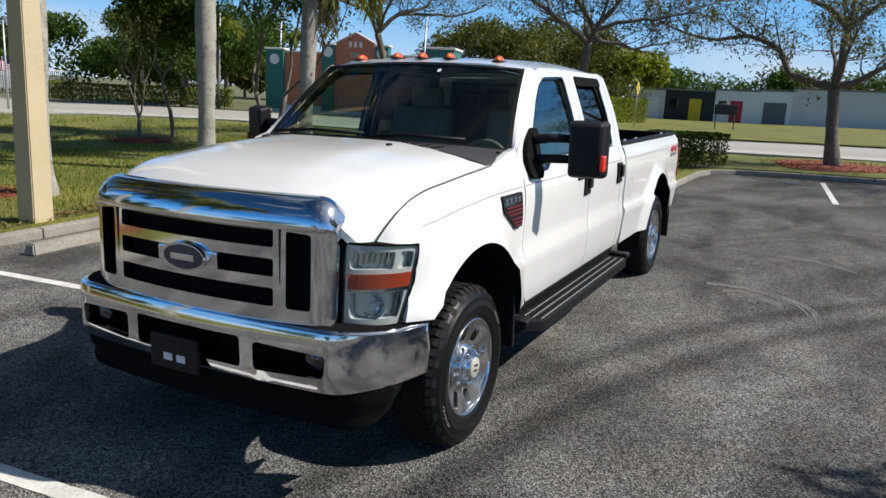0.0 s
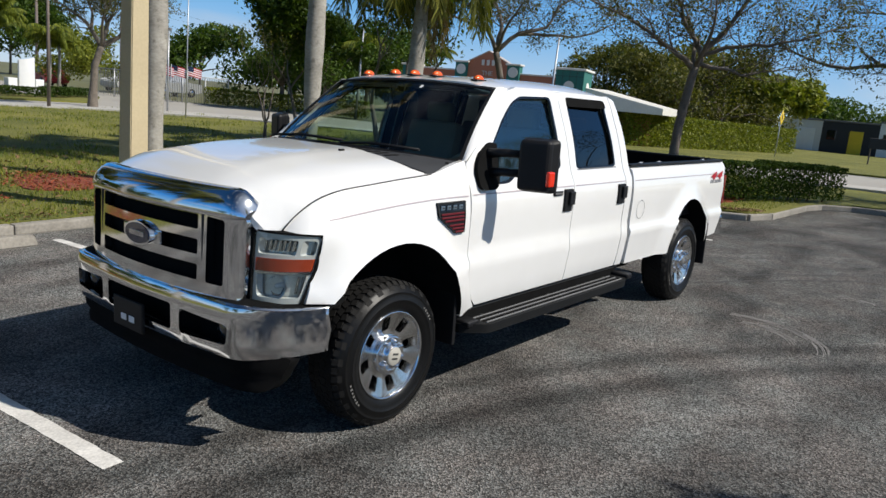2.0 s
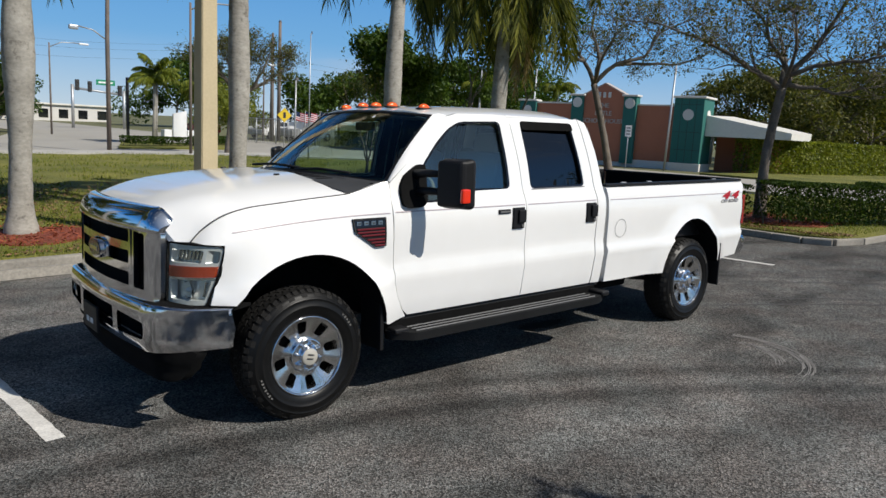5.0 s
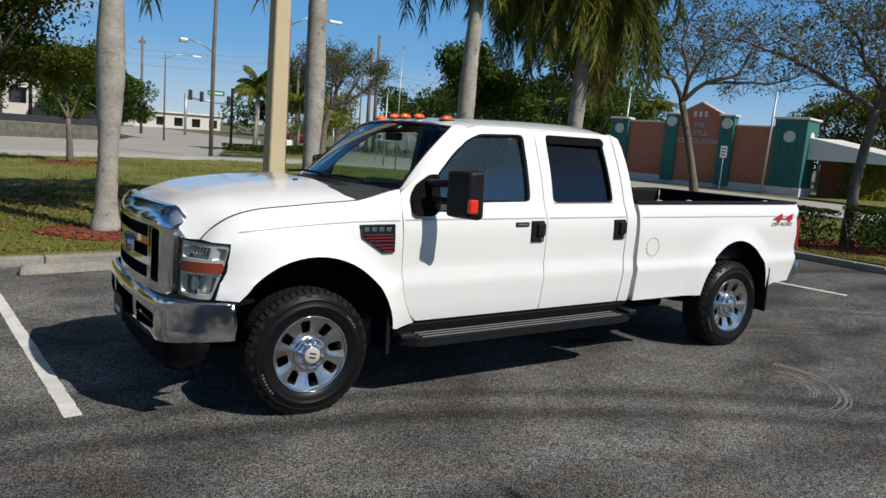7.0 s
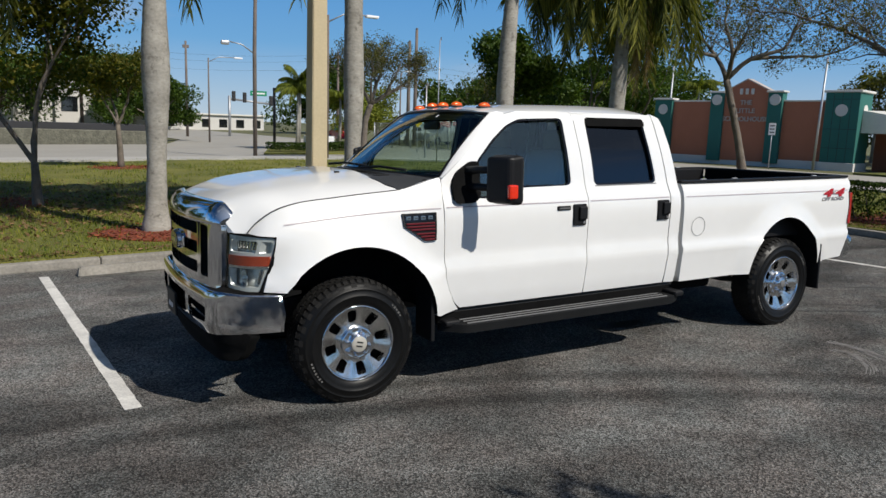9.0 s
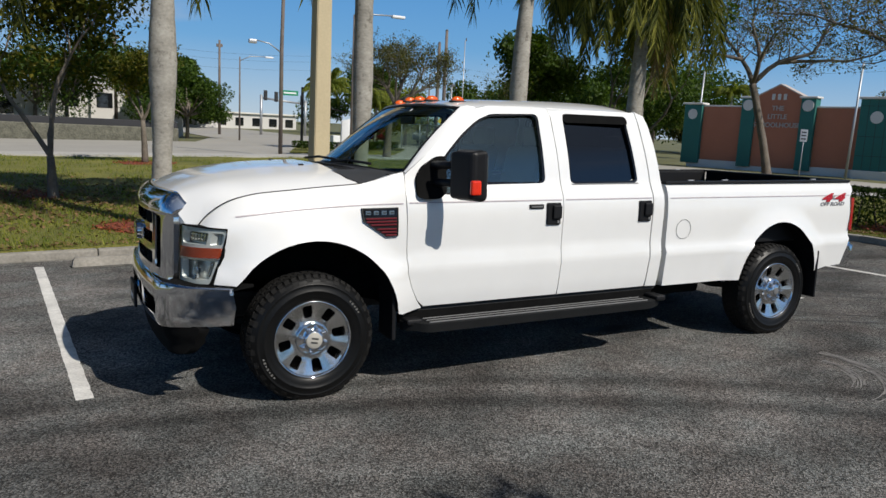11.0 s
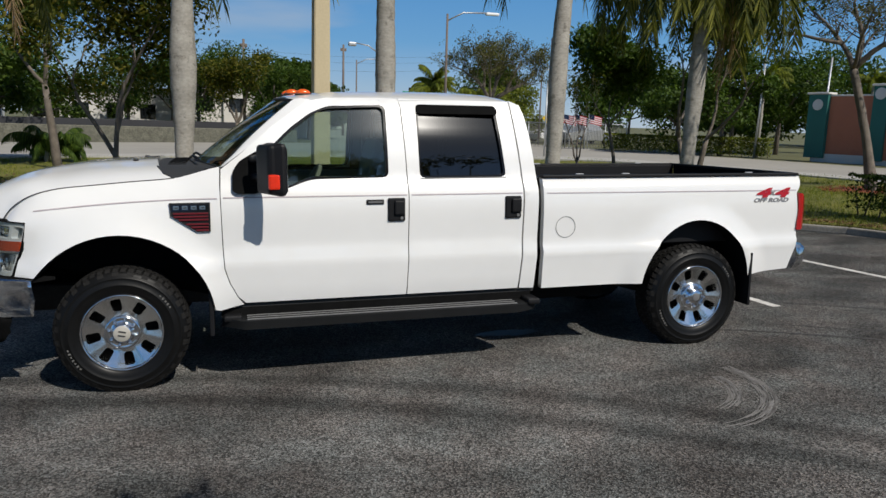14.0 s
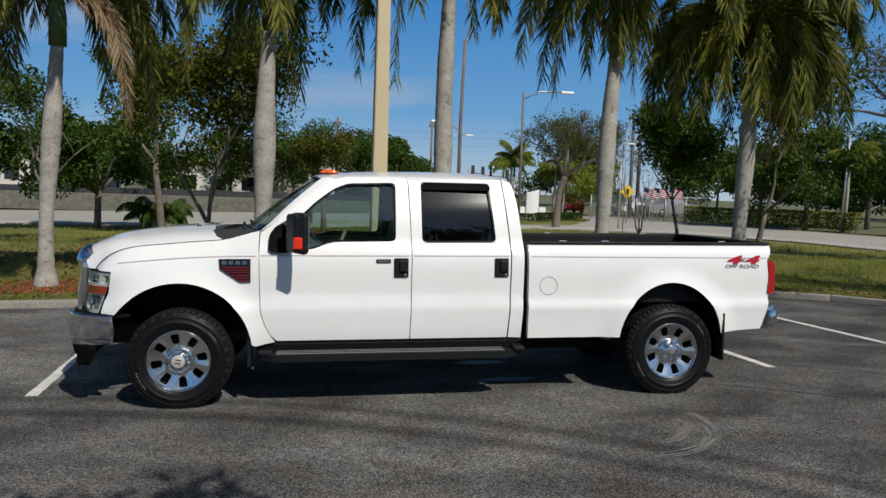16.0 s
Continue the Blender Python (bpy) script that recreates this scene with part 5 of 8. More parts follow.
# arched chrome brow above the grille
bm = bmesh.new()
rows = []
for k in range(57):
    y = 0.7195 * math.sin(math.pi / 2 * (k - 28) / 28) if abs(k - 28) > 20 else 0.7195 * math.sin(math.pi / 2 * 20 / 28) * (k - 28) / 20
    xb, fall = nose_x(y), 1.0 - 0.70 * (max(0, abs(y) - 0.60) / 0.1195) ** 3.0
    rows.append([bm.verts.new(p) for p in ((xb + 0.03, y, 1.202), (xb - 0.001, y, 1.203), (xb - 0.006, y, 1.209), (xb - 0.005, y, 1.208 + 0.022 * fall), (xb + 0.004, y, 1.208 + 0.055 * fall), (xb + 0.020, y, 1.208 + 0.085 * fall), (xb + 0.043, y, 1.208 + 0.110 * fall), (xb + 0.073, y, 1.208 + 0.128 * fall), (xb + 0.105, y, 1.208 + 0.136 * fall), (xb + 0.117, y, 1.190 + 0.136 * fall))])
for r0, r1 in zip(rows, rows[1:]):
    for k in range(9):
        bm.faces.new((r0[k], r0[k + 1], r1[k + 1], r1[k])).smooth = True
for r in (rows[0], rows[-1]):
    bm.faces.new(r)
part("grille_brow", bm, M_CHROME, gr, "curved chrome brow")
part("grille_mesh", panel_bm([(-0.70, 0.83), (0.70, 0.83), (0.70, 1.22), (-0.70, 1.22)], lambda y, z: grille_at(y, z, 0.055), step=0.1), M_LINER, gr, "black grille backing")
for s in (-1, 1):
    part("grille_seam", box_bm(nose_x(0.49) + 0.003, s * 0.492, 1.03, 0.012, 0.006, 0.40), M_GAP, gr)
# oval badge
bm = bmesh.new()
bmesh.ops.create_cone(bm, cap_ends=True, segments=48, radius1=1, radius2=0.93, depth=1)
badge_m = Matrix.Translation((-0.912, 0, 1.037)) @ Matrix.Rotation(radians(-90), 4, "Y")
bmesh.ops.transform(bm, matrix=badge_m @ Matrix.Diagonal((0.068, 0.135, 0.03, 1)), verts=list(bm.verts))
bd = part("oval_badge", bm, M_CHROME, gr, "blue oval badge with chrome ring")
bm = bmesh.new()
bmesh.ops.create_cone(bm, cap_ends=True, segments=48, radius1=1, radius2=0.97, depth=1)
bmesh.ops.transform(bm, matrix=badge_m @ Matrix.Translation((0, 0, 0.008)) @ Matrix.Diagonal((0.056, 0.119, 0.022, 1)), verts=list(bm.verts))
part("badge_field", bm, M_BLUE, bd)
part("badge_mark", box_bm(-0.9325, 0, 1.037, 0.004, 0.14, 0.028, 0.008, 2), M_CHROME, bd)
part("badge_bracket", box_bm(-0.890, 0, 1.037, 0.03, 0.36, 0.075, 0.01, 2), M_CHROME, gr)

# front bumper
def bump_x(y):
    a = abs(y)
    return -0.938 + 0.08 * a * a + 3.6 * max(0.0, a - 0.72) ** 2.0 + 12 * max(0, a - 0.92) ** 2


def bump_at(y, z, d=0.0):
    """The chrome face: nearly upright, rounded at its upper and lower edges."""
    t = (z - 0.665) / 0.14
    return Vector((bump_x(y) + d + 0.020 * abs(t) ** 7 + 0.012 * (0.80 - z), y, z))


fog = [rounded([(s * 0.385, 0.585), (s * 0.735, 0.60), (s * 0.745, 0.70), (s * 0.385, 0.715)], 0.025, 3) for s in (-1, 1)]
mid = rounded([(-0.315, 0.585), (0.315, 0.585), (0.315, 0.725), (-0.315, 0.725)], 0.02, 3)
bloop = [(-1.0, 0.55), (-0.8, 0.53), (0, 0.535), (0.8, 0.53), (1.0, 0.55), (1.005, 0.66), (1.0, 0.775), (0.8, 0.792), (0, 0.80), (-0.8, 0.792), (-1.0, 0.775), (-1.005, 0.66)]
fb = part("front_bumper", panel_bm(bloop, bump_at, [*fog, mid], 0.04, lambda y, z: (0.02, 0, 0)), M_CHROME, truck, "chrome front bumper with openings")
bm = bmesh.new()
rows = []
for k in range(41):
    y = -1.0 + 2.0 * k / 40
    x = bump_x(y)
    top = 0.792 - 0.017 * max(0.0, (abs(y) - 0.8) / 0.2)
    rows.append([bm.verts.new(p) for p in ((x + 0.024, y, top - 0.004), (x + 0.031, y, top + 0.006), (x + 0.044, y * 0.997, top + 0.008))])
for r0, r1 in zip(rows, rows[1:]):
    for k in range(2):
        bm.faces.new((r0[k], r1[k], r1[k + 1], r0[k + 1])).smooth = True
part("bumper_ledge", bm, M_CHROME, fb, "rolled chrome top of the bumper")
# a black sheet stands in for the shade between bumper and grille
part("bumper_gap", panel_bm([(-0.995, 0.0), (0.995, 0.0), (0.995, 1.0), (-0.995, 1.0)], lambda y, v: Vector((bump_x(y) + 0.040 + 0.14 * v, y * (1 - 0.03 * v), 0.799 - 0.017 * max(0.0, (abs(y) - 0.8) / 0.2) + 0.012 * v)), step=0.08, depth=lambda y, v: (0, 0, -0.02)), M_LINER, fb, "black sheet standing for the shaded gap above the bumper")
part("bumper_backing", panel_bm([(-0.90, 0.545), (0.90, 0.545), (0.90, 0.77), (-0.90, 0.77)], lambda y, z: bump_at(y, z, 0.11), step=0.1), M_LINER, fb)
for s in (-1, 1):
    part("fog_lamp", lathe_bm([(0.055, 0.03), (0.055, -0.01), (0.045, -0.018), (0.001, -0.022)], 24, axis="x", centre=(bump_x(0.655) + 0.07, s * 0.655, 0.645)), M_CARGLASS, fb, "round fog lamp")
pl = part("plate_bracket", box_bm(-0.952, 0.05, 0.585, 0.02, 0.30, 0.165, 0.012, 2), M_BLACK, fb, "black empty plate bracket")
for y in (0.005, 0.085):
    part("bracket_slot", box_bm(-0.9635, y, 0.565, 0.004, 0.055, 0.035, 0.004, 1), M_SIGNWHITE, pl)
part("air_dam", panel_bm(rounded([(-0.88, 0.355), (0.88, 0.355), (0.965, 0.55), (-0.965, 0.55)], 0.05), lambda y, z: Vector((bump_x(y * 0.98) + 0.040 + 0.20 * max(0.0, 0.52 - z) + 0.02 * math.exp(-((z - 0.43) / 0.012) ** 2), y, z)), step=0.035, depth=lambda y, z: (0.06, 0, 0)), M_LINER, truck, "black air dam below the bumper")
part("bumper_filler", box_bm(-0.76, 0, 0.775, 0.20, 1.42, 0.05, 0.02, 2), M_LINER, truck)

# rear bumper
rbm = bmesh.new()
rows = []
for k in range(49):
    a = radians(-90 + 180 * k / 48)
    y = math.copysign(abs(math.sin(a)) ** 0.45, a)
    x = 5.33 + 0.17 * max(0.0, math.cos(a)) ** 0.45
    rows.append([rbm.verts.new(p) for p in ((5.28, y * 0.97, 0.80), (x - 0.02, y * 0.985, 0.80), (x, y, 0.775), (x, y, 0.66), (x - 0.03, y * 0.98, 0.595), (5.28, y * 0.96, 0.595))])
for r0, r1 in zip(rows, rows[1:]):
    for k in range(5):
        rbm.faces.new((r0[k], r1[k], r1[k + 1], r0[k + 1])).smooth = k in (2, 3)
rbm.faces.new(rows[0][::-1]), rbm.faces.new(rows[-1])
part("rear_bumper", rbm, M_CHROME, truck, "chrome rear step bumper")
part("tow_hitch", box_bm(5.36, 0, 0.52, 0.25, 0.10, 0.10, 0.015, 1), M_STEEL, truck)

# decal on the bed side
def text_bm(body, size, extrude=0.002, shear=0.0, bold=0.0):
    c = bpy.data.curves.new("tmp", "FONT")
    c.body, c.size, c.extrude, c.shear, c.align_x, c.offset = body, size, extrude, shear, "CENTER", bold
    c.resolution_u = 3
    ob = bpy.data.objects.new("tmp", c)
    me = ob.to_mesh()
    bm = bmesh.new()
    bm.from_mesh(me)
    ob.to_mesh_clear()
    bpy.data.objects.remove(ob)
    bpy.data.curves.remove(c)
    return bm


for s in (-1, 1):
    face = Matrix.Translation((5.04, s * 0.9915, 1.212)) @ Matrix.Rotation(radians(90), 4, "X") @ Matrix.Rotation(radians(180 if s > 0 else 0), 4, "Y")
    for body, size, dx, dz, m, b in (("4", 0.098, -0.085, 0.0, M_REDPAINT, 0.006), ("x", 0.07, 0.005, 0.016, M_GREYDECAL, 0.001), ("4", 0.098, 0.095, 0.0, M_REDPAINT, 0.006), ("OFF ROAD", 0.047, 0.0, -0.043, M_GREYDECAL, 0.0018)):
        bm = text_bm(body, size, 0.0015, 0.25, b)
        wide = 2.36 if body == "4" else 1.48
        bmesh.ops.transform(bm, matrix=face @ Matrix.Translation((dx, dz, 0)) @ Matrix.Diagonal((wide, 1, 1, 1)), verts=list(bm.verts))
        part("decal", bm, m, truck, "off road decal lettering")

# underside
part("chassis_rail", box_bm(2.2, -0.45, 0.56, 6.0, 0.08, 0.18, 0.01, 1), M_STEEL, truck)
part("chassis_rail", box_bm(2.2, 0.45, 0.56, 6.0, 0.08, 0.18, 0.01, 1), M_STEEL, truck)
part("cab_floor", box_bm(1.85, 0, 0.60, 2.15, 1.72, 0.05), M_LINER, truck)
part("engine_block", box_bm(-0.05, 0, 0.85, 1.3, 0.75, 0.6, 0.05, 1), M_LINER, truck)
for x in (0.0, AX_R):
    part("axle", tube_bm([(x, -0.76, TYRE_R), (x, 0.76, TYRE_R)], 0.05, 10), M_STEEL, truck)
    part("differential", lathe_bm([(0.001, -0.16), (0.12, -0.1), (0.16, 0), (0.12, 0.1), (0.001, 0.16)], 16, centre=(x + 0.03, 0.1 if x > 1 else 0.25, TYRE_R)), M_STEEL, truck)
for s in (-1, 1):
    part("leaf_spring", tube_bm([(3.7, s * 0.5, 0.52), (4.1, s * 0.5, 0.40), (4.38, s * 0.5, 0.36), (4.7, s * 0.5, 0.40), (5.05, s * 0.5, 0.53)], 0.035, 6), M_STEEL, truck)
    part("shock", tube_bm([(4.15, s * 0.62, 0.40), (3.95, s * 0.60, 0.72)], 0.03, 8), M_STEEL, truck)
part("exhaust", tube_bm([(1.0, 0.3, 0.45), (3.6, 0.3, 0.46), (4.0, 0.62, 0.62), (4.7, 0.66, 0.62), (5.1, 0.86, 0.5)], 0.045, 10), M_STEEL, truck)
part("fuel_tank", box_bm(3.2, -0.55, 0.50, 1.0, 0.35, 0.22, 0.05, 2), M_LINER, truck)

# cab interior
dash = part("dashboard", panel_bm([(-0.78, 0.0), (0.78, 0.0), (0.78, 1.0), (-0.78, 1.0)], lambda y, v: Vector((0.72 + 0.45 * math.sin(v * 1.5), y, 1.44 - 0.02 * v - 0.38 * max(0, v - 0.55) ** 1.2)), step=0.1, depth=lambda y, v: (0, 0, -0.3 * (v < 0.01))), M_DASH, truck, "grey-beige dashboard")
swm = Matrix.Translation((1.32, -0.40, 1.29)) @ Matrix.Rotation(radians(-62), 4, "Y")
ring = [(0.19 * math.cos(2 * math.pi * k / 32), 0.19 * math.sin(2 * math.pi * k / 32), 0) for k in range(33)]
bm = tube_bm(ring, 0.017, 8, cap=False)
for a in (0, 120, 240):
    box_bm(0.09 * math.cos(radians(a)), 0.09 * math.sin(radians(a)), 0, 0.18, 0.04, 0.02, bm=bm, rot=Matrix.Rotation(radians(a), 4, "Z"))
bmesh.ops.transform(bm, matrix=swm, verts=list(bm.verts))
part("steering_wheel", bm, M_SEAT, truck, "beige steering wheel")


def seat(x, y, w, parent):
    st = part("seat", box_bm(x, y, 1.0, 0.52, w, 0.16, 0.06, 3), M_SEAT, parent, "beige cloth seat")
    part("backrest", box_bm(x + 0.33, y, 1.33, 0.15, w, 0.66, 0.06, 3, rot=Matrix.Rotation(radians(14), 4, "Y")), M_SEAT, st)
    return st


for y in (-0.42, 0.42):
    st = seat(1.62, y, 0.52, truck)
    part("headrest", box_bm(2.07, y, 1.73, 0.10, 0.27, 0.17, 0.045, 3), M_SEAT, st)
st = seat(2.42, 0, 1.45, truck)
for y in (-0.45, 0.45):
    part("headrest", box_bm(2.84, y, 1.70, 0.08, 0.25, 0.12, 0.04, 2), M_SEAT, st)
part("headliner", panel_bm([(1.24, -0.66), (2.84, -0.66), (2.84, 0.66), (1.24, 0.66)], lambda x, y: Vector((x, y, 1.945)), step=0.3), M_SEAT, truck)
for s in (-1, 1):
    part("door_card", box_bm(1.85, s * 0.87, 1.05, 2.1, 0.03, 0.62, 0.01, 1), M_SEAT, truck)
part("rear_view_mirror", box_bm(1.12, 0.0, 1.84, 0.03, 0.24, 0.065, 0.012, 2), M_BLACK, truck)
part("firewall", box_bm(0.74, 0, 1.0, 0.03, 1.6, 0.75), M_LINER, truck)

# ---- lamp pole, palms, trees ----
def on_ground(x, y, lift=0.13, turn=0.0, scale=1.0):
    return pose(x, y, g(x, y) + lift, 0, 0, turn) @ Matrix.Diagonal((scale, scale, scale, 1))


pole = holder("lamp_pole", "tall square cream concrete lamp pole on the grass", "lamp pole", on_ground(2.15, 5.66, 0.10, 5))
bm = bmesh.new()
bmesh.ops.create_cone(bm, cap_ends=True, segments=4, radius1=0.19, radius2=0.125, depth=9.0)
bmesh.ops.transform(bm, matrix=Matrix.Translation((0, 0, 4.45)) @ Matrix.Rotation(radians(45), 4, "Z"), verts=list(bm.verts))
bmesh.ops.bevel(bm, geom=[e for e in bm.edges if abs(e.verts[0].co.z - e.verts[1].co.z) > 1], offset=0.012, segments=2, affect="EDGES")
part("shaft", bm, M_POLE, pole)
part("lamp_head", box_bm(0.45, 0, 8.9, 0.7, 0.35, 0.16, 0.03, 2), M_POLE, pole)
part("conduit", tube_bm([(0.132, 0.0, 0.02), (0.128, 0, 1.6)], 0.012, 6), M_POLE, pole)


def frond_bm(bm, rng, base, az, lift, length, droop, leaf=0.42, dry=False):
    """A feather frond: an arching rib with drooping leaflets on both sides."""
    d = Vector((math.cos(az), math.sin(az), 0))
    side = Vector((-d.y, d.x, 0))
    n = 40
    p, ang = Vector(base), lift
    pts = [p.copy()]
    for k in range(n):
        t = k / n
        ang = max(radians(-92), ang - droop / n * (0.35 + 1.6 * t))
        p = p + (d * math.cos(ang) + Vector((0, 0, 1)) * math.sin(ang)) * (length / n)
        pts.append(p.copy())
    for a, b in zip(pts, pts[1:]):
        w = 0.02
        vs = [bm.verts.new(q) for q in (a - side * w, a + side * w, b + side * w * 0.9, b - side * w * 0.9)]
        bm.faces.new(vs)
    for k in range(4, n + 1):
        t = k / n
        size = leaf * (0.45 + 0.75 * math.sin(math.pi * min(1, t * 1.05)) ** 0.7) * rng.uniform(0.85, 1.1)
        along = (pts[k] - pts[k - 1]).normalized()
        for s in (-1, 1):
            for sub in (0, 0.5):
                if rng.random() < 0.06:
                    continue
                q = pts[k - 1].lerp(pts[k], sub)
                out = (side * s * rng.uniform(0.35, 0.9) + d * rng.uniform(-0.25, 0.25) + along * rng.uniform(0.3, 0.7) + Vector((0, 0, -1)) * rng.uniform(0.5, 1.2)).normalized()
                mid = q + out * size * 0.5
                tip = q + (out + Vector((0, 0, -0.55))).normalized() * size
                wv = along * rng.uniform(0.012, 0.022)
                a, b = bm.verts.new(q - wv), bm.verts.new(q + wv)
                c, e = bm.verts.new(mid + wv * 1.1), bm.verts.new(mid - wv * 1.1)
                f = bm.verts.new(tip)
                bm.faces.new((a, b, c, e))
                bm.faces.new((e, c, f))


def hanging_frond(bm, rng, base, az, reach, tip, phi, rise=0.9, leaf=0.58, wide=1.1):
    """A frond that arches out and hangs: a curved rib, and leaflets set all round it like a feather."""
    d = Vector((math.cos(az), math.sin(az), 0))
    up = Vector((0, 0, 1))
    b = Vector(base)
    ctl = (b, b + d * reach * 0.45 + up * rise, b + d * reach * 1.0 + up * rise * 0.7, Vector((b.x, b.y, 0)) + d * reach * 1.04 + up * tip)
    n = 56
    pts = []
    for k in range(n + 1):
        t = k / n
        pts.append((1 - t) ** 3 * ctl[0] + 3 * t * (1 - t) ** 2 * ctl[1] + 3 * t * t * (1 - t) * ctl[2] + t**3 * ctl[3])
    tube_bm(pts[::4], [0.028 - 0.023 * k / (n // 4) for k in range(n // 4 + 1)], 5, bm)
    for k in range(7, n + 1):
        t = k / n
        along = (pts[k] - pts[k - 1]).normalized()
        sa = along.cross(d.cross(up)).normalized() if abs(along.z) > 0.98 else along.cross(up).normalized()
        sb = along.cross(sa)
        size = leaf * (0.55 + 0.75 * math.sin(math.pi * min(1, 0.12 + 0.80 * t))) * rng.uniform(0.8, 1.12)
        for s in (-1, 1):
            for sub in (0.0, 0.33, 0.67):
                if rng.random() < 0.05:
                    continue
                q = pts[k - 1].lerp(pts[k], sub)
                f = phi + rng.gauss(0, 0.45)
                flat = (sa * math.cos(f) + sb * math.sin(f)) * s
                out = (along * rng.uniform(0.55, 0.95) + flat * rng.uniform(0.35, 0.75) - up * rng.uniform(0.1, 0.5)).normalized()
                mid = q + out * size * 0.5
                tp = mid + (out - up * rng.uniform(0.3, 0.8)).normalized() * size * 0.5
                wv = along.cross(out).cross(out).normalized() * rng.uniform(0.010, 0.017) * wide
                vs = [bm.verts.new(p) for p in (q - wv * 0.6, q + wv * 0.6, mid + wv, mid - wv, tp)]
                bm.faces.new((vs[0], vs[1], vs[2], vs[3]))
                bm.faces.new((vs[3], vs[2], vs[4]))


def royal_palm(seed, trunk_top, lean=(0, 0), bulge=0.0, hung=(), dry=(), spread=16, girth=0.178):
    """A royal palm: pale ringed trunk, green crownshaft, fronds that arch out and hang like feathers."""
    rng = random.Random(seed)
    th = holder("royal_palm", "royal palm with smooth pale grey trunk and drooping fronds in grass", "palm tree", group="row of palms")
    n = 44
    pts, rad = [], []
    for k in range(n + 1):
        t = k / n
        z = -0.2 + (trunk_top + 0.2) * t
        pts.append((lean[0] * t * t + 0.012 * math.sin(z * 1.7 + seed), lean[1] * t * t, z))
        r = girth + 0.075 * math.exp(-(z / 0.28) ** 2) + (0.022 + bulge) * math.exp(-((z - 2.6) / 0.7) ** 2) - 0.016 * math.exp(-((z - 1.2) / 0.5) ** 2) - 0.03 * max(0, t - 0.75) / 0.25
        rad.append(r + 0.004 * math.sin(z * 23 + seed) + rng.uniform(-0.003, 0.003))
    part("trunk", tube_bm(pts, rad, 20), M_PALMTRUNK, th, "smooth pale grey ringed trunk")
    top = Vector((lean[0], lean[1], trunk_top))
    part("crownshaft", tube_bm([top, top + Vector((0, 0, 0.5)), top + Vector((0, 0, 1.1))], [0.145, 0.14, 0.075], 14), M_SHAFT, th, "green crownshaft")
    base = top + Vector((0, 0, 1.0))
    fronds = bmesh.new()
    for az, reach, tip in hung:
        hanging_frond(fronds, rng, base, radians(az + rng.uniform(-12, 12)), reach, tip, radians(90 + rng.uniform(-35, 35)), rng.uniform(0.5, 1.0))
    for k in range(spread):
        az = 2 * math.pi * k * 0.382 + rng.uniform(-0.3, 0.3)
        hanging_frond(fronds, rng, base, az, rng.uniform(2.0, 2.8), base.z + rng.uniform(-0.6, 0.6), rng.uniform(-0.4, 0.4), rng.uniform(1.3, 2.2), 0.55)
    part("fronds", fronds, M_FROND, th, "green drooping feather fronds")
    if dry:
        bm = bmesh.new()
        for az, reach, tip in dry:
            hanging_frond(bm, rng, top + Vector((0, 0, 0.8)), radians(az), reach, tip, radians(90), 0.2, 0.42, 0.8)
        part("dry_fronds", bm, M_DEADFROND, th, "brown dry hanging fronds")
    return th


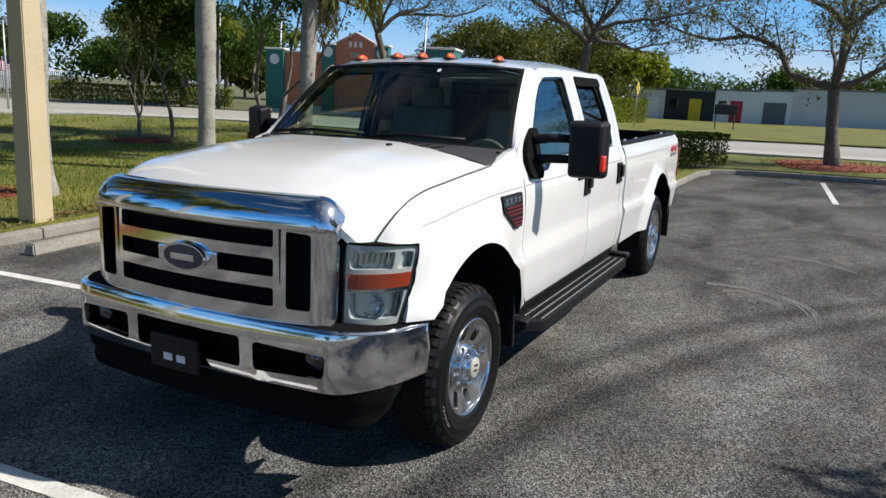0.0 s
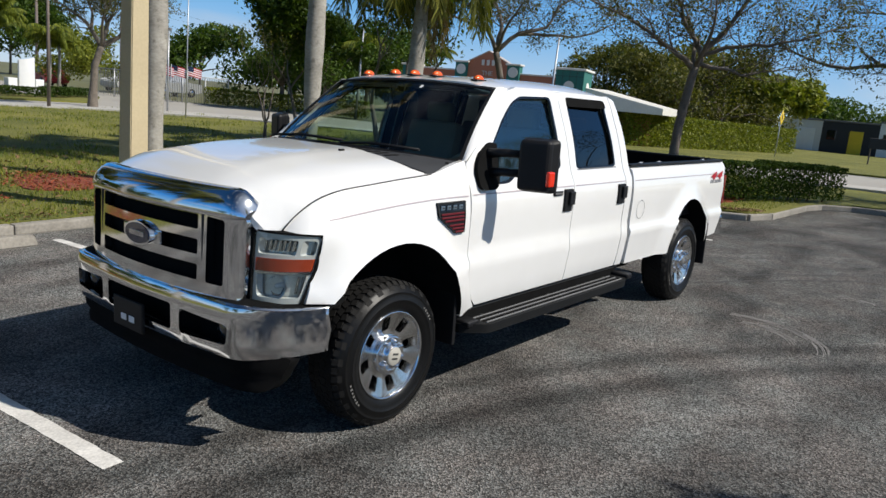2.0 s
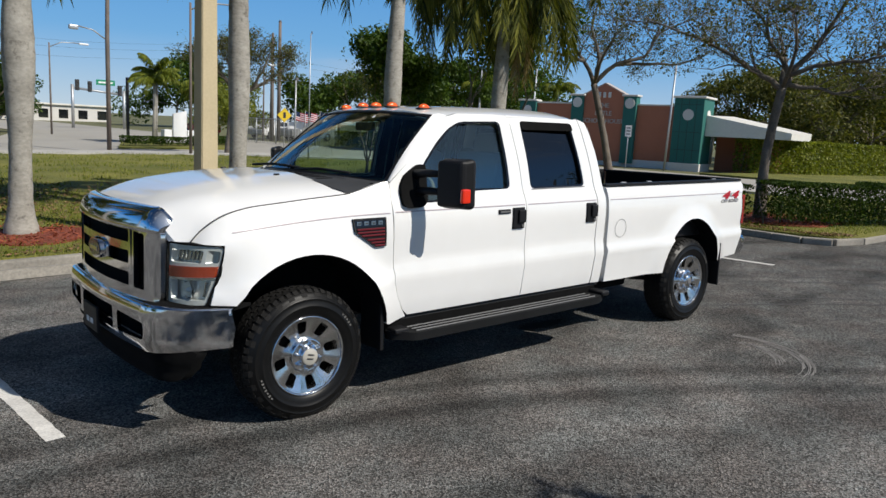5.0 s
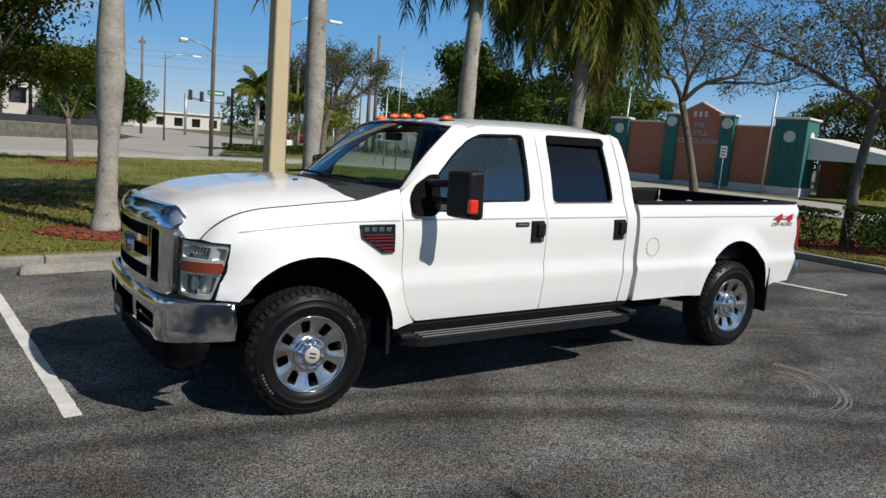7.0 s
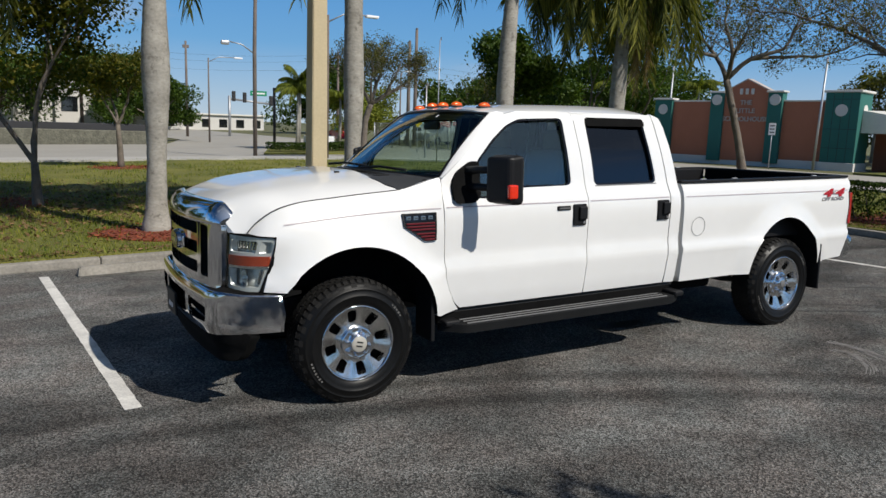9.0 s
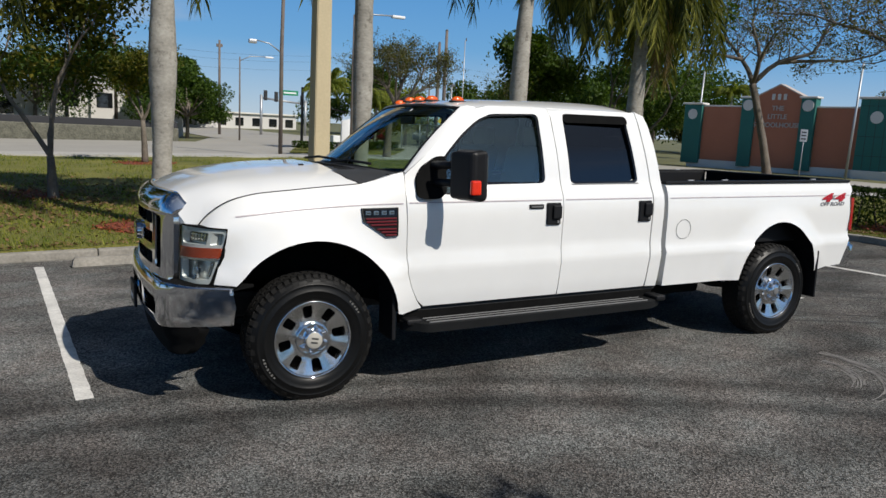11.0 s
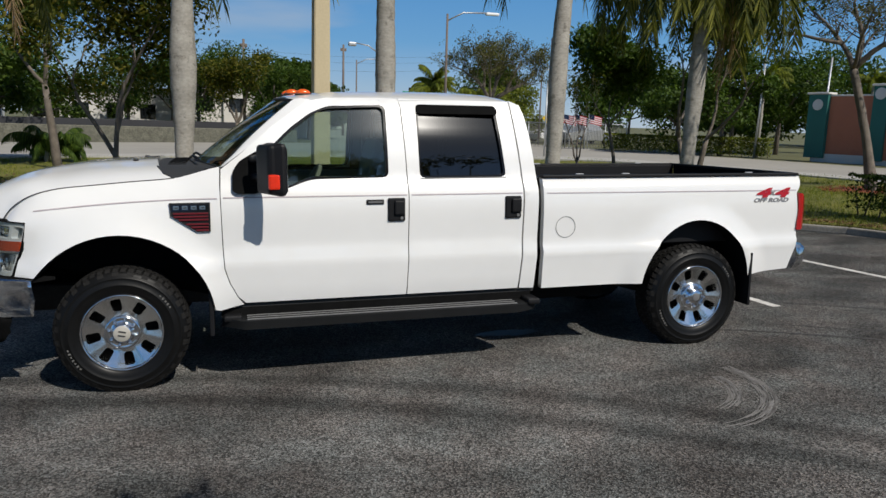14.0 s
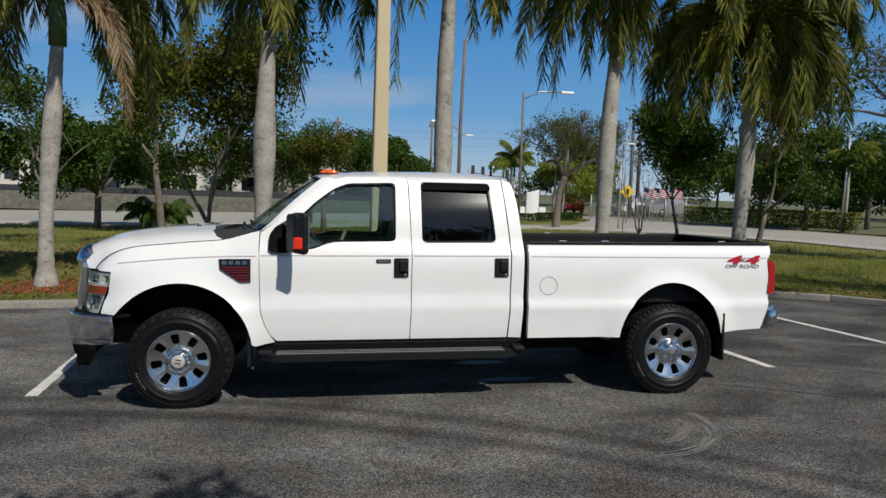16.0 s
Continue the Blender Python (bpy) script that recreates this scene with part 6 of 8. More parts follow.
# place, seed, trunk height, lean, bulge, hanging fronds (bearing, reach, tip height), dry fronds
PALMS = (
    (-3.56, 6.6, 3, 4.2, (0.20, 0.05), 0.0, ((20, 1.5, 3.0), (35, 1.75, 3.2), (175, 0.85, 3.6), (160, 1.3, 3.8), (-150, 1.0, 3.9), (60, 1.2, 3.6)), ((-8, 1.15, 2.95),)),
    (0.05, 7.3, 11, 4.75, (0.10, 0.0), 0.03, ((185, 1.45, 3.8), (190, 0.55, 4.45), (-120, 0.5, 4.5), (5, 0.42, 3.55), (25, 0.6, 3.7), (150, 0.8, 4.4), (-60, 0.45, 4.7)), ()),
    (3.56, 7.6, 23, 5.9, (0.05, 0.1), 0.0, ((182, 1.0, 3.95), (172, 1.7, 4.1), (200, 1.9, 4.5), (150, 1.35, 4.3), (0, 0.5, 5.0), (20, 1.1, 5.2), (-30, 0.9, 5.5)), ()),
    (7.15, 7.95, 37, 5.0, (0.18, 0.1), 0.0, ((178, 2.05, 4.6), (186, 1.35, 3.95), (170, 1.5, 4.2), (200, 0.85, 4.5), (-95, 0.35, 4.7), (-60, 0.4, 4.75), (-130, 0.45, 4.8), (2, 0.42, 4.2), (10, 0.72, 4.8), (60, 0.6, 4.5), (120, 0.7, 4.6)), ()),
    (10.6, 8.3, 41, 4.4, (0.12, 0.0), 0.0, ((180, 1.75, 3.85), (170, 1.44, 3.9), (195, 1.81, 4.25), (160, 0.94, 3.85), (185, 0.75, 3.9), (-160, 1.12, 4.15), (-135, 0.69, 3.85), (-110, 0.75, 3.6), (-90, 0.62, 3.75), (-75, 0.94, 3.65), (-60, 0.75, 3.75), (-45, 1.12, 3.45), (-30, 1.38, 3.35), (-15, 1.62, 3.25), (0, 2.06, 3.55), (5, 1.25, 3.05), (15, 2.19, 3.85), (25, 1.69, 3.35), (40, 1.38, 3.35), (60, 1.12, 3.45), (80, 1.00, 3.45), (110, 1.12, 3.55), (135, 1.25, 3.65), (150, 2.0, 3.7), (165, 2.3, 3.9), (178, 2.2, 3.6), (190, 2.1, 3.75), (205, 1.6, 3.6), (140, 1.7, 3.4), (120, 1.8, 3.5), (215, 2.0, 3.95), (100, 1.6, 3.3)), ((5, 0.5, 2.6), (-20, 0.62, 2.9))),
    (-6.9, 6.5, 57, 5.0, (0.0, 0.1), 0.0, ((0, 1.2, 3.9), (20, 1.6, 4.1), (-30, 1.0, 4.2), (180, 1.4, 4.0), (120, 1.2, 4.2), (-120, 1.2, 4.3)), ()),
)
for x, y, seed, top, lean, bulge, hung, dry in PALMS:
    p = royal_palm(seed, top, lean, bulge, hung, dry, girth=0.135 if seed == 3 else 0.165)
    p.matrix_basis = on_ground(x, y)


def mulch_ring(x, y, r, rz=0.145):
    """A low bed of red bark chips."""
    rng = random.Random(int(x * 100))
    loop = [(x + r * (1 + 0.14 * math.sin(3 * a + x) + 0.06 * math.sin(7 * a)) * math.cos(a), y + r * (1 + 0.14 * math.sin(3 * a + x)) * math.sin(a)) for a in [2 * math.pi * k / 40 for k in range(40)]]
    bed = part("mulch_bed", panel_bm(loop, lambda u, v: Vector((u, v, g(u, v) + rz + 0.03 * max(0, 1 - math.hypot(u - x, v - y) / r))), step=0.25, depth=lambda u, v: (0, 0, -0.08)), M_MULCH)
    tagged(bed, "bed of red bark mulch on the grass", "mulch bed", "mulch beds", "stuff")
    bm = bmesh.new()
    for _ in range(int(500 * r)):
        a, d = rng.uniform(0, 6.28), r * math.sqrt(rng.random()) * 1.22
        px, py = x + d * math.cos(a), y + d * math.sin(a)
        m = Matrix.Translation((px, py, g(px, py) + rz + 0.025)) @ Euler((rng.uniform(-0.6, 0.6), rng.uniform(-0.6, 0.6), rng.uniform(0, 6.28))).to_matrix().to_4x4()
        vs = [bm.verts.new(m @ Vector(q)) for q in ((-0.035, -0.01, 0), (0.035, -0.008, 0), (0.03, 0.01, 0.006), (-0.03, 0.01, 0.004))]
        bm.faces.new(vs)
    part("chips", bm, M_CHIP, bed)


def leaves_bm(bm, rng, centre, radius, count, size, flat=0.8):
    for _ in range(count):
        d = Vector((rng.gauss(0, 1), rng.gauss(0, 1), rng.gauss(0, 1))).normalized() * radius * rng.random() ** 0.45
        d.z *= flat
        c = Vector(centre) + d
        m = Euler((rng.uniform(-1.1, 1.1), rng.uniform(-1.1, 1.1), rng.uniform(0, 6.28))).to_matrix()
        s = size * rng.uniform(0.6, 1.25)
        a = [bm.verts.new(c + m @ Vector(q)) for q in ((-s, 0, 0), (0, -0.45 * s, 0.08 * s), (s, 0, 0), (0, 0.45 * s, 0.08 * s))]
        bm.faces.new(a)


def tree(name, label, x, y, seed, height, trunk, fork, spread, levels, leaf, count, size, cr, lean=(0, 0), stems=1, up=0.35, lift=0.13, skirt=0.0, fill=0.93):
    """A tree: tapered trunk, forking limbs, and clumps of small leaves on the twigs; skirt: how far sprays hang below them."""
    rng = random.Random(seed)
    th = holder(name, label, "tree", on_ground(x, y, lift - 0.02))
    wood, tips = bmesh.new(), []

    def limb(p, d, length, r, level):
        pts, rad = [p.copy()], [r]
        n = 4
        for k in range(n):
            w = 0.26 if level else 0.08
            d = (d + Vector((rng.uniform(-w, w), rng.uniform(-w, w), rng.uniform(-0.08, 0.16)))).normalized()
            p = p + d * length / n
            pts.append(p.copy())
            rad.append(r * (1 - 0.42 * (k + 1) / n))
        tube_bm(pts, rad, 8 if level < 2 else 5, wood, cap=level == 0)
        if level >= 2:
            tips.extend(pts[2:])
        if level >= levels:
            return
        kids = rng.choice((2, 3)) if level else max(2, 3 if stems == 1 else 2)
        for k in range(kids):
            az = 2 * math.pi * (k + rng.random() * 0.6) / kids + rng.random()
            out = Vector((math.cos(az), math.sin(az), up + rng.uniform(-0.15, 0.35)))
            nd = (d * 0.55 + out.normalized() * spread).normalized()
            limb(p, nd, length * rng.uniform(0.62, 0.85) if level else (height - fork) * rng.uniform(0.36, 0.46), rad[-1] * rng.uniform(0.66, 0.84), level + 1)

    for s in range(stems):
        a = 2 * math.pi * s / max(1, stems) + seed
        d = Vector((lean[0], lean[1], 1)) + (Vector((math.cos(a), math.sin(a), 0)) * 0.32 if stems > 1 else Vector((0, 0, 0)))
        limb(Vector((0.06 * math.cos(a) * (stems > 1), 0.06 * math.sin(a) * (stems > 1), -0.15)), d.normalized(), fork, trunk * (0.75 if stems > 1 else 1), 0)
    part("trunk", wood, M_BARK, th, "rough grey-brown trunk and limbs")
    bm = bmesh.new()
    per = max(1, int(count / max(1, len(tips))))
    for t in tips:
        if rng.random() < fill:
            sink = skirt * rng.random() if skirt and rng.random() < 0.5 else 0.0
            leaves_bm(bm, rng, t - Vector((0, 0, sink)), cr * rng.uniform(0.6, 1.2), per, size)
    part("crown", bm, leaf, th)
    return th


def oak(label, x, y, seed, side, girth, shift, trunk, limbs, count, size=0.05, cr=0.30, bare=0.0):
    """An open oak: a leaning trunk, long crooked limbs, thin twigs and small sparse leaf clumps.
    trunk: (across, height) points; limbs: (across, depth, height) points; side: bearing of the across axis; shift: how far the fork is moved; bare: height below which no leaves grow."""
    rng = random.Random(seed)
    th = holder("oak_tree", label, "tree", on_ground(x, y, 0.11))
    ax = Vector((math.cos(radians(side)), math.sin(radians(side)), 0))
    dp = Vector((-ax.y, ax.x, 0))
    wood, tips = bmesh.new(), []

    def at(u, w, h):
        k = min(1.0, max(0.0, h / trunk[-1][1]))
        return ax * (u + shift[0] * k) + dp * w + Vector((0, 0, h + shift[1] * k))

    def curve(pts, per, shake):
        out = []
        n = len(pts)
        for i in range(n - 1):
            p0, p1, p2, p3 = pts[max(0, i - 1)], pts[i], pts[i + 1], pts[min(n - 1, i + 2)]
            for k in range(per):
                t = k / per
                q = 0.5 * (2 * p1 + (p2 - p0) * t + (2 * p0 - 5 * p1 + 4 * p2 - p3) * t * t + (3 * p1 - p0 - 3 * p2 + p3) * t**3)
                out.append(q + Vector((rng.uniform(-1, 1), rng.uniform(-1, 1), rng.uniform(-1, 1))) * (shake if i + k else 0))
        return out + [pts[-1]]

    def twig(p, d, length, r, level):
        pts, rad = [p.copy()], [r]
        for k in range(3):
            d = (d + Vector((rng.uniform(-0.45, 0.45), rng.uniform(-0.45, 0.45), rng.uniform(-0.25, 0.35)))).normalized()
            p = p + d * length / 3
            pts.append(p.copy())
            rad.append(max(0.004, r * (1 - 0.25 * (k + 1))))
        tube_bm(pts, rad, 5 if level == 0 else 4, wood, cap=False)
        if level > 0:
            tips.extend(pts[2:])
        if level < 2:
            for q in pts[1:]:
                for _ in range(rng.choice((1, 2)) if level == 0 else 1):
                    nd = (d * 0.5 + Vector((rng.uniform(-1, 1), rng.uniform(-1, 1), rng.uniform(-0.3, 0.7)))).normalized()
                    twig(q, nd, length * rng.uniform(0.45, 0.7), rad[-1] * 1.1, level + 1)

    tp = curve([at(u, 0, h) for u, h in trunk], 4, 0.012)
    tube_bm(tp, [girth * (1.25 - 0.45 * min(1, 3 * k / len(tp)) - 0.12 * k / len(tp)) for k in range(len(tp))], 12, wood)
    for n, pts in enumerate(limbs):
        cp = curve([at(*q) for q in pts], 3, 0.03)
        r0 = girth * (0.55 if n < 3 else 0.42)
        tube_bm(cp, [r0 * (1 - 0.8 * k / (len(cp) - 1)) for k in range(len(cp))], 8, wood)
        for k in range(3, len(cp)):
            d = (cp[k] - cp[k - 1]).normalized()
            for _ in range(2 if k < len(cp) - 1 else 3):
                if cp[k].z < bare - 0.5:
                    continue
                nd = (d * 0.7 + Vector((rng.uniform(-1, 1), rng.uniform(-1, 1), rng.uniform(-0.25, 0.75)))).normalized()
                twig(cp[k], nd, rng.uniform(0.6, 1.15), max(0.012, r0 * 0.35 * (1 - 0.6 * k / len(cp))), 0)
    part("trunk", wood, M_BARK, th, "rough grey-brown trunk and crooked limbs")
    bm = bmesh.new()
    per = max(1, int(count / len(tips)))
    for t in tips:
        if rng.random() < 0.8 and t.z > bare:
            leaves_bm(bm, rng, t, cr * rng.uniform(0.5, 1.2), per, size)
    part("crown", bm, M_LEAF_OLIVE, th, "sparse olive leaves")
    return th


OAK = "oak with crooked grey limbs and sparse olive leaves"
oak(OAK + " beyond the kerb", 17.75, 10.05, 4, -51, 0.15, (-0.40, -0.30), [(0, -0.1), (-0.1, 1.2), (-0.25, 2.4), (-0.42, 3.6)],
    [[(-0.42, 0, 3.6), (-0.75, 0.1, 4.3), (-1.3, 0.2, 4.9), (-2.2, 0.2, 5.9)],
     [(-0.42, 0, 3.6), (0.2, -0.1, 4.2), (1.1, -0.1, 4.5), (1.5, 0, 5.2), (2.4, 0.1, 5.7)],
     [(-0.42, 0, 3.6), (-0.3, 0.2, 4.4), (-0.6, 0.3, 5.4), (-0.4, 0.4, 6.3)],
     [(0.2, -0.1, 4.2), (1.2, 0.3, 4.3), (2.4, 0.4, 4.4), (3.4, 0.5, 4.9)],
     [(-0.75, 0.1, 4.3), (-1.7, -0.3, 4.5), (-2.8, -0.4, 4.6)],
     [(-0.42, 0, 3.6), (-0.3, 1.0, 4.4), (0, 2.1, 5.0)],
     [(-0.42, 0, 3.6), (-0.2, -1.0, 4.4), (0.2, -2.1, 5.0)]], 13000)
oak(OAK + " in red mulch", 13.25, 2.75, 9, -65, 0.13, (-0.18, 0.55), [(0, -0.1), (0.05, 0.8), (0.18, 1.6), (0.33, 2.25)],
    [[(0.33, 0, 2.25), (0.42, 0.1, 2.55), (0.05, 0.2, 3.15), (-0.25, 0.3, 3.7), (-0.9, 0.4, 4.4)],
     [(0.42, 0.1, 2.55), (0.85, 0.1, 3.05), (1.35, -0.1, 4.0), (1.6, -0.1, 4.7)],
     [(0.33, 0, 2.25), (-0.05, -0.2, 2.45), (-0.55, -0.4, 2.75), (-1.4, -0.6, 3.2), (-2.4, -0.7, 3.5)],
     [(0.35, 0, 2.35), (0.95, 0.1, 2.25), (1.5, 0.2, 2.2), (2.2, 0.3, 2.4)],
     [(0.4, 0, 2.5), (1.2, -0.1, 2.75), (2.0, -0.2, 2.85), (3.0, -0.3, 3.2)],
     [(0.33, 0, 2.25), (0.3, 0.9, 2.9), (0.1, 1.9, 3.6), (0, 2.6, 4.0)],
     [(0.33, 0, 2.25), (0.5, -0.8, 2.9), (0.4, -1.7, 3.5)]], 13000, 0.042, 0.25)
oak(OAK + " in red mulch", 18.4, -2.6, 16, -90, 0.20, (-0.50, -0.35), [(0, -0.1), (0.05, 0.9), (0.15, 1.7), (0.25, 2.35)],
    [[(0.25, 0, 2.35), (-0.8, 0.1, 2.65), (-1.15, 0.2, 3.25), (-1.95, 0.1, 3.6), (-3.1, -0.1, 3.5), (-4.2, -0.2, 3.9)],
     [(0.25, 0, 2.35), (0.85, -0.1, 2.6), (1.6, 0.2, 3.1), (3.2, 0.3, 3.6)],
     [(0.25, 0, 2.35), (0.33, 0.1, 3.4), (0.4, 0.1, 4.2), (0.5, 0.3, 5.4)],
     [(0.36, 0.1, 3.8), (-0.2, -0.2, 4.3), (-1.0, -0.3, 4.6), (-2.4, -0.4, 4.8)],
     [(0.25, 0, 2.35), (0.2, 1.0, 3.0), (0, 2.2, 3.6), (0, 3.2, 4.0)],
     [(0.25, 0, 2.35), (0.4, -0.9, 3.0), (0.6, -2.0, 3.7)],
     [(0.36, 0.1, 3.8), (1.0, 0.2, 4.4), (2.2, -0.2, 4.8)]], 15000)
tree("oak_tree", OAK + " beside the lot", 19.0, -9.5, 18, 6.2, 0.18, 2.0, 1.1, 5, M_LEAF_OLIVE, 5000, 0.06, 0.5)
for x, y, r in ((17.6, 10.2, 1.0), (13.4, 2.65, 1.2), (18.4, -2.6, 1.5), (0.05, 7.2, 0.9), (-3.5, 6.7, 1.0), (2.6, 8.4, 0.9), (10.7, 13.9, 0.7), (1.3, 23.4, 0.9), (-2.4, 12.4, 0.9)):
    mulch_ring(x, y, r)
tree("shade_tree", "dark leafy tree with several stems and russet leaves", -1.55, 11.9, 21, 5.9, 0.12, 1.05, 0.50, 4, M_LEAF_RED, 24000, 0.075, 0.72, stems=1, up=0.85, skirt=1.7, fill=0.72)
tree("shade_tree", "dense dark green broadleaf tree", 12.15, 14.2, 25, 4.5, 0.07, 1.8, 0.55, 4, M_LEAF_DARK, 14000, 0.085, 0.6, up=0.6)
tree("shade_tree", "dark green tree with a forked trunk", 12.6, 11.0, 27, 5.6, 0.13, 1.6, 0.7, 4, M_LEAF_DARK, 7000, 0.085, 0.6, stems=2, up=0.7)
tree("shade_tree", "slim young tree with thin green leaves", 1.3, 23.4, 29, 4.2, 0.13, 1.7, 0.42, 3, M_LEAF_RED, 8000, 0.065, 0.5, up=0.8)
tree("shade_tree", "dense dark green broadleaf tree by the lawn", -4.5, 21.0, 31, 6.6, 0.16, 2.9, 0.75, 4, M_LEAF_DARK, 13000, 0.085, 0.6, up=0.3)
tree("shade_tree", "thin tree with pale twisted limbs", -6.6, 15.5, 35, 5.4, 0.11, 1.7, 0.7, 4, M_LEAF_DARK, 4200, 0.065, 0.40, up=0.5, fill=0.7)
bare = tree("bare_shrub", "small bare grey shrub with upright twigs", 10.7, 13.9, 33, 2.9, 0.07, 0.75, 0.42, 5, M_LEAF_RED, 700, 0.04, 0.22, stems=1, up=0.9)

# ---- far side of the roads ----
def far_tree(x, y, seed, height, width, m=M_LEAF_DARK, trunk=0.16, size=0.13, count=8000, lift=0.0):
    """A rounded broadleaf tree seen far off: trunk, limbs and leaf clumps of uneven outline."""
    rng = random.Random(seed)
    th = holder("broadleaf_tree", "rounded green broadleaf tree across the road", "tree", on_ground(x, y, lift), "trees across the road")
    bm = tube_bm([(0, 0, -0.2), (0.05, 0, height * 0.25), (0.1, 0.05, height * 0.5)], [trunk, trunk * 0.8, trunk * 0.5], 8)
    clumps = []
    for k in range(11):
        a, rr = rng.uniform(0, 6.28), width * 0.5 * math.sqrt(rng.random())
        z = height * rng.uniform(0.42, 0.93) - rr * 0.25
        c = Vector((rr * math.cos(a), rr * math.sin(a), z))
        clumps.append((c, width * rng.uniform(0.16, 0.28)))
        tube_bm([(0.05, 0, height * 0.28), c * 0.6 + Vector((0, 0, height * 0.18)), c], [trunk * 0.5, trunk * 0.3, 0.02], 5, bm)
    part("trunk", bm, M_BARK, th)
    bm = bmesh.new()
    for c, r in clumps:
        leaves_bm(bm, rng, c, r, count // 11, size, 0.75)
    part("crown", bm, m, th)
    return th


for x, y, s, h, w, m in ((-20, 52, 1, 7.5, 7, M_LEAF_DARK), (-12, 53, 2, 6.0, 6, M_LEAF_DARK), (-6, 54, 3, 7.0, 6.5, M_LEAF_DARK), (-1.0, 53, 4, 7.6, 7, M_LEAF_DARK), (4.5, 54, 5, 6.4, 6, M_LEAF_DARK), (7.6, 57.0, 51, 6.0, 5.5, M_LEAF_DARK), (6.0, 61.0, 52, 7.0, 6.5, M_LEAF_DARK), (23, 49, 7, 4.6, 6, M_LEAF_LIME),
                        (30.6, 33.0, 8, 6.4, 6.0, M_LEAF_DARK), (28.4, 31.0, 10, 6.0, 5.2, M_LEAF_DARK), (27.2, 33.6, 53, 5.6, 4.8, M_LEAF_DARK), (48, 17.5, 12, 8, 9, M_LEAF_OLIVE), (46, 15, 13, 7, 7, M_LEAF_OLIVE), (46, 21, 14, 7.0, 7, M_LEAF_OLIVE), (54, 15.5, 36, 7.5, 8, M_LEAF_OLIVE), (60, 14.5, 37, 6.5, 8, M_LEAF_LIME), (70, 22, 38, 7, 9, M_LEAF_OLIVE), (96, -20, 39, 6.5, 13, M_LEAF_DARK), (62, 20, 16, 8, 10, M_LEAF_OLIVE), (70, 30, 17, 9, 11, M_LEAF_DARK),
                        (-30, 56, 18, 7, 8, M_LEAF_DARK), (-42, 58, 19, 8, 9, M_LEAF_DARK), (96, 14, 20, 6.2, 12, M_LEAF_DARK), (97, 3, 21, 5.6, 12, M_LEAF_DARK), (98, -9, 22, 6, 13, M_LEAF_DARK), (56, 48, 23, 5, 9, M_LEAF_OLIVE), (60, 55, 24, 9, 12, M_LEAF_DARK), (44, 68, 25, 8, 11, M_LEAF_DARK), (33, 88, 26, 9, 12, M_LEAF_DARK), (6, 98, 27, 9, 12, M_LEAF_DARK), (14, 104, 28, 8, 12, M_LEAF_DARK), (-8, 25.5, 29, 5.5, 4.5, M_LEAF_DARK), (-11.5, 22, 30, 6.2, 5, M_LEAF_DARK), (-3, 56, 31, 8, 8, M_LEAF_DARK), (34, 33, 32, 7, 7, M_LEAF_DARK), (52, 62, 34, 5.0, 10, M_LEAF_DARK), (-16, 60, 35, 8, 9, M_LEAF_DARK)):
    far_tree(x, y, s, h, w, m, size=0.13 if math.hypot(x, y) < 60 else 0.28)


oak("spreading oak with crooked grey limbs on the grass verge", 12.75, 28.2, 6, -23, 0.20, (0, 0), [(0, -0.1), (0.03, 0.9), (0.10, 1.8), (0.33, 2.6)],
    [[(0.33, 0, 2.6), (-0.05, 0.2, 3.3), (-0.6, 0.3, 3.8), (-1.3, 0.2, 4.2)],
     [(0.33, 0, 2.6), (1.0, -0.1, 3.05), (1.8, 0, 3.5), (2.3, 0.1, 4.0), (2.6, 0.1, 4.4)],
     [(0.33, 0, 2.6), (0.55, 0.2, 3.4), (0.8, 0.2, 4.1), (0.9, 0.1, 4.7)],
     [(-0.05, 0.2, 3.3), (0.0, 0.3, 4.0), (-0.2, 0.2, 4.6)],
     [(0.55, 0.2, 3.4), (0.5, 1.0, 4.0), (0.4, 1.5, 4.4)],
     [(1.0, -0.1, 3.05), (1.45, -0.4, 3.9), (1.7, -0.4, 4.5)],
     [(0.33, 0, 2.6), (0.3, -0.8, 3.6), (0.4, -1.3, 4.2)]], 17000, 0.055, 0.28, 3.5)


def far_palm(x, y, seed, height, frond=1.7, leaf=M_YOUNGFROND):
    rng = random.Random(seed)
    th = holder("small_palm", "slender feather palm in the planting strip", "palm tree", on_ground(x, y, 0.05), "small palms")
    part("trunk", tube_bm([(0, 0, -0.2), (0.08, 0, height * 0.5), (0.1, 0.05, height)], [0.12, 0.09, 0.07], 8), M_PALMTRUNK, th)
    bm = bmesh.new()
    for k in range(17):
        frond_bm(bm, rng, (0.1, 0.05, height), 2.4 * k + rng.uniform(-0.3, 0.3), radians(rng.uniform(10, 75)), frond * rng.uniform(0.85, 1.15), radians(rng.uniform(70, 120)), 0.42)
    part("fronds", bm, leaf, th)


for x, y, s, h in ((13.3, 39.8, 1, 3.6), (13.7, 40.6, 2, 4.1), (17.0, 42.0, 3, 3.4), (17.9, 42.8, 4, 2.8), (41, 33, 5, 4.8), (48, 24, 6, 5.2), (29.8, 29.6, 7, 4.2)):
    far_palm(x, y, s, h)
far_palm(-5.7, 25.0, 9, 0.7, 1.6, M_LEAF_DARK)
far_palm(-5.4, 25.3, 19, 0.6, 1.4, M_LEAF_DARK)

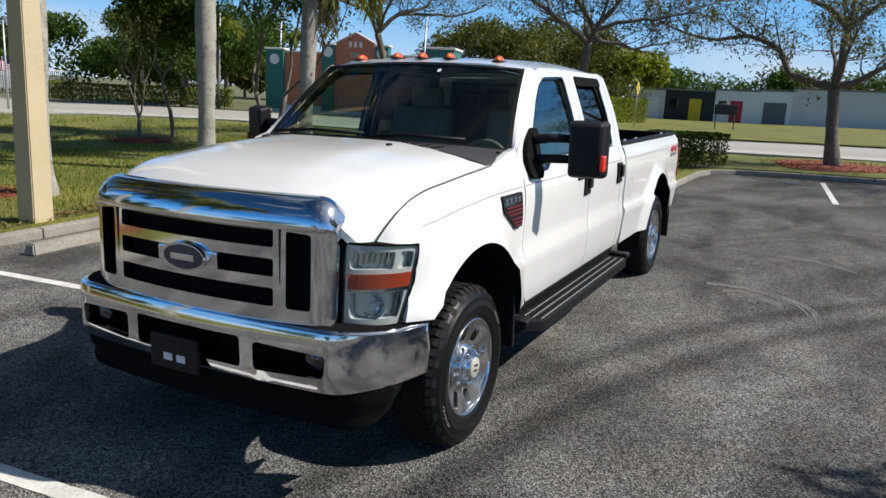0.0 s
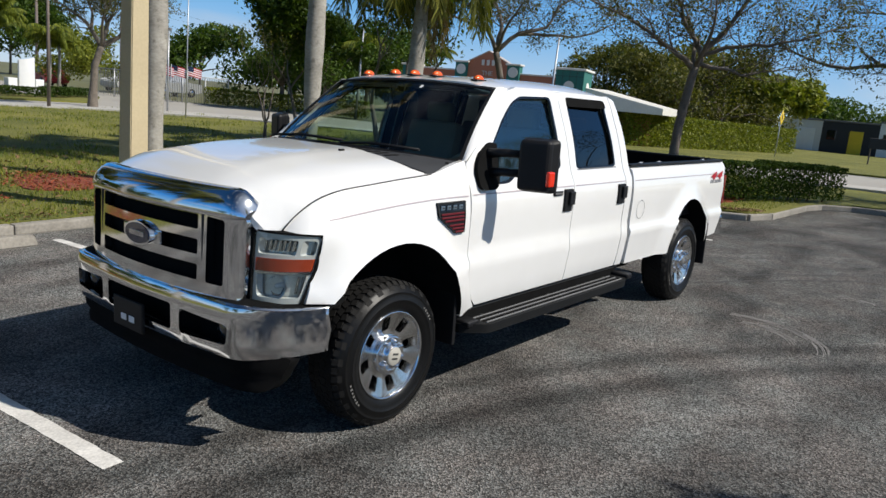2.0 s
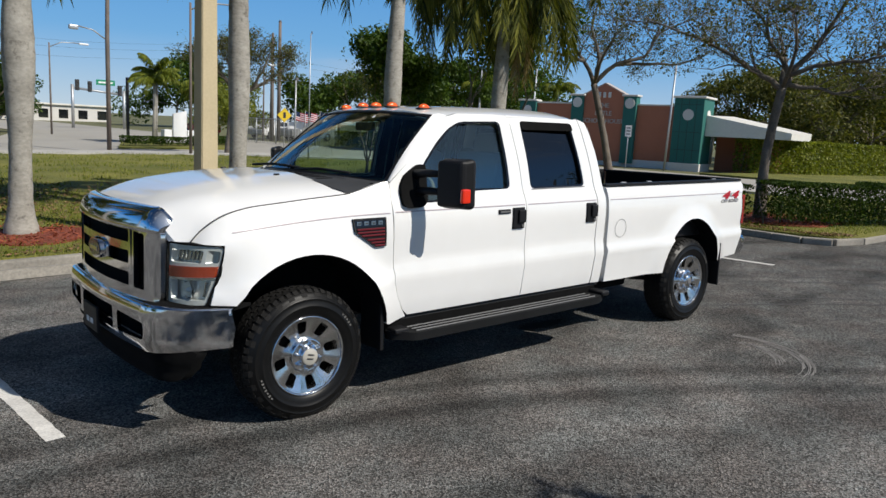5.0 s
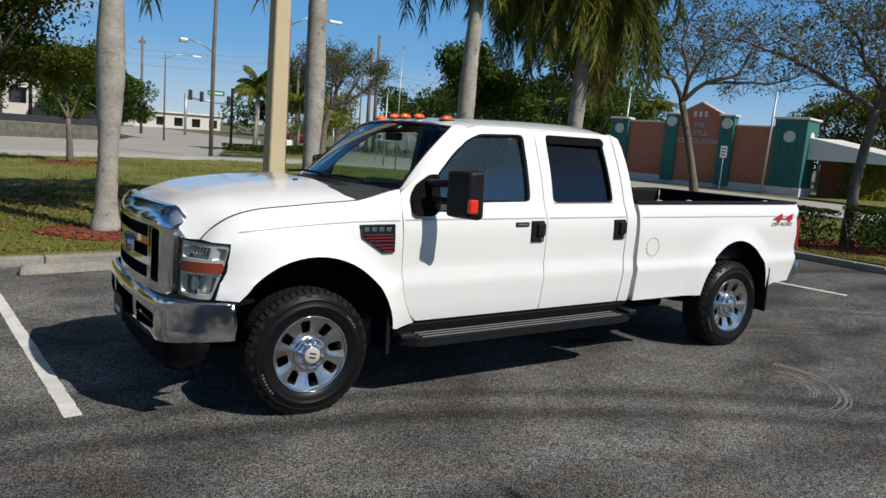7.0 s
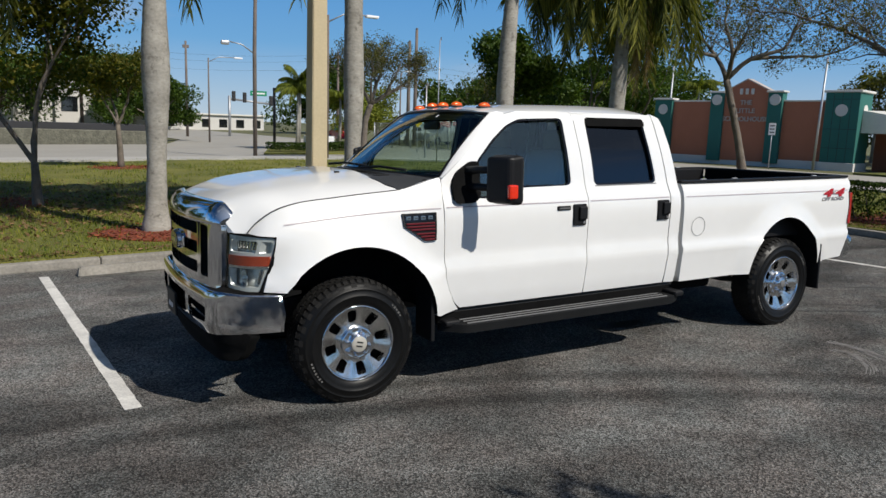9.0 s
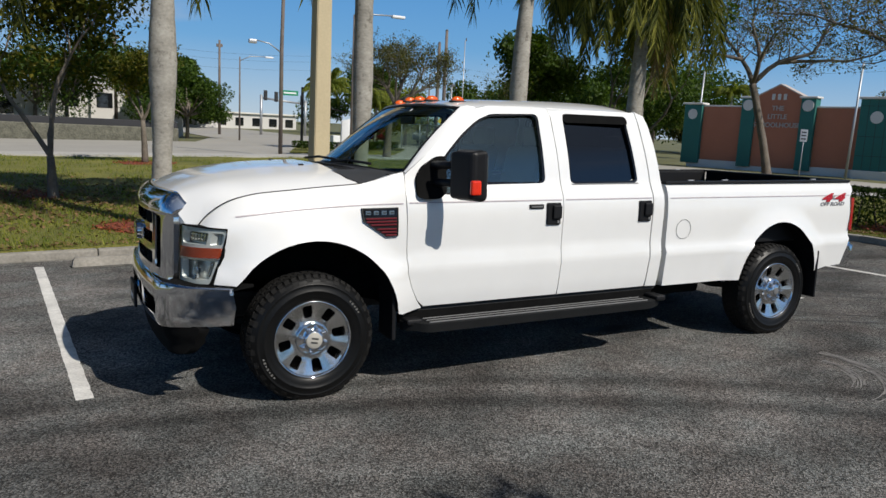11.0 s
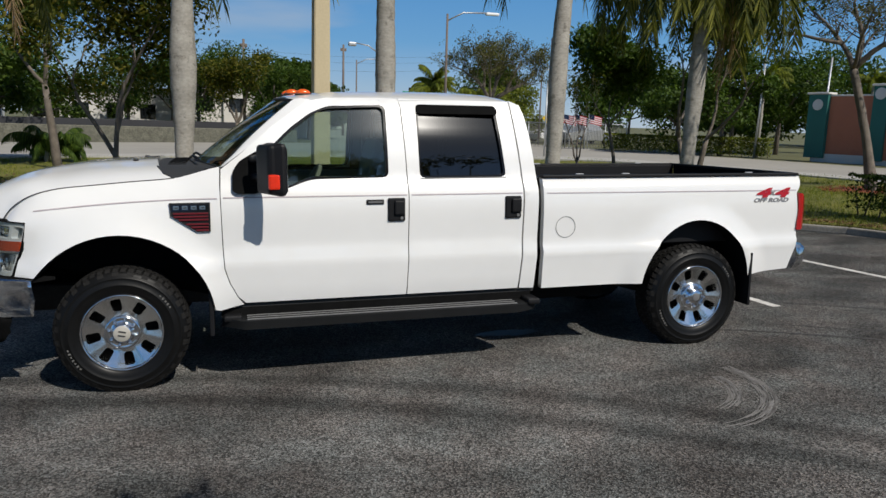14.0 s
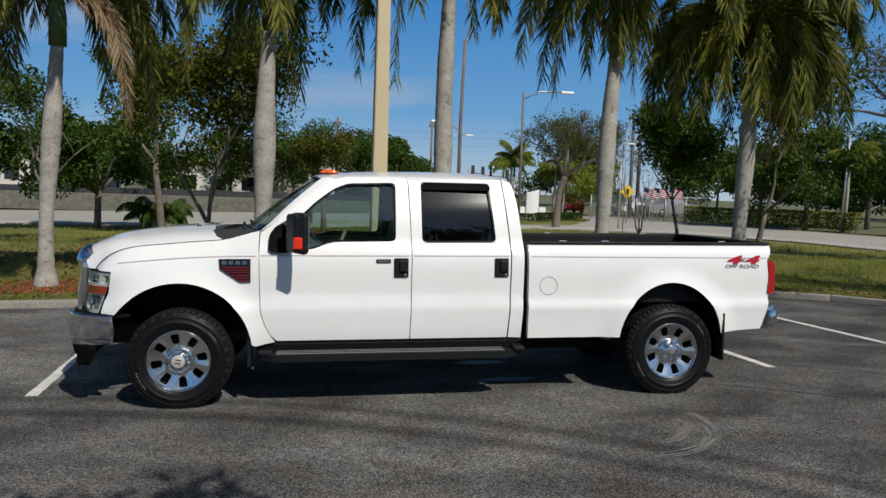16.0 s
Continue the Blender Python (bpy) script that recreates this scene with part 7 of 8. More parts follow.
# hedge by the kerb
def hedge(name, label, pts, width, height, m, size, density, lift=0.12):
    """A clipped hedge: woody core and a skin of small leaves."""
    rng = random.Random(len(pts) + int(height * 100))
    th = holder(name, label, "hedge", Matrix.Identity(4))
    core, skin = bmesh.new(), bmesh.new()
    for (x0, y0), (x1, y1) in zip(pts, pts[1:]):
        length, a = math.hypot(x1 - x0, y1 - y0), math.atan2(y1 - y0, x1 - x0)
        z = (g(x0, y0) + g(x1, y1)) / 2 + lift
        M = Matrix.Translation(((x0 + x1) / 2, (y0 + y1) / 2, z)) @ Matrix.Rotation(a, 4, "Z")
        for k in range(int(length / 0.35) + 1):
            px = -length / 2 + k * 0.35
            tube_bm([M @ Vector((px, rng.uniform(-0.1, 0.1), -0.05)), M @ Vector((px + rng.uniform(-0.15, 0.15), rng.uniform(-0.2, 0.2), height * 0.7))], [0.02, 0.01], 5, core)
        for _ in range(int(density * length)):
            u, v, w = rng.uniform(-0.5, 0.5), rng.uniform(-0.5, 0.5), rng.random()
            f = rng.random()
            if f < 0.35:
                w = 1 - 0.08 * rng.random()
            elif f < 0.75:
                v = math.copysign(0.5 - 0.08 * rng.random(), v)
            bulge = 1 + 0.08 * noise.noise(Vector((u * length * 1.3 + x0, v * 3, w * 3)))
            c = M @ Vector((u * length, v * width * bulge, 0.12 + w * (height - 0.12) * (0.96 + 0.06 * noise.noise(Vector((u * length, v * 4, 5))))))
            mm = Euler((rng.uniform(-1.2, 1.2), rng.uniform(-1.2, 1.2), rng.uniform(0, 6.28))).to_matrix()
            s = size * rng.uniform(0.6, 1.3)
            skin.faces.new([skin.verts.new(c + mm @ Vector(q)) for q in ((-s, 0, 0), (0, -0.5 * s, 0), (s, 0, 0), (0, 0.5 * s, 0))])
    part("stems", core, M_BARK, th)["kind"] = "stuff"
    part("foliage", skin, m, th)["kind"] = "stuff"
    return th


hedge("hedge", "clipped dark green hedge with gaps beside the kerb", [(12.4, 2.25), (14.3, 1.05), (16.0, 0.0)], 0.8, 0.88, M_LEAF_HEDGE, 0.035, 4200)
hedge("hedge", "thin clipped green hedge beside the kerb", [(12.9, 5.8), (12.5, 2.7)], 0.6, 0.82, M_LEAF_HEDGE, 0.035, 1900)
hedge("tall_hedge", "tall bright green clipped hedge across the road", [(33.6, 14.0), (37.2, 12.9), (44.0, 12.2), (54.0, 10.6)], 1.2, 1.85, M_LEAF_LIME, 0.08, 1900, 0.0)
hedge("low_hedge", "low clipped green hedge along the far pavement", [(24.6, 37.5), (27.2, 32.8), (29.8, 28.5)], 0.9, 1.1, M_LEAF_LIME, 0.08, 900, 0.0)
hedge("low_hedge", "low clipped green hedge in the planting strip", [(10.4, 36.0), (14.6, 36.4), (17.8, 39.6)], 1.1, 0.5, M_LEAF_HEDGE, 0.07, 700, 0.08)

# schoolhouse across the road
school = holder("schoolhouse", "terracotta and teal rendered schoolhouse wall with a gable", "building", pose(30.12, 25.76, 0.16, 0, 0, -76.4))
L, TW = 8.93, 1.53


def block(name, x0, x1, z0, z1, d0, d1, m, parent, label="", bevel=0.01):
    """A wall block: along the front, up, and in depth behind it."""
    return part(name, box_bm((x0 + x1) / 2, (d0 + d1) / 2, (z0 + z1) / 2, x1 - x0, d1 - d0, z1 - z0, bevel, 1), m, parent, label)


block("wall", 0, L, 0.0, 3.5, 0.0, 0.4, M_TERRA, school, "terracotta rendered wall")
block("plinth", -0.05, L, 0.0, 0.62, -0.06, 0.0, M_PALE, school, "pale painted plinth")
block("coping", 0, L, 3.5, 3.58, -0.05, 0.45, M_PALE, school)
gm, gh = 4.88, 1.56
bm = pybm([(gm - gh, -0.08, 0.45), (gm + gh, -0.08, 0.45), (gm + gh, -0.08, 3.85), (gm, -0.08, 4.62), (gm - gh, -0.08, 3.85), (gm - gh, 0.4, 0.45), (gm + gh, 0.4, 0.45), (gm + gh, 0.4, 3.85), (gm, 0.4, 4.62), (gm - gh, 0.4, 3.85)], [(0, 1, 2, 3, 4), (9, 8, 7, 6, 5), (0, 5, 6, 1), (1, 6, 7, 2), (2, 7, 8, 3), (3, 8, 9, 4), (4, 9, 5, 0)])
gable = part("gable", bm, M_TERRA, school, "terracotta gable with pale coping")
for sgn in (-1, 1):
    part("gable_coping", box_bm(gm + sgn * gh / 2, 0.16, 4.265, 1.76, 0.56, 0.06, 0.01, 1, rot=Matrix.Rotation(sgn * math.atan2(0.77, gh), 4, "Y")), M_LETTER, gable)


def roundel(x, y, z, parent):
    """A flat pale disc on the wall."""
    bm = lathe_bm([(0.001, y - 0.03), (0.27, y - 0.03), (0.28, y - 0.02), (0.28, y + 0.01)], 32, centre=(x, 0, z))
    for f in bm.faces:
        f.smooth = False
    part("roundel", bm, M_PALE, parent)


for x0, x1, ph in ((-0.35, 0.7, 3.60), (gm - 1.90, gm - 1.18, 3.95), (gm + 1.18, gm + 1.90, 3.95)):
    pil = block("pilaster", x0, x1, 0.40, ph, -0.22, 0.3, M_TEAL, school, "teal pilaster with a pale roundel")
    part("pilaster_cap", box_bm((x0 + x1) / 2, 0.04, ph + 0.05, x1 - x0 + 0.16, 0.7, 0.10, 0.02, 1), M_PALE, pil)
    roundel((x0 + x1) / 2, -0.22, ph - 0.52 if x0 < 0 else ph - 0.36, pil)
tower = block("tower", L - 0.05, L - 0.05 + TW, 0.40, 3.92, -0.35, 1.35, M_TEAL, school, "teal corner tower with pale roundels")
part("tower_cap", box_bm(L - 0.05 + TW / 2, 0.50, 3.97, TW + 0.2, 1.9, 0.11, 0.02, 1), M_PALE, tower)
block("tower_plinth", L - 0.1, L + TW, 0.0, 0.62, -0.40, 1.40, M_PALE, tower)
roundel(L - 0.05 + TW / 2, -0.35, 3.08, tower)
bm = lathe_bm([(0.28, L + TW - 0.06), (0.28, L + TW - 0.03), (0.27, L + TW - 0.02), (0.001, L + TW - 0.02)], 32, axis="x", centre=(0, 0.5, 3.08))
for f in bm.faces:
    f.smooth = False
part("side_roundel", bm, M_PALE, tower)
for k in range(3):
    part("tower_joint", box_bm(L - 0.05 + TW / 4 * (k + 1), -0.351, 2.2, 0.018, 0.01, 3.5), M_CHAR, tower)
for z in (1.3, 2.2, 3.6):
    part("tower_joint", box_bm(L - 0.05 + TW / 2, -0.351, z, TW - 0.04, 0.01, 0.018), M_CHAR, tower)
X0, X1 = L + TW - 0.04, L + 5.6
lower = block("side_wing", L + TW - 0.05, L + 4.6, 0.0, 2.06, 2.4, 5.0, M_TERRA, school, "low wing with a pale sloping roof")
bm = pybm([(X0, 0.2, 2.05), (X1, 0.2, 2.05), (X1, 5.2, 2.05), (X0, 5.2, 2.05), (X0, 0.2, 3.10), (X1, 0.2, 2.36), (X1, 5.2, 2.46), (X0, 5.2, 3.25)], [(0, 1, 2, 3), (4, 7, 6, 5), (0, 4, 5, 1), (1, 5, 6, 2), (2, 6, 7, 3), (3, 7, 4, 0)])
part("roof", bm, M_ROOFPALE, lower, "pale sloping metal roof")
for body, size, z in (("THE", 0.34, 3.34), ("LITTLE", 0.34, 2.92), ("SCHOOLHOUSE", 0.34, 2.50)):
    tb = text_bm(body, size, 0.02, 0, 0.006)
    bmesh.ops.transform(tb, matrix=Matrix.Translation((gm, -0.11, z)) @ Matrix.Rotation(radians(90), 4, "X"), verts=list(tb.verts))
    part("sign_lettering", tb, M_LETTER, gable, "pale raised lettering on the gable")
for k in range(3):
    part("number_bar", box_bm(gm - 0.30 + 0.30 * k, -0.10, 4.02, 0.17, 0.04, 0.30, 0.03, 1), M_PALE, gable)

# shops far across the grass
shops = holder("shop_row", "row of single storey shops with flat roofs", "building", pose(78, 17.6, 0.5, 0, 0, -90))
x = 0.0
for w, h, m, door in ((4.0, 3.0, M_PALE, None), (5.0, 3.0, M_CHAR, M_YELLOW), (4.2, 3.2, M_SIGNWHITE, M_REDPAINT), (3.0, 3.3, M_SIGNWHITE, None), (9.0, 3.6, M_PALE, None), (9.0, 3.4, M_SIGNWHITE, None)):
    sh = part("shop", box_bm(x + w / 2, 4, h / 2, w, 8, h, 0.02, 1), m, shops, "flat roofed shop front")
    part("parapet", box_bm(x + w / 2, 4, h + 0.05, w + 0.1, 8.2, 0.16, 0.02, 1), M_TRIMGREY, sh)
    if door is not None:
        part("door", box_bm(x + w * (0.62 if w > 4.5 else 0.5), -0.03, 1.1, 1.2, 0.08, 2.2, 0.02, 1), door, sh, "brightly painted door")
        part("window", box_bm(x + w * 0.18, -0.03, 1.7, 0.8, 0.08, 0.9, 0.02, 1), M_CARGLASS, sh)
    elif w < 5:
        part("shutter", box_bm(x + w * 0.5, -0.03, 1.1, w * 0.7, 0.08, 2.2, 0.02, 1), M_SIGNWHITE if m == M_PALE else M_TRIMGREY, sh)
    x += w
far_verge = part("far_verge", sheet_bm([(31.2, -60), (30.6, -2), (29.8, 14), (33, 13.4), (60, 13), (77, 18), (90, -60)], 0.09, 6.0, 0.1), M_GRASS)
tagged(far_verge, "sunlit grass strip across the road", "lawn", kind="structure")

# low wall, fence and pale buildings beyond the back road
wall = holder("stone_wall", "low rough stone wall along the back road", "wall", Matrix.Identity(4), kind="structure")
part("wall_face", box_bm(-25, 50.2, 0.2, 62, 0.5, 1.3, 0.05, 1), M_STONE, wall)
part("wall_band", box_bm(-25, 50.6, 1.0, 62, 0.3, 0.6, 0.03, 1), M_CHAR, wall, "dark band above the stone wall")
for x, y, w, d, h in ((-26, 66, 16, 8, 4.4), (-8, 64, 12, 8, 3.8), (3, 66, 10, 8, 5.2), (16, 112, 30, 8, 2.6)):
    b = holder("pale_building", "pale low flat roofed building far off", "building", pose(x, y, -0.2))
    part("wall", box_bm(0, 0, h / 2, w, d, h, 0.05, 1), M_PALE, b)
    part("roof", box_bm(0, 0, h + 0.1, w + 0.6, d + 0.6, 0.25, 0.03, 1), M_ROOFPALE, b)
    for k in range(int(w / 2.5)):
        part("window", box_bm(-w / 2 + 1.4 + 2.5 * k, -d / 2 - 0.01, h * 0.55, 1.2, 0.06, 1.2, 0.02, 1), M_CARGLASS, b)
fence = holder("wire_fence", "grey chain link fence with posts across the road", "fence", Matrix.Identity(4))
F0, F1 = Vector((20.5, 44.0)), Vector((25.6, 36.8))
for k in range(7):
    p = F0.lerp(F1, k / 6)
    part("post", tube_bm([(p.x, p.y, 0.2), (p.x, p.y, 2.0)], 0.04, 6), M_GALV, fence)
for k in range(80):
    p = F0.lerp(F1, k / 79)
    part("slat", box_bm(p.x, p.y, 1.1, 0.03, 0.02, 1.6), M_FENCE, fence)
part("rail", tube_bm([(F0.x, F0.y, 1.95), (F1.x, F1.y, 1.95)], 0.03, 6), M_GALV, fence)

# masts, lamps, signals, signs
mast = holder("utility_pole", "tall weathered wooden utility pole at the junction", "utility pole", on_ground(8.3, 31.2, 0.1))
part("shaft", tube_bm([(0, 0, -0.1), (0, 0, 5), (0.1, 0, 9.6)], [0.105, 0.095, 0.08], 10), M_WOODPOLE, mast)
part("lamp_arm", tube_bm([(0, 0, 4.9), (-0.6, 0, 5.3), (-1.25, 0, 5.4)], 0.03, 6), M_GALV, mast)
part("lamp_head", box_bm(-1.4, 0, 5.33, 0.4, 0.2, 0.2, 0.06, 2), M_GALV, mast)


def street_lamp(x, y, h, reach, turn):
    th = holder("street_lamp", "grey metal street lamp with a long arm", "street lamp", on_ground(x, y, 0.05, turn), "street lamps")
    part("shaft", tube_bm([(0, 0, -0.1), (0, 0, h)], [0.075, 0.05], 8), M_WOODPOLE, th)
    part("arm", tube_bm([(0, 0, h - 0.3), (reach * 0.4, 0, h + 0.1), (reach, 0, h + 0.15)], 0.035, 6), M_GALV, th)
    part("head", box_bm(reach + 0.25, 0, h + 0.12, 0.65, 0.24, 0.13, 0.05, 2), M_SIGNWHITE, th)


street_lamp(10.6, 27.4, 6.55, 1.9, 0)
street_lamp(11.0, 53.6, 6.3, 2.0, 0)
street_lamp(24.0, 47.0, 5.5, 0.4, 0)
sig = holder("traffic_signal", "traffic signal gantry with hanging lights", "traffic signal", on_ground(16.8, 71.0, 0.05))
part("post", tube_bm([(0, 0, 0), (0, 0, 4.0)], 0.14, 8), M_GALV, sig)
part("post", tube_bm([(4.6, 0, 0), (4.6, 0, 3.7)], 0.14, 8), M_GALV, sig)
part("beam", tube_bm([(0, 0, 3.7), (4.6, 0, 3.3)], 0.1, 8), M_GALV, sig)
for x in (0.4, 1.5, 4.2):
    hd = part("signal_head", box_bm(x, -0.1, 4.0 - 0.08 * x, 0.35, 0.25, 1.0, 0.04, 1), M_CHAR, sig, "black signal head")
    for k in range(3):
        part("signal_lens", lathe_bm([(0.001, -0.24), (0.11, -0.24), (0.13, -0.2)], 12, centre=(x, 0, 4.3 - 0.08 * x - 0.3 * k)), M_GAP, hd)
sg = part("street_sign", box_bm(2.9, -0.15, 4.35, 1.7, 0.05, 0.5, 0.02, 1), M_SIGNGREEN, sig, "green street sign with a pale bar")
part("sign_bar", box_bm(2.9, -0.18, 4.35, 1.3, 0.01, 0.16), M_SIGNWHITE, sg)


def warning_sign(x, y, h, turn, post=True):
    th = holder("warning_sign", "yellow diamond warning sign on a thin post", "road sign", on_ground(x, y, 0.05, turn), "warning signs")
    part("post", tube_bm([(0, 0, -0.1), (0, 0, h + 0.4)], 0.03, 6), M_GALV, th)
    pl = part("plate", box_bm(0, -0.04, h, 0.62, 0.012, 0.62, 0.004, 1, rot=Matrix.Rotation(radians(45), 4, "Y")), M_YELLOW, th)
    part("symbol", box_bm(0, -0.05, h, 0.16, 0.006, 0.34, 0.004, 1), M_CHAR, pl)


warning_sign(19.75, 35.9, 1.95, -15)
warning_sign(42.2, 8.2, 2.3, 0)
ps = holder("parking_sign", "small white regulation sign on a post", "road sign", on_ground(29.0, 17.66, 0.05, -62))
part("post", tube_bm([(0, 0, -0.1), (0, 0, 2.1)], 0.025, 6), M_GALV, ps)
pl = part("plate", box_bm(0, -0.03, 1.85, 0.30, 0.01, 0.55, 0.02, 1), M_SIGNWHITE, ps)
for z in (2.0, 1.85, 1.7):
    part("text_bar", box_bm(0, -0.037, z, 0.20, 0.004, 0.05), M_CHAR, pl)
for x, y in ((30.4, 25.6), (30.8, 16.6), (29.0, 28.8), (27.4, 33.2)):
    lp = holder("leaning_post", "thin pale leaning post beside the road", "post", on_ground(x, y, 0.05), "thin posts")
    part("shaft", tube_bm([(0, 0, -0.1), (0.12, -0.06, 5.2)], [0.06, 0.045], 8), M_GALV, lp)
bsign = holder("board_sign", "dark notice board on two posts in the grass", "sign board", on_ground(46.5, 3.6, 0.05, -78))
part("board", box_bm(0, 0, 1.25, 1.35, 0.08, 0.62, 0.02, 1), M_CHAR, bsign)
for x in (-0.55, 0.55):
    part("post", box_bm(x, 0.05, 0.7, 0.08, 0.08, 1.7, 0.01, 1), M_WOODPOLE, bsign)
up = holder("utility_pole", "tall grey utility pole beyond the road", "utility pole", on_ground(33, -6.5, 0.05))
part("shaft", tube_bm([(0, 0, -0.1), (0.3, -0.6, 9)], [0.16, 0.12], 10), M_WOODPOLE, up)
for k, (x, y, h) in enumerate(((24, 60, 8), (2.5, 58, 8), (60, -14, 9), (12.5, 70, 9))):
    u = holder("utility_pole", "distant wooden utility pole", "utility pole", on_ground(x, y, 0.0), "utility poles")
    part("shaft", tube_bm([(0, 0, -0.1), (0, 0, h)], [0.14, 0.1], 8), M_WOODPOLE, u)
    part("cross_arm", box_bm(0, 0, h - 0.5, 0.6, 0.1, 0.3, 0.03, 1), M_WOODPOLE, u)
for x, y, h in ((25.15, 47.9, 8.0), (25.8, 48.0, 9.0)):
    u = holder("utility_pole", "tall grey concrete utility pole behind the fence", "utility pole", on_ground(x, y, 0.0), "utility poles")
    part("shaft", tube_bm([(0, 0, -0.1), (0, 0, h)], [0.16, 0.11], 10), M_WOODPOLE, u)
    part("cap", tube_bm([(0, 0, h), (0, 0, h + 0.12)], [0.13, 0.05], 8), M_TRIMGREY, u)

# white monument sign, dark post and thin poles by the junction
mon = holder("monument_sign", "white curved monument sign in the traffic island", "sign", on_ground(14.85, 39.8, 0.08, 12))
part("panel", panel_bm([(-0.45, 0), (0.45, 0), (0.45, 1.95), (-0.45, 1.75)], lambda u, v: Vector((u, -0.25 * math.cos(u * 2.6), v)), step=0.12, depth=lambda u, v: (0, 0.12, 0)), M_SIGNWHITE, mon)
for x in (-0.8, 0.75):
    part("side_block", box_bm(x, 0.1, 0.4, 0.5, 0.4, 0.8, 0.03, 2), M_SIGNWHITE, mon)
post = holder("signal_post", "dark green signal post with a short arm", "traffic signal", on_ground(12.4, 41.5, 0.05))
part("shaft", tube_bm([(0, 0, -0.1), (0, 0, 3.75)], 0.09, 10), M_CHAR, post)
part("arm", box_bm(0.42, 0, 3.72, 1.0, 0.14, 0.14, 0.02, 1), M_CHAR, post)
for x, y, h, r in ((15.55, 27.05, 3.6, 0.045), (14.35, 23.7, 5.4, 0.025)):
    tp = holder("thin_pole", "thin grey metal pole standing in the grass", "pole", on_ground(x, y, 0.08), "thin poles")
    part("shaft", tube_bm([(0, 0, -0.1), (0, 0, h)], [r, r * 0.8], 8), M_GALV, tp)
    part("tip", box_bm(0.05, 0, h + 0.04, 0.16 if h < 4 else 0.05, 0.1 if h < 4 else 0.05, 0.14, 0.02, 1), M_TRIMGREY, tp)


def pole_flag(x, y, seed):
    """A small striped flag that hangs from a thin pole."""
    th = holder("flag", "small striped red and white flag with a blue corner", "flag", on_ground(x, y, 0.0, -25), "flags by the fence")
    part("pole", tube_bm([(0, 0, -0.1), (0, 0, 2.35)], 0.02, 6), M_GALV, th)

    def fold(u, v, d=0.0):
        return Vector((u, 0.05 * math.sin(6 * u + seed) + d, 2.3 - v - 0.22 * u))
    cloth = part("cloth", panel_bm([(0.02, 0), (0.85, 0), (0.85, 0.56), (0.02, 0.56)], fold, step=0.08, depth=lambda u, v: (0, 0.01, 0)), M_SIGNWHITE, th, "folded white cloth")
    for k in range(5):
        part("stripe", panel_bm([(0.02, 0.125 * k), (0.85, 0.125 * k), (0.85, 0.125 * k + 0.06), (0.02, 0.125 * k + 0.06)], lambda u, v: fold(u, v, -0.006), step=0.1), M_REDPAINT, cloth)
    part("corner_field", panel_bm([(0.02, 0), (0.36, 0), (0.36, 0.30), (0.02, 0.30)], lambda u, v: fold(u, v, -0.010), step=0.1), M_BLUE, cloth)


for k, (x, y) in enumerate(((22.2, 39.05), (22.8, 38.7), (23.6, 38.2))):
    pole_flag(x, y, k * 1.7)
board = holder("notice_sign", "white notice sign on two posts by the fence", "sign", on_ground(22.4, 39.3, 0.0, -25))
part("plate", box_bm(0, 0, 1.35, 1.0, 0.03, 0.45, 0.01, 1), M_SIGNWHITE, board)
for x in (-0.4, 0.4):
    part("post", tube_bm([(x, 0.03, -0.1), (x, 0.03, 1.5)], 0.025, 6), M_GALV, board)
wires = holder("power_lines", "thin black overhead power lines", "cable", Matrix.Identity(4))
for z0, z1 in ((7.4, 8.0), (6.7, 7.3), (7.9, 8.5)):
    pts = [(-40 + 100 * k / 24, 57 + 4 * k / 24, z0 + (z1 - z0) * k / 24 - 1.2 * math.sin(math.pi * ((k * 3) % 24) / 24)) for k in range(25)]
    part("wire", tube_bm(pts, 0.008, 4), M_CHAR, wires)
for z0 in (6.6, 7.3, 8.0):
    part("wire", tube_bm([(34 + 10 * k / 10, -60 + 90 * k / 10, z0 - 0.5 * math.sin(math.pi * k / 10)) for k in range(11)], 0.007, 4), M_CHAR, wires)


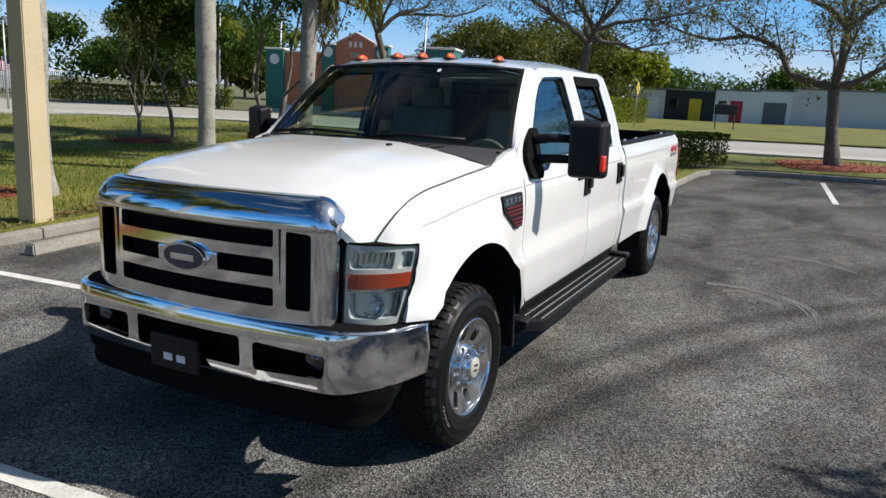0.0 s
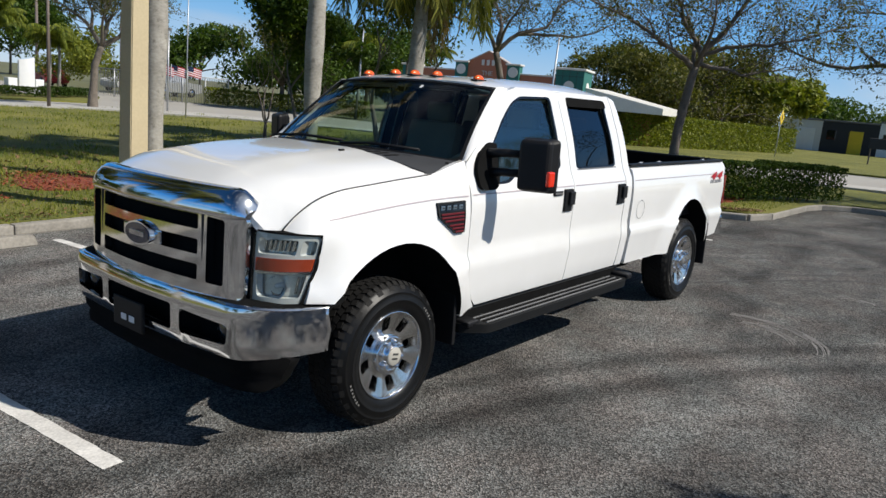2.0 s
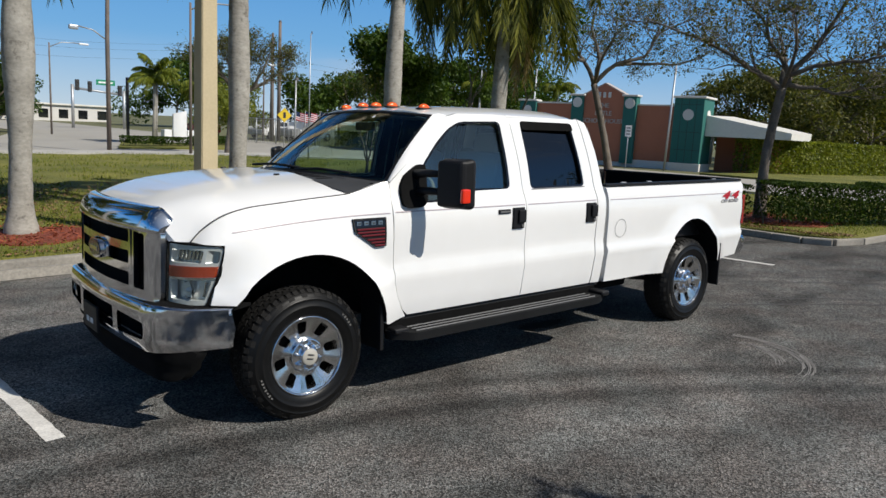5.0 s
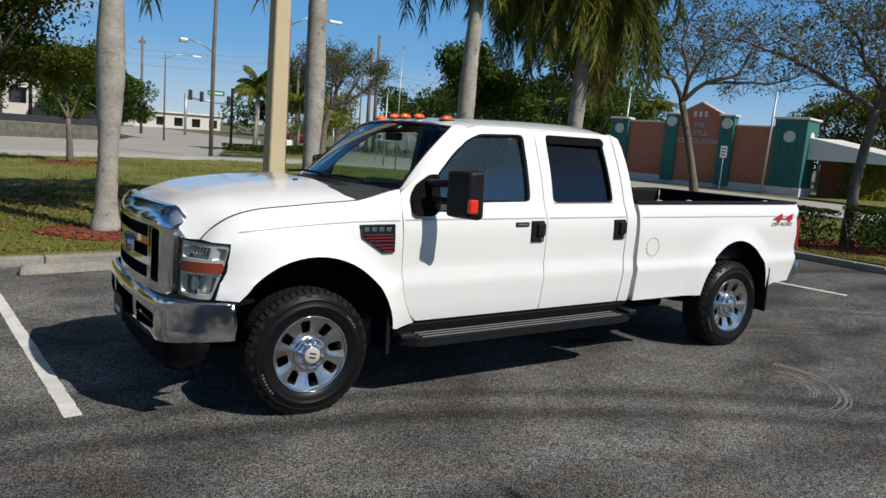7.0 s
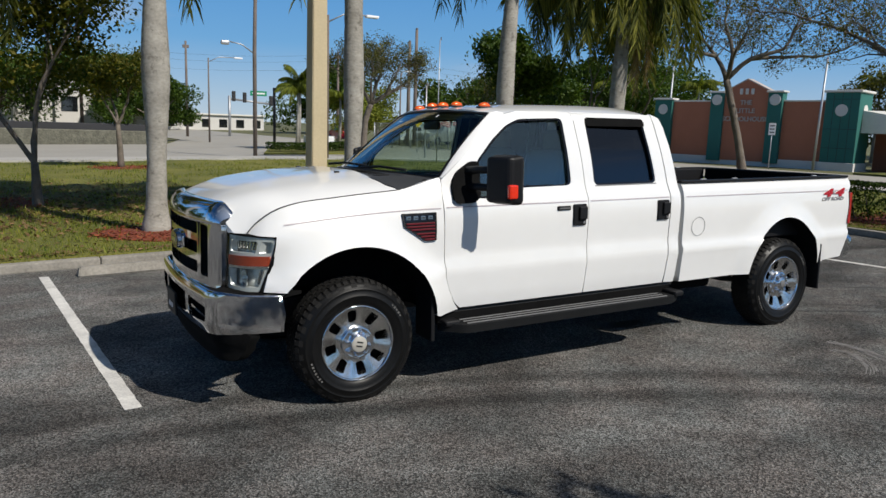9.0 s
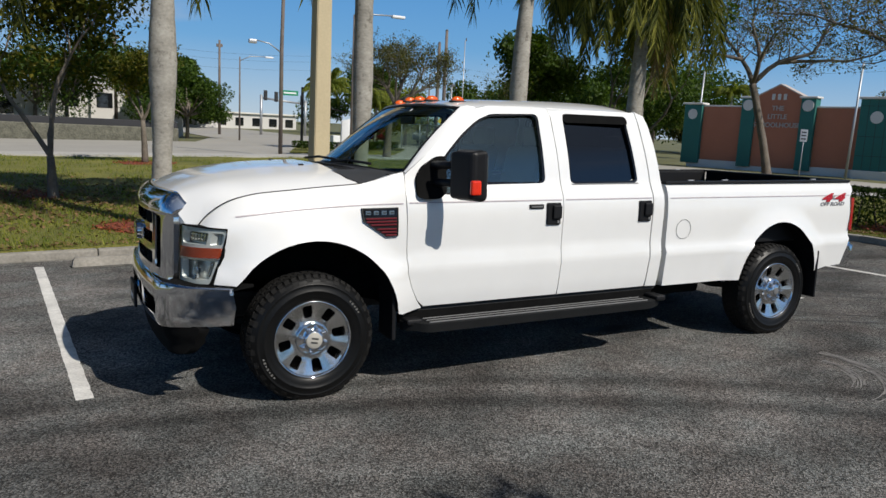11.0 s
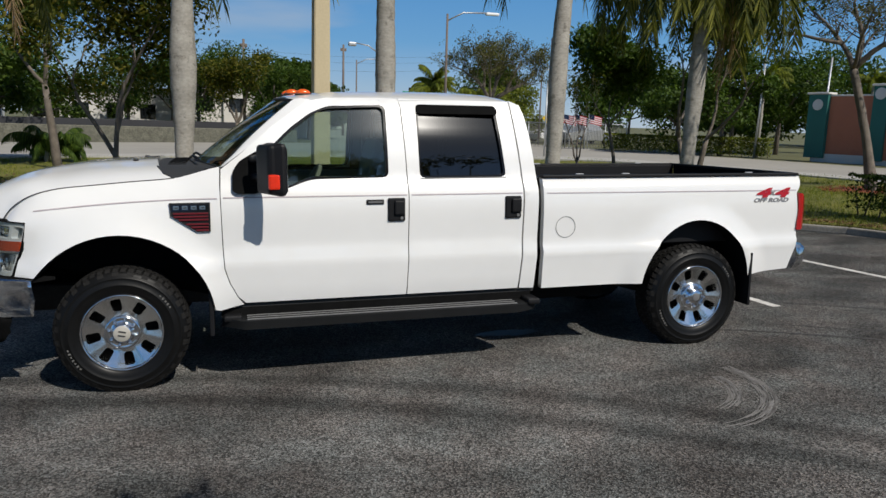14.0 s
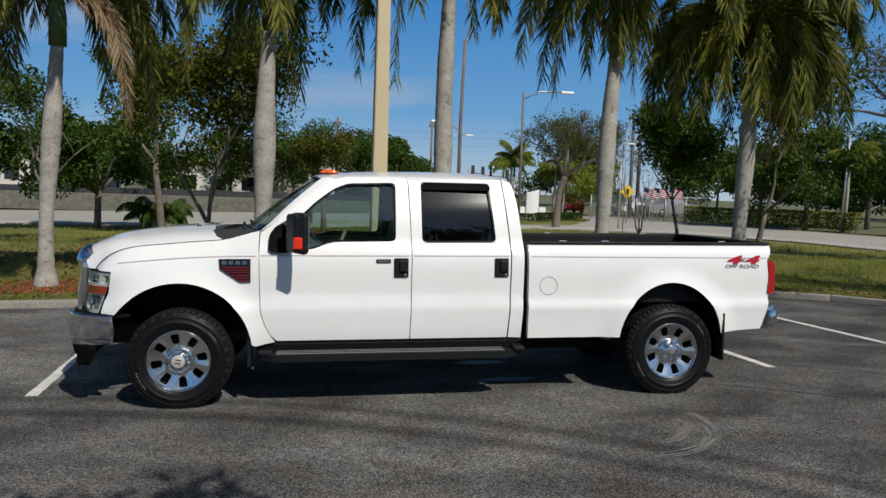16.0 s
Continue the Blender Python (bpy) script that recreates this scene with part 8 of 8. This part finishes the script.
def parked_car(name, label, x, y, turn, paint, pickup=False, scale=1.0):
    """A saloon or pickup seen far off: shaped body, glasshouse, wheels, lamps."""
    th = holder(name, label, "pickup truck" if pickup else "car", on_ground(x, y, 0.03, turn, scale))
    L2 = 2.6 if pickup else 2.3
    prof = [(-L2, 0.35), (-L2, 0.75), (-L2 + 0.1, 0.88), (-1.05, 0.98), (-0.2 if pickup else -0.45, 1.42 if not pickup else 1.65), (0.55 if pickup else 0.75, 1.45 if not pickup else 1.65), (1.0 if pickup else 1.5, 1.05), (L2 - 0.1, 1.0), (L2, 0.85), (L2, 0.40), (L2 - 0.4, 0.25), (-L2 + 0.4, 0.25)]
    bm = bmesh.new()
    rows = [[bm.verts.new((px, s * (0.88 if pz < 1.1 else 0.68), pz)) for px, pz in prof] for s in (-1, 1)]
    n = len(prof)
    for k in range(n):
        bm.faces.new((rows[0][k], rows[0][(k + 1) % n], rows[1][(k + 1) % n], rows[1][k]))
    bm.faces.new(rows[0][::-1]), bm.faces.new(rows[1])
    bmesh.ops.bevel(bm, geom=list(bm.edges), offset=0.05, segments=2, affect="EDGES")
    part("body", bm, paint, th)
    for s in (-1, 1):
        gl = [(-0.85, 1.02), (-0.32, 1.36), (0.62, 1.38), (1.15, 1.04)] if not pickup else [(-0.75, 1.08), (-0.15, 1.55), (0.5, 1.55), (0.6, 1.08)]
        part("side_window", panel_bm(gl, lambda u, v, s=s: Vector((u, s * (0.895 - (v - 1.0) * 0.46), v)), step=0.3), M_CARGLASS, th)
        for wx in (-1.4, 1.4):
            part("wheel", lathe_bm([(0.001, -0.1), (0.2, -0.1), (0.22, -0.11), (0.32, -0.1), (0.33, 0.1), (0.001, 0.1)], 24, centre=(wx, s * 0.82, 0.31)), M_RUBBER, th)
            part("rim", lathe_bm([(0.001, -0.105), (0.19, -0.105), (0.2, -0.09), (0.2, 0.11), (0.001, 0.105)], 16, centre=(wx, s * 0.82, 0.31)), M_ALLOY, th)
        part("tail_light", box_bm(L2 - 0.02, s * 0.68, 0.82, 0.08, 0.25, 0.15, 0.03, 1), M_RED, th)
        part("head_light", box_bm(-L2 + 0.02, s * 0.66, 0.70, 0.08, 0.28, 0.13, 0.03, 1), M_LENS, th)
    return th


parked_car("red_car", "red saloon car waiting on the road", 23.0, 56.0, -95, M_REDCAR, False, 0.95)
parked_car("white_car", "white saloon car parked behind the fence", 27.5, 52.0, 20, M_SIGNWHITE)
parked_car("white_car", "white saloon car parked beyond the junction", 19.5, 118.0, 10, M_SIGNWHITE)
parked_car("dark_car", "dark saloon car parked beyond the junction", 15.0, 114.0, 10, M_DARKCAR)
parked_car("silver_pickup", "silver pickup truck on the side road", 29.0, 49.0, 15, M_SILVERCAR, True)

# ---- trees behind the viewer, whose shadows fall on the lot ----
tree("shade_tree", "spreading broadleaf tree behind the lot", 1.95, -11.6, 61, 7.0, 0.18, 2.2, 1.0, 5, M_LEAF_OLIVE, 15000, 0.10, 0.5, lift=0.02, fill=0.6)
tree("shade_tree", "spreading broadleaf tree behind the lot", 4.5, -12.3, 63, 6.6, 0.18, 2.2, 1.0, 5, M_LEAF_OLIVE, 14000, 0.10, 0.5, lift=0.02, fill=0.6)
for x, y, s, h, w in ((-14, -30, 41, 8, 9), (-2, -34, 42, 9, 10), (12, -32, 43, 8, 9), (26, -30, 44, 8, 10), (-26, -18, 45, 8, 9), (-28, -2, 46, 7, 8), (-30, 14, 47, 8, 9)):
    far_tree(x, y, s, h, w, M_LEAF_DARK, size=0.25, count=2400)

# grass blades near the kerb
bm = bmesh.new()
rng = random.Random(77)
for _ in range(100000):
    x, y = rng.uniform(-7, 17), rng.uniform(0.4, 13)
    if not inside((x, y), verge_loop):
        continue
    z = g(x, y) + 0.10 + 0.06 * (noise.noise(Vector((x * 0.5, y * 0.5, 3))) + 0.5)
    a, h, w = rng.uniform(0, 6.28), rng.uniform(0.025, 0.075), 0.006
    dx, dy = w * math.cos(a), w * math.sin(a)
    lx, ly = rng.uniform(-0.03, 0.03), rng.uniform(-0.03, 0.03)
    bm.faces.new([bm.verts.new(p) for p in ((x - dx, y - dy, z - 0.005), (x + dx, y + dy, z - 0.005), (x + lx, y + ly, z + h))])
for _ in range(60000):
    x, y = rng.uniform(-16, 22), rng.uniform(2, 28)
    if not inside((x, y), verge_loop) or noise.noise(Vector((x * 0.9, y * 0.9, 8))) < -0.05:
        continue
    z = g(x, y) + 0.10 + 0.06 * (noise.noise(Vector((x * 0.5, y * 0.5, 3))) + 0.5)
    a, h, w = rng.uniform(0, 6.28), rng.uniform(0.05, 0.12), 0.012
    dx, dy = w * math.cos(a), w * math.sin(a)
    bm.faces.new([bm.verts.new(p) for p in ((x - dx, y - dy, z - 0.005), (x + dx, y + dy, z - 0.005), (x + rng.uniform(-0.05, 0.05), y + rng.uniform(-0.05, 0.05), z + h))])
tagged(part("grass_blades", bm, M_BLADE), "short mown dry green grass blades", "grass", kind="stuff")

# dry leaves and bark bits caught behind the kerb
bm = bmesh.new()
for (x0, y0), (x1, y1) in zip(KERB[2:12], KERB[3:13]):
    for _ in range(int(150 * math.hypot(x1 - x0, y1 - y0) * (0.5 if x1 < 6 else 1.4))):
        t, o = rng.random(), abs(rng.gauss(0, 0.22)) + 0.16
        nx, ny = -(y1 - y0) / math.hypot(x1 - x0, y1 - y0), (x1 - x0) / math.hypot(x1 - x0, y1 - y0)
        if ny < -0.2:
            nx, ny = -nx, -ny
        if y1 < y0 and x1 > 9:
            nx, ny = abs(nx), abs(ny)
        px, py = x0 + (x1 - x0) * t + nx * o, y0 + (y1 - y0) * t + ny * o
        z = g(px, py) + 0.115 + 0.06 * (noise.noise(Vector((px * 0.5, py * 0.5, 3))) + 0.5) + rng.uniform(0, 0.02)
        m = Matrix.Translation((px, py, z)) @ Euler((rng.uniform(-0.6, 0.6), rng.uniform(-0.6, 0.6), rng.uniform(0, 6.28))).to_matrix().to_4x4()
        s = rng.uniform(0.5, 1.2)
        bm.faces.new([bm.verts.new(m @ Vector((a * s, b * s, c * s))) for a, b, c in ((-0.04, 0, 0), (0, -0.016, 0.006), (0.04, 0, 0.004), (0, 0.016, 0.006))])
for _ in range(9000):
    px, py = rng.gauss(-3.5, 3.2), rng.gauss(11.5, 2.6)
    if not inside((px, py), verge_loop):
        continue
    m = Matrix.Translation((px, py, g(px, py) + 0.125 + 0.06 * (noise.noise(Vector((px * 0.5, py * 0.5, 3))) + 0.5))) @ Euler((rng.uniform(-0.5, 0.5), rng.uniform(-0.5, 0.5), rng.uniform(0, 6.28))).to_matrix().to_4x4()
    s = rng.uniform(0.8, 1.7)
    bm.faces.new([bm.verts.new(m @ Vector((a * s, b * s, c * s))) for a, b, c in ((-0.04, 0, 0), (0, -0.018, 0.006), (0.04, 0, 0.004), (0, 0.018, 0.006))])
tagged(part("leaf_litter", bm, M_LITTER), "dry brown leaf litter behind the kerb and under trees", "leaf litter", kind="stuff")
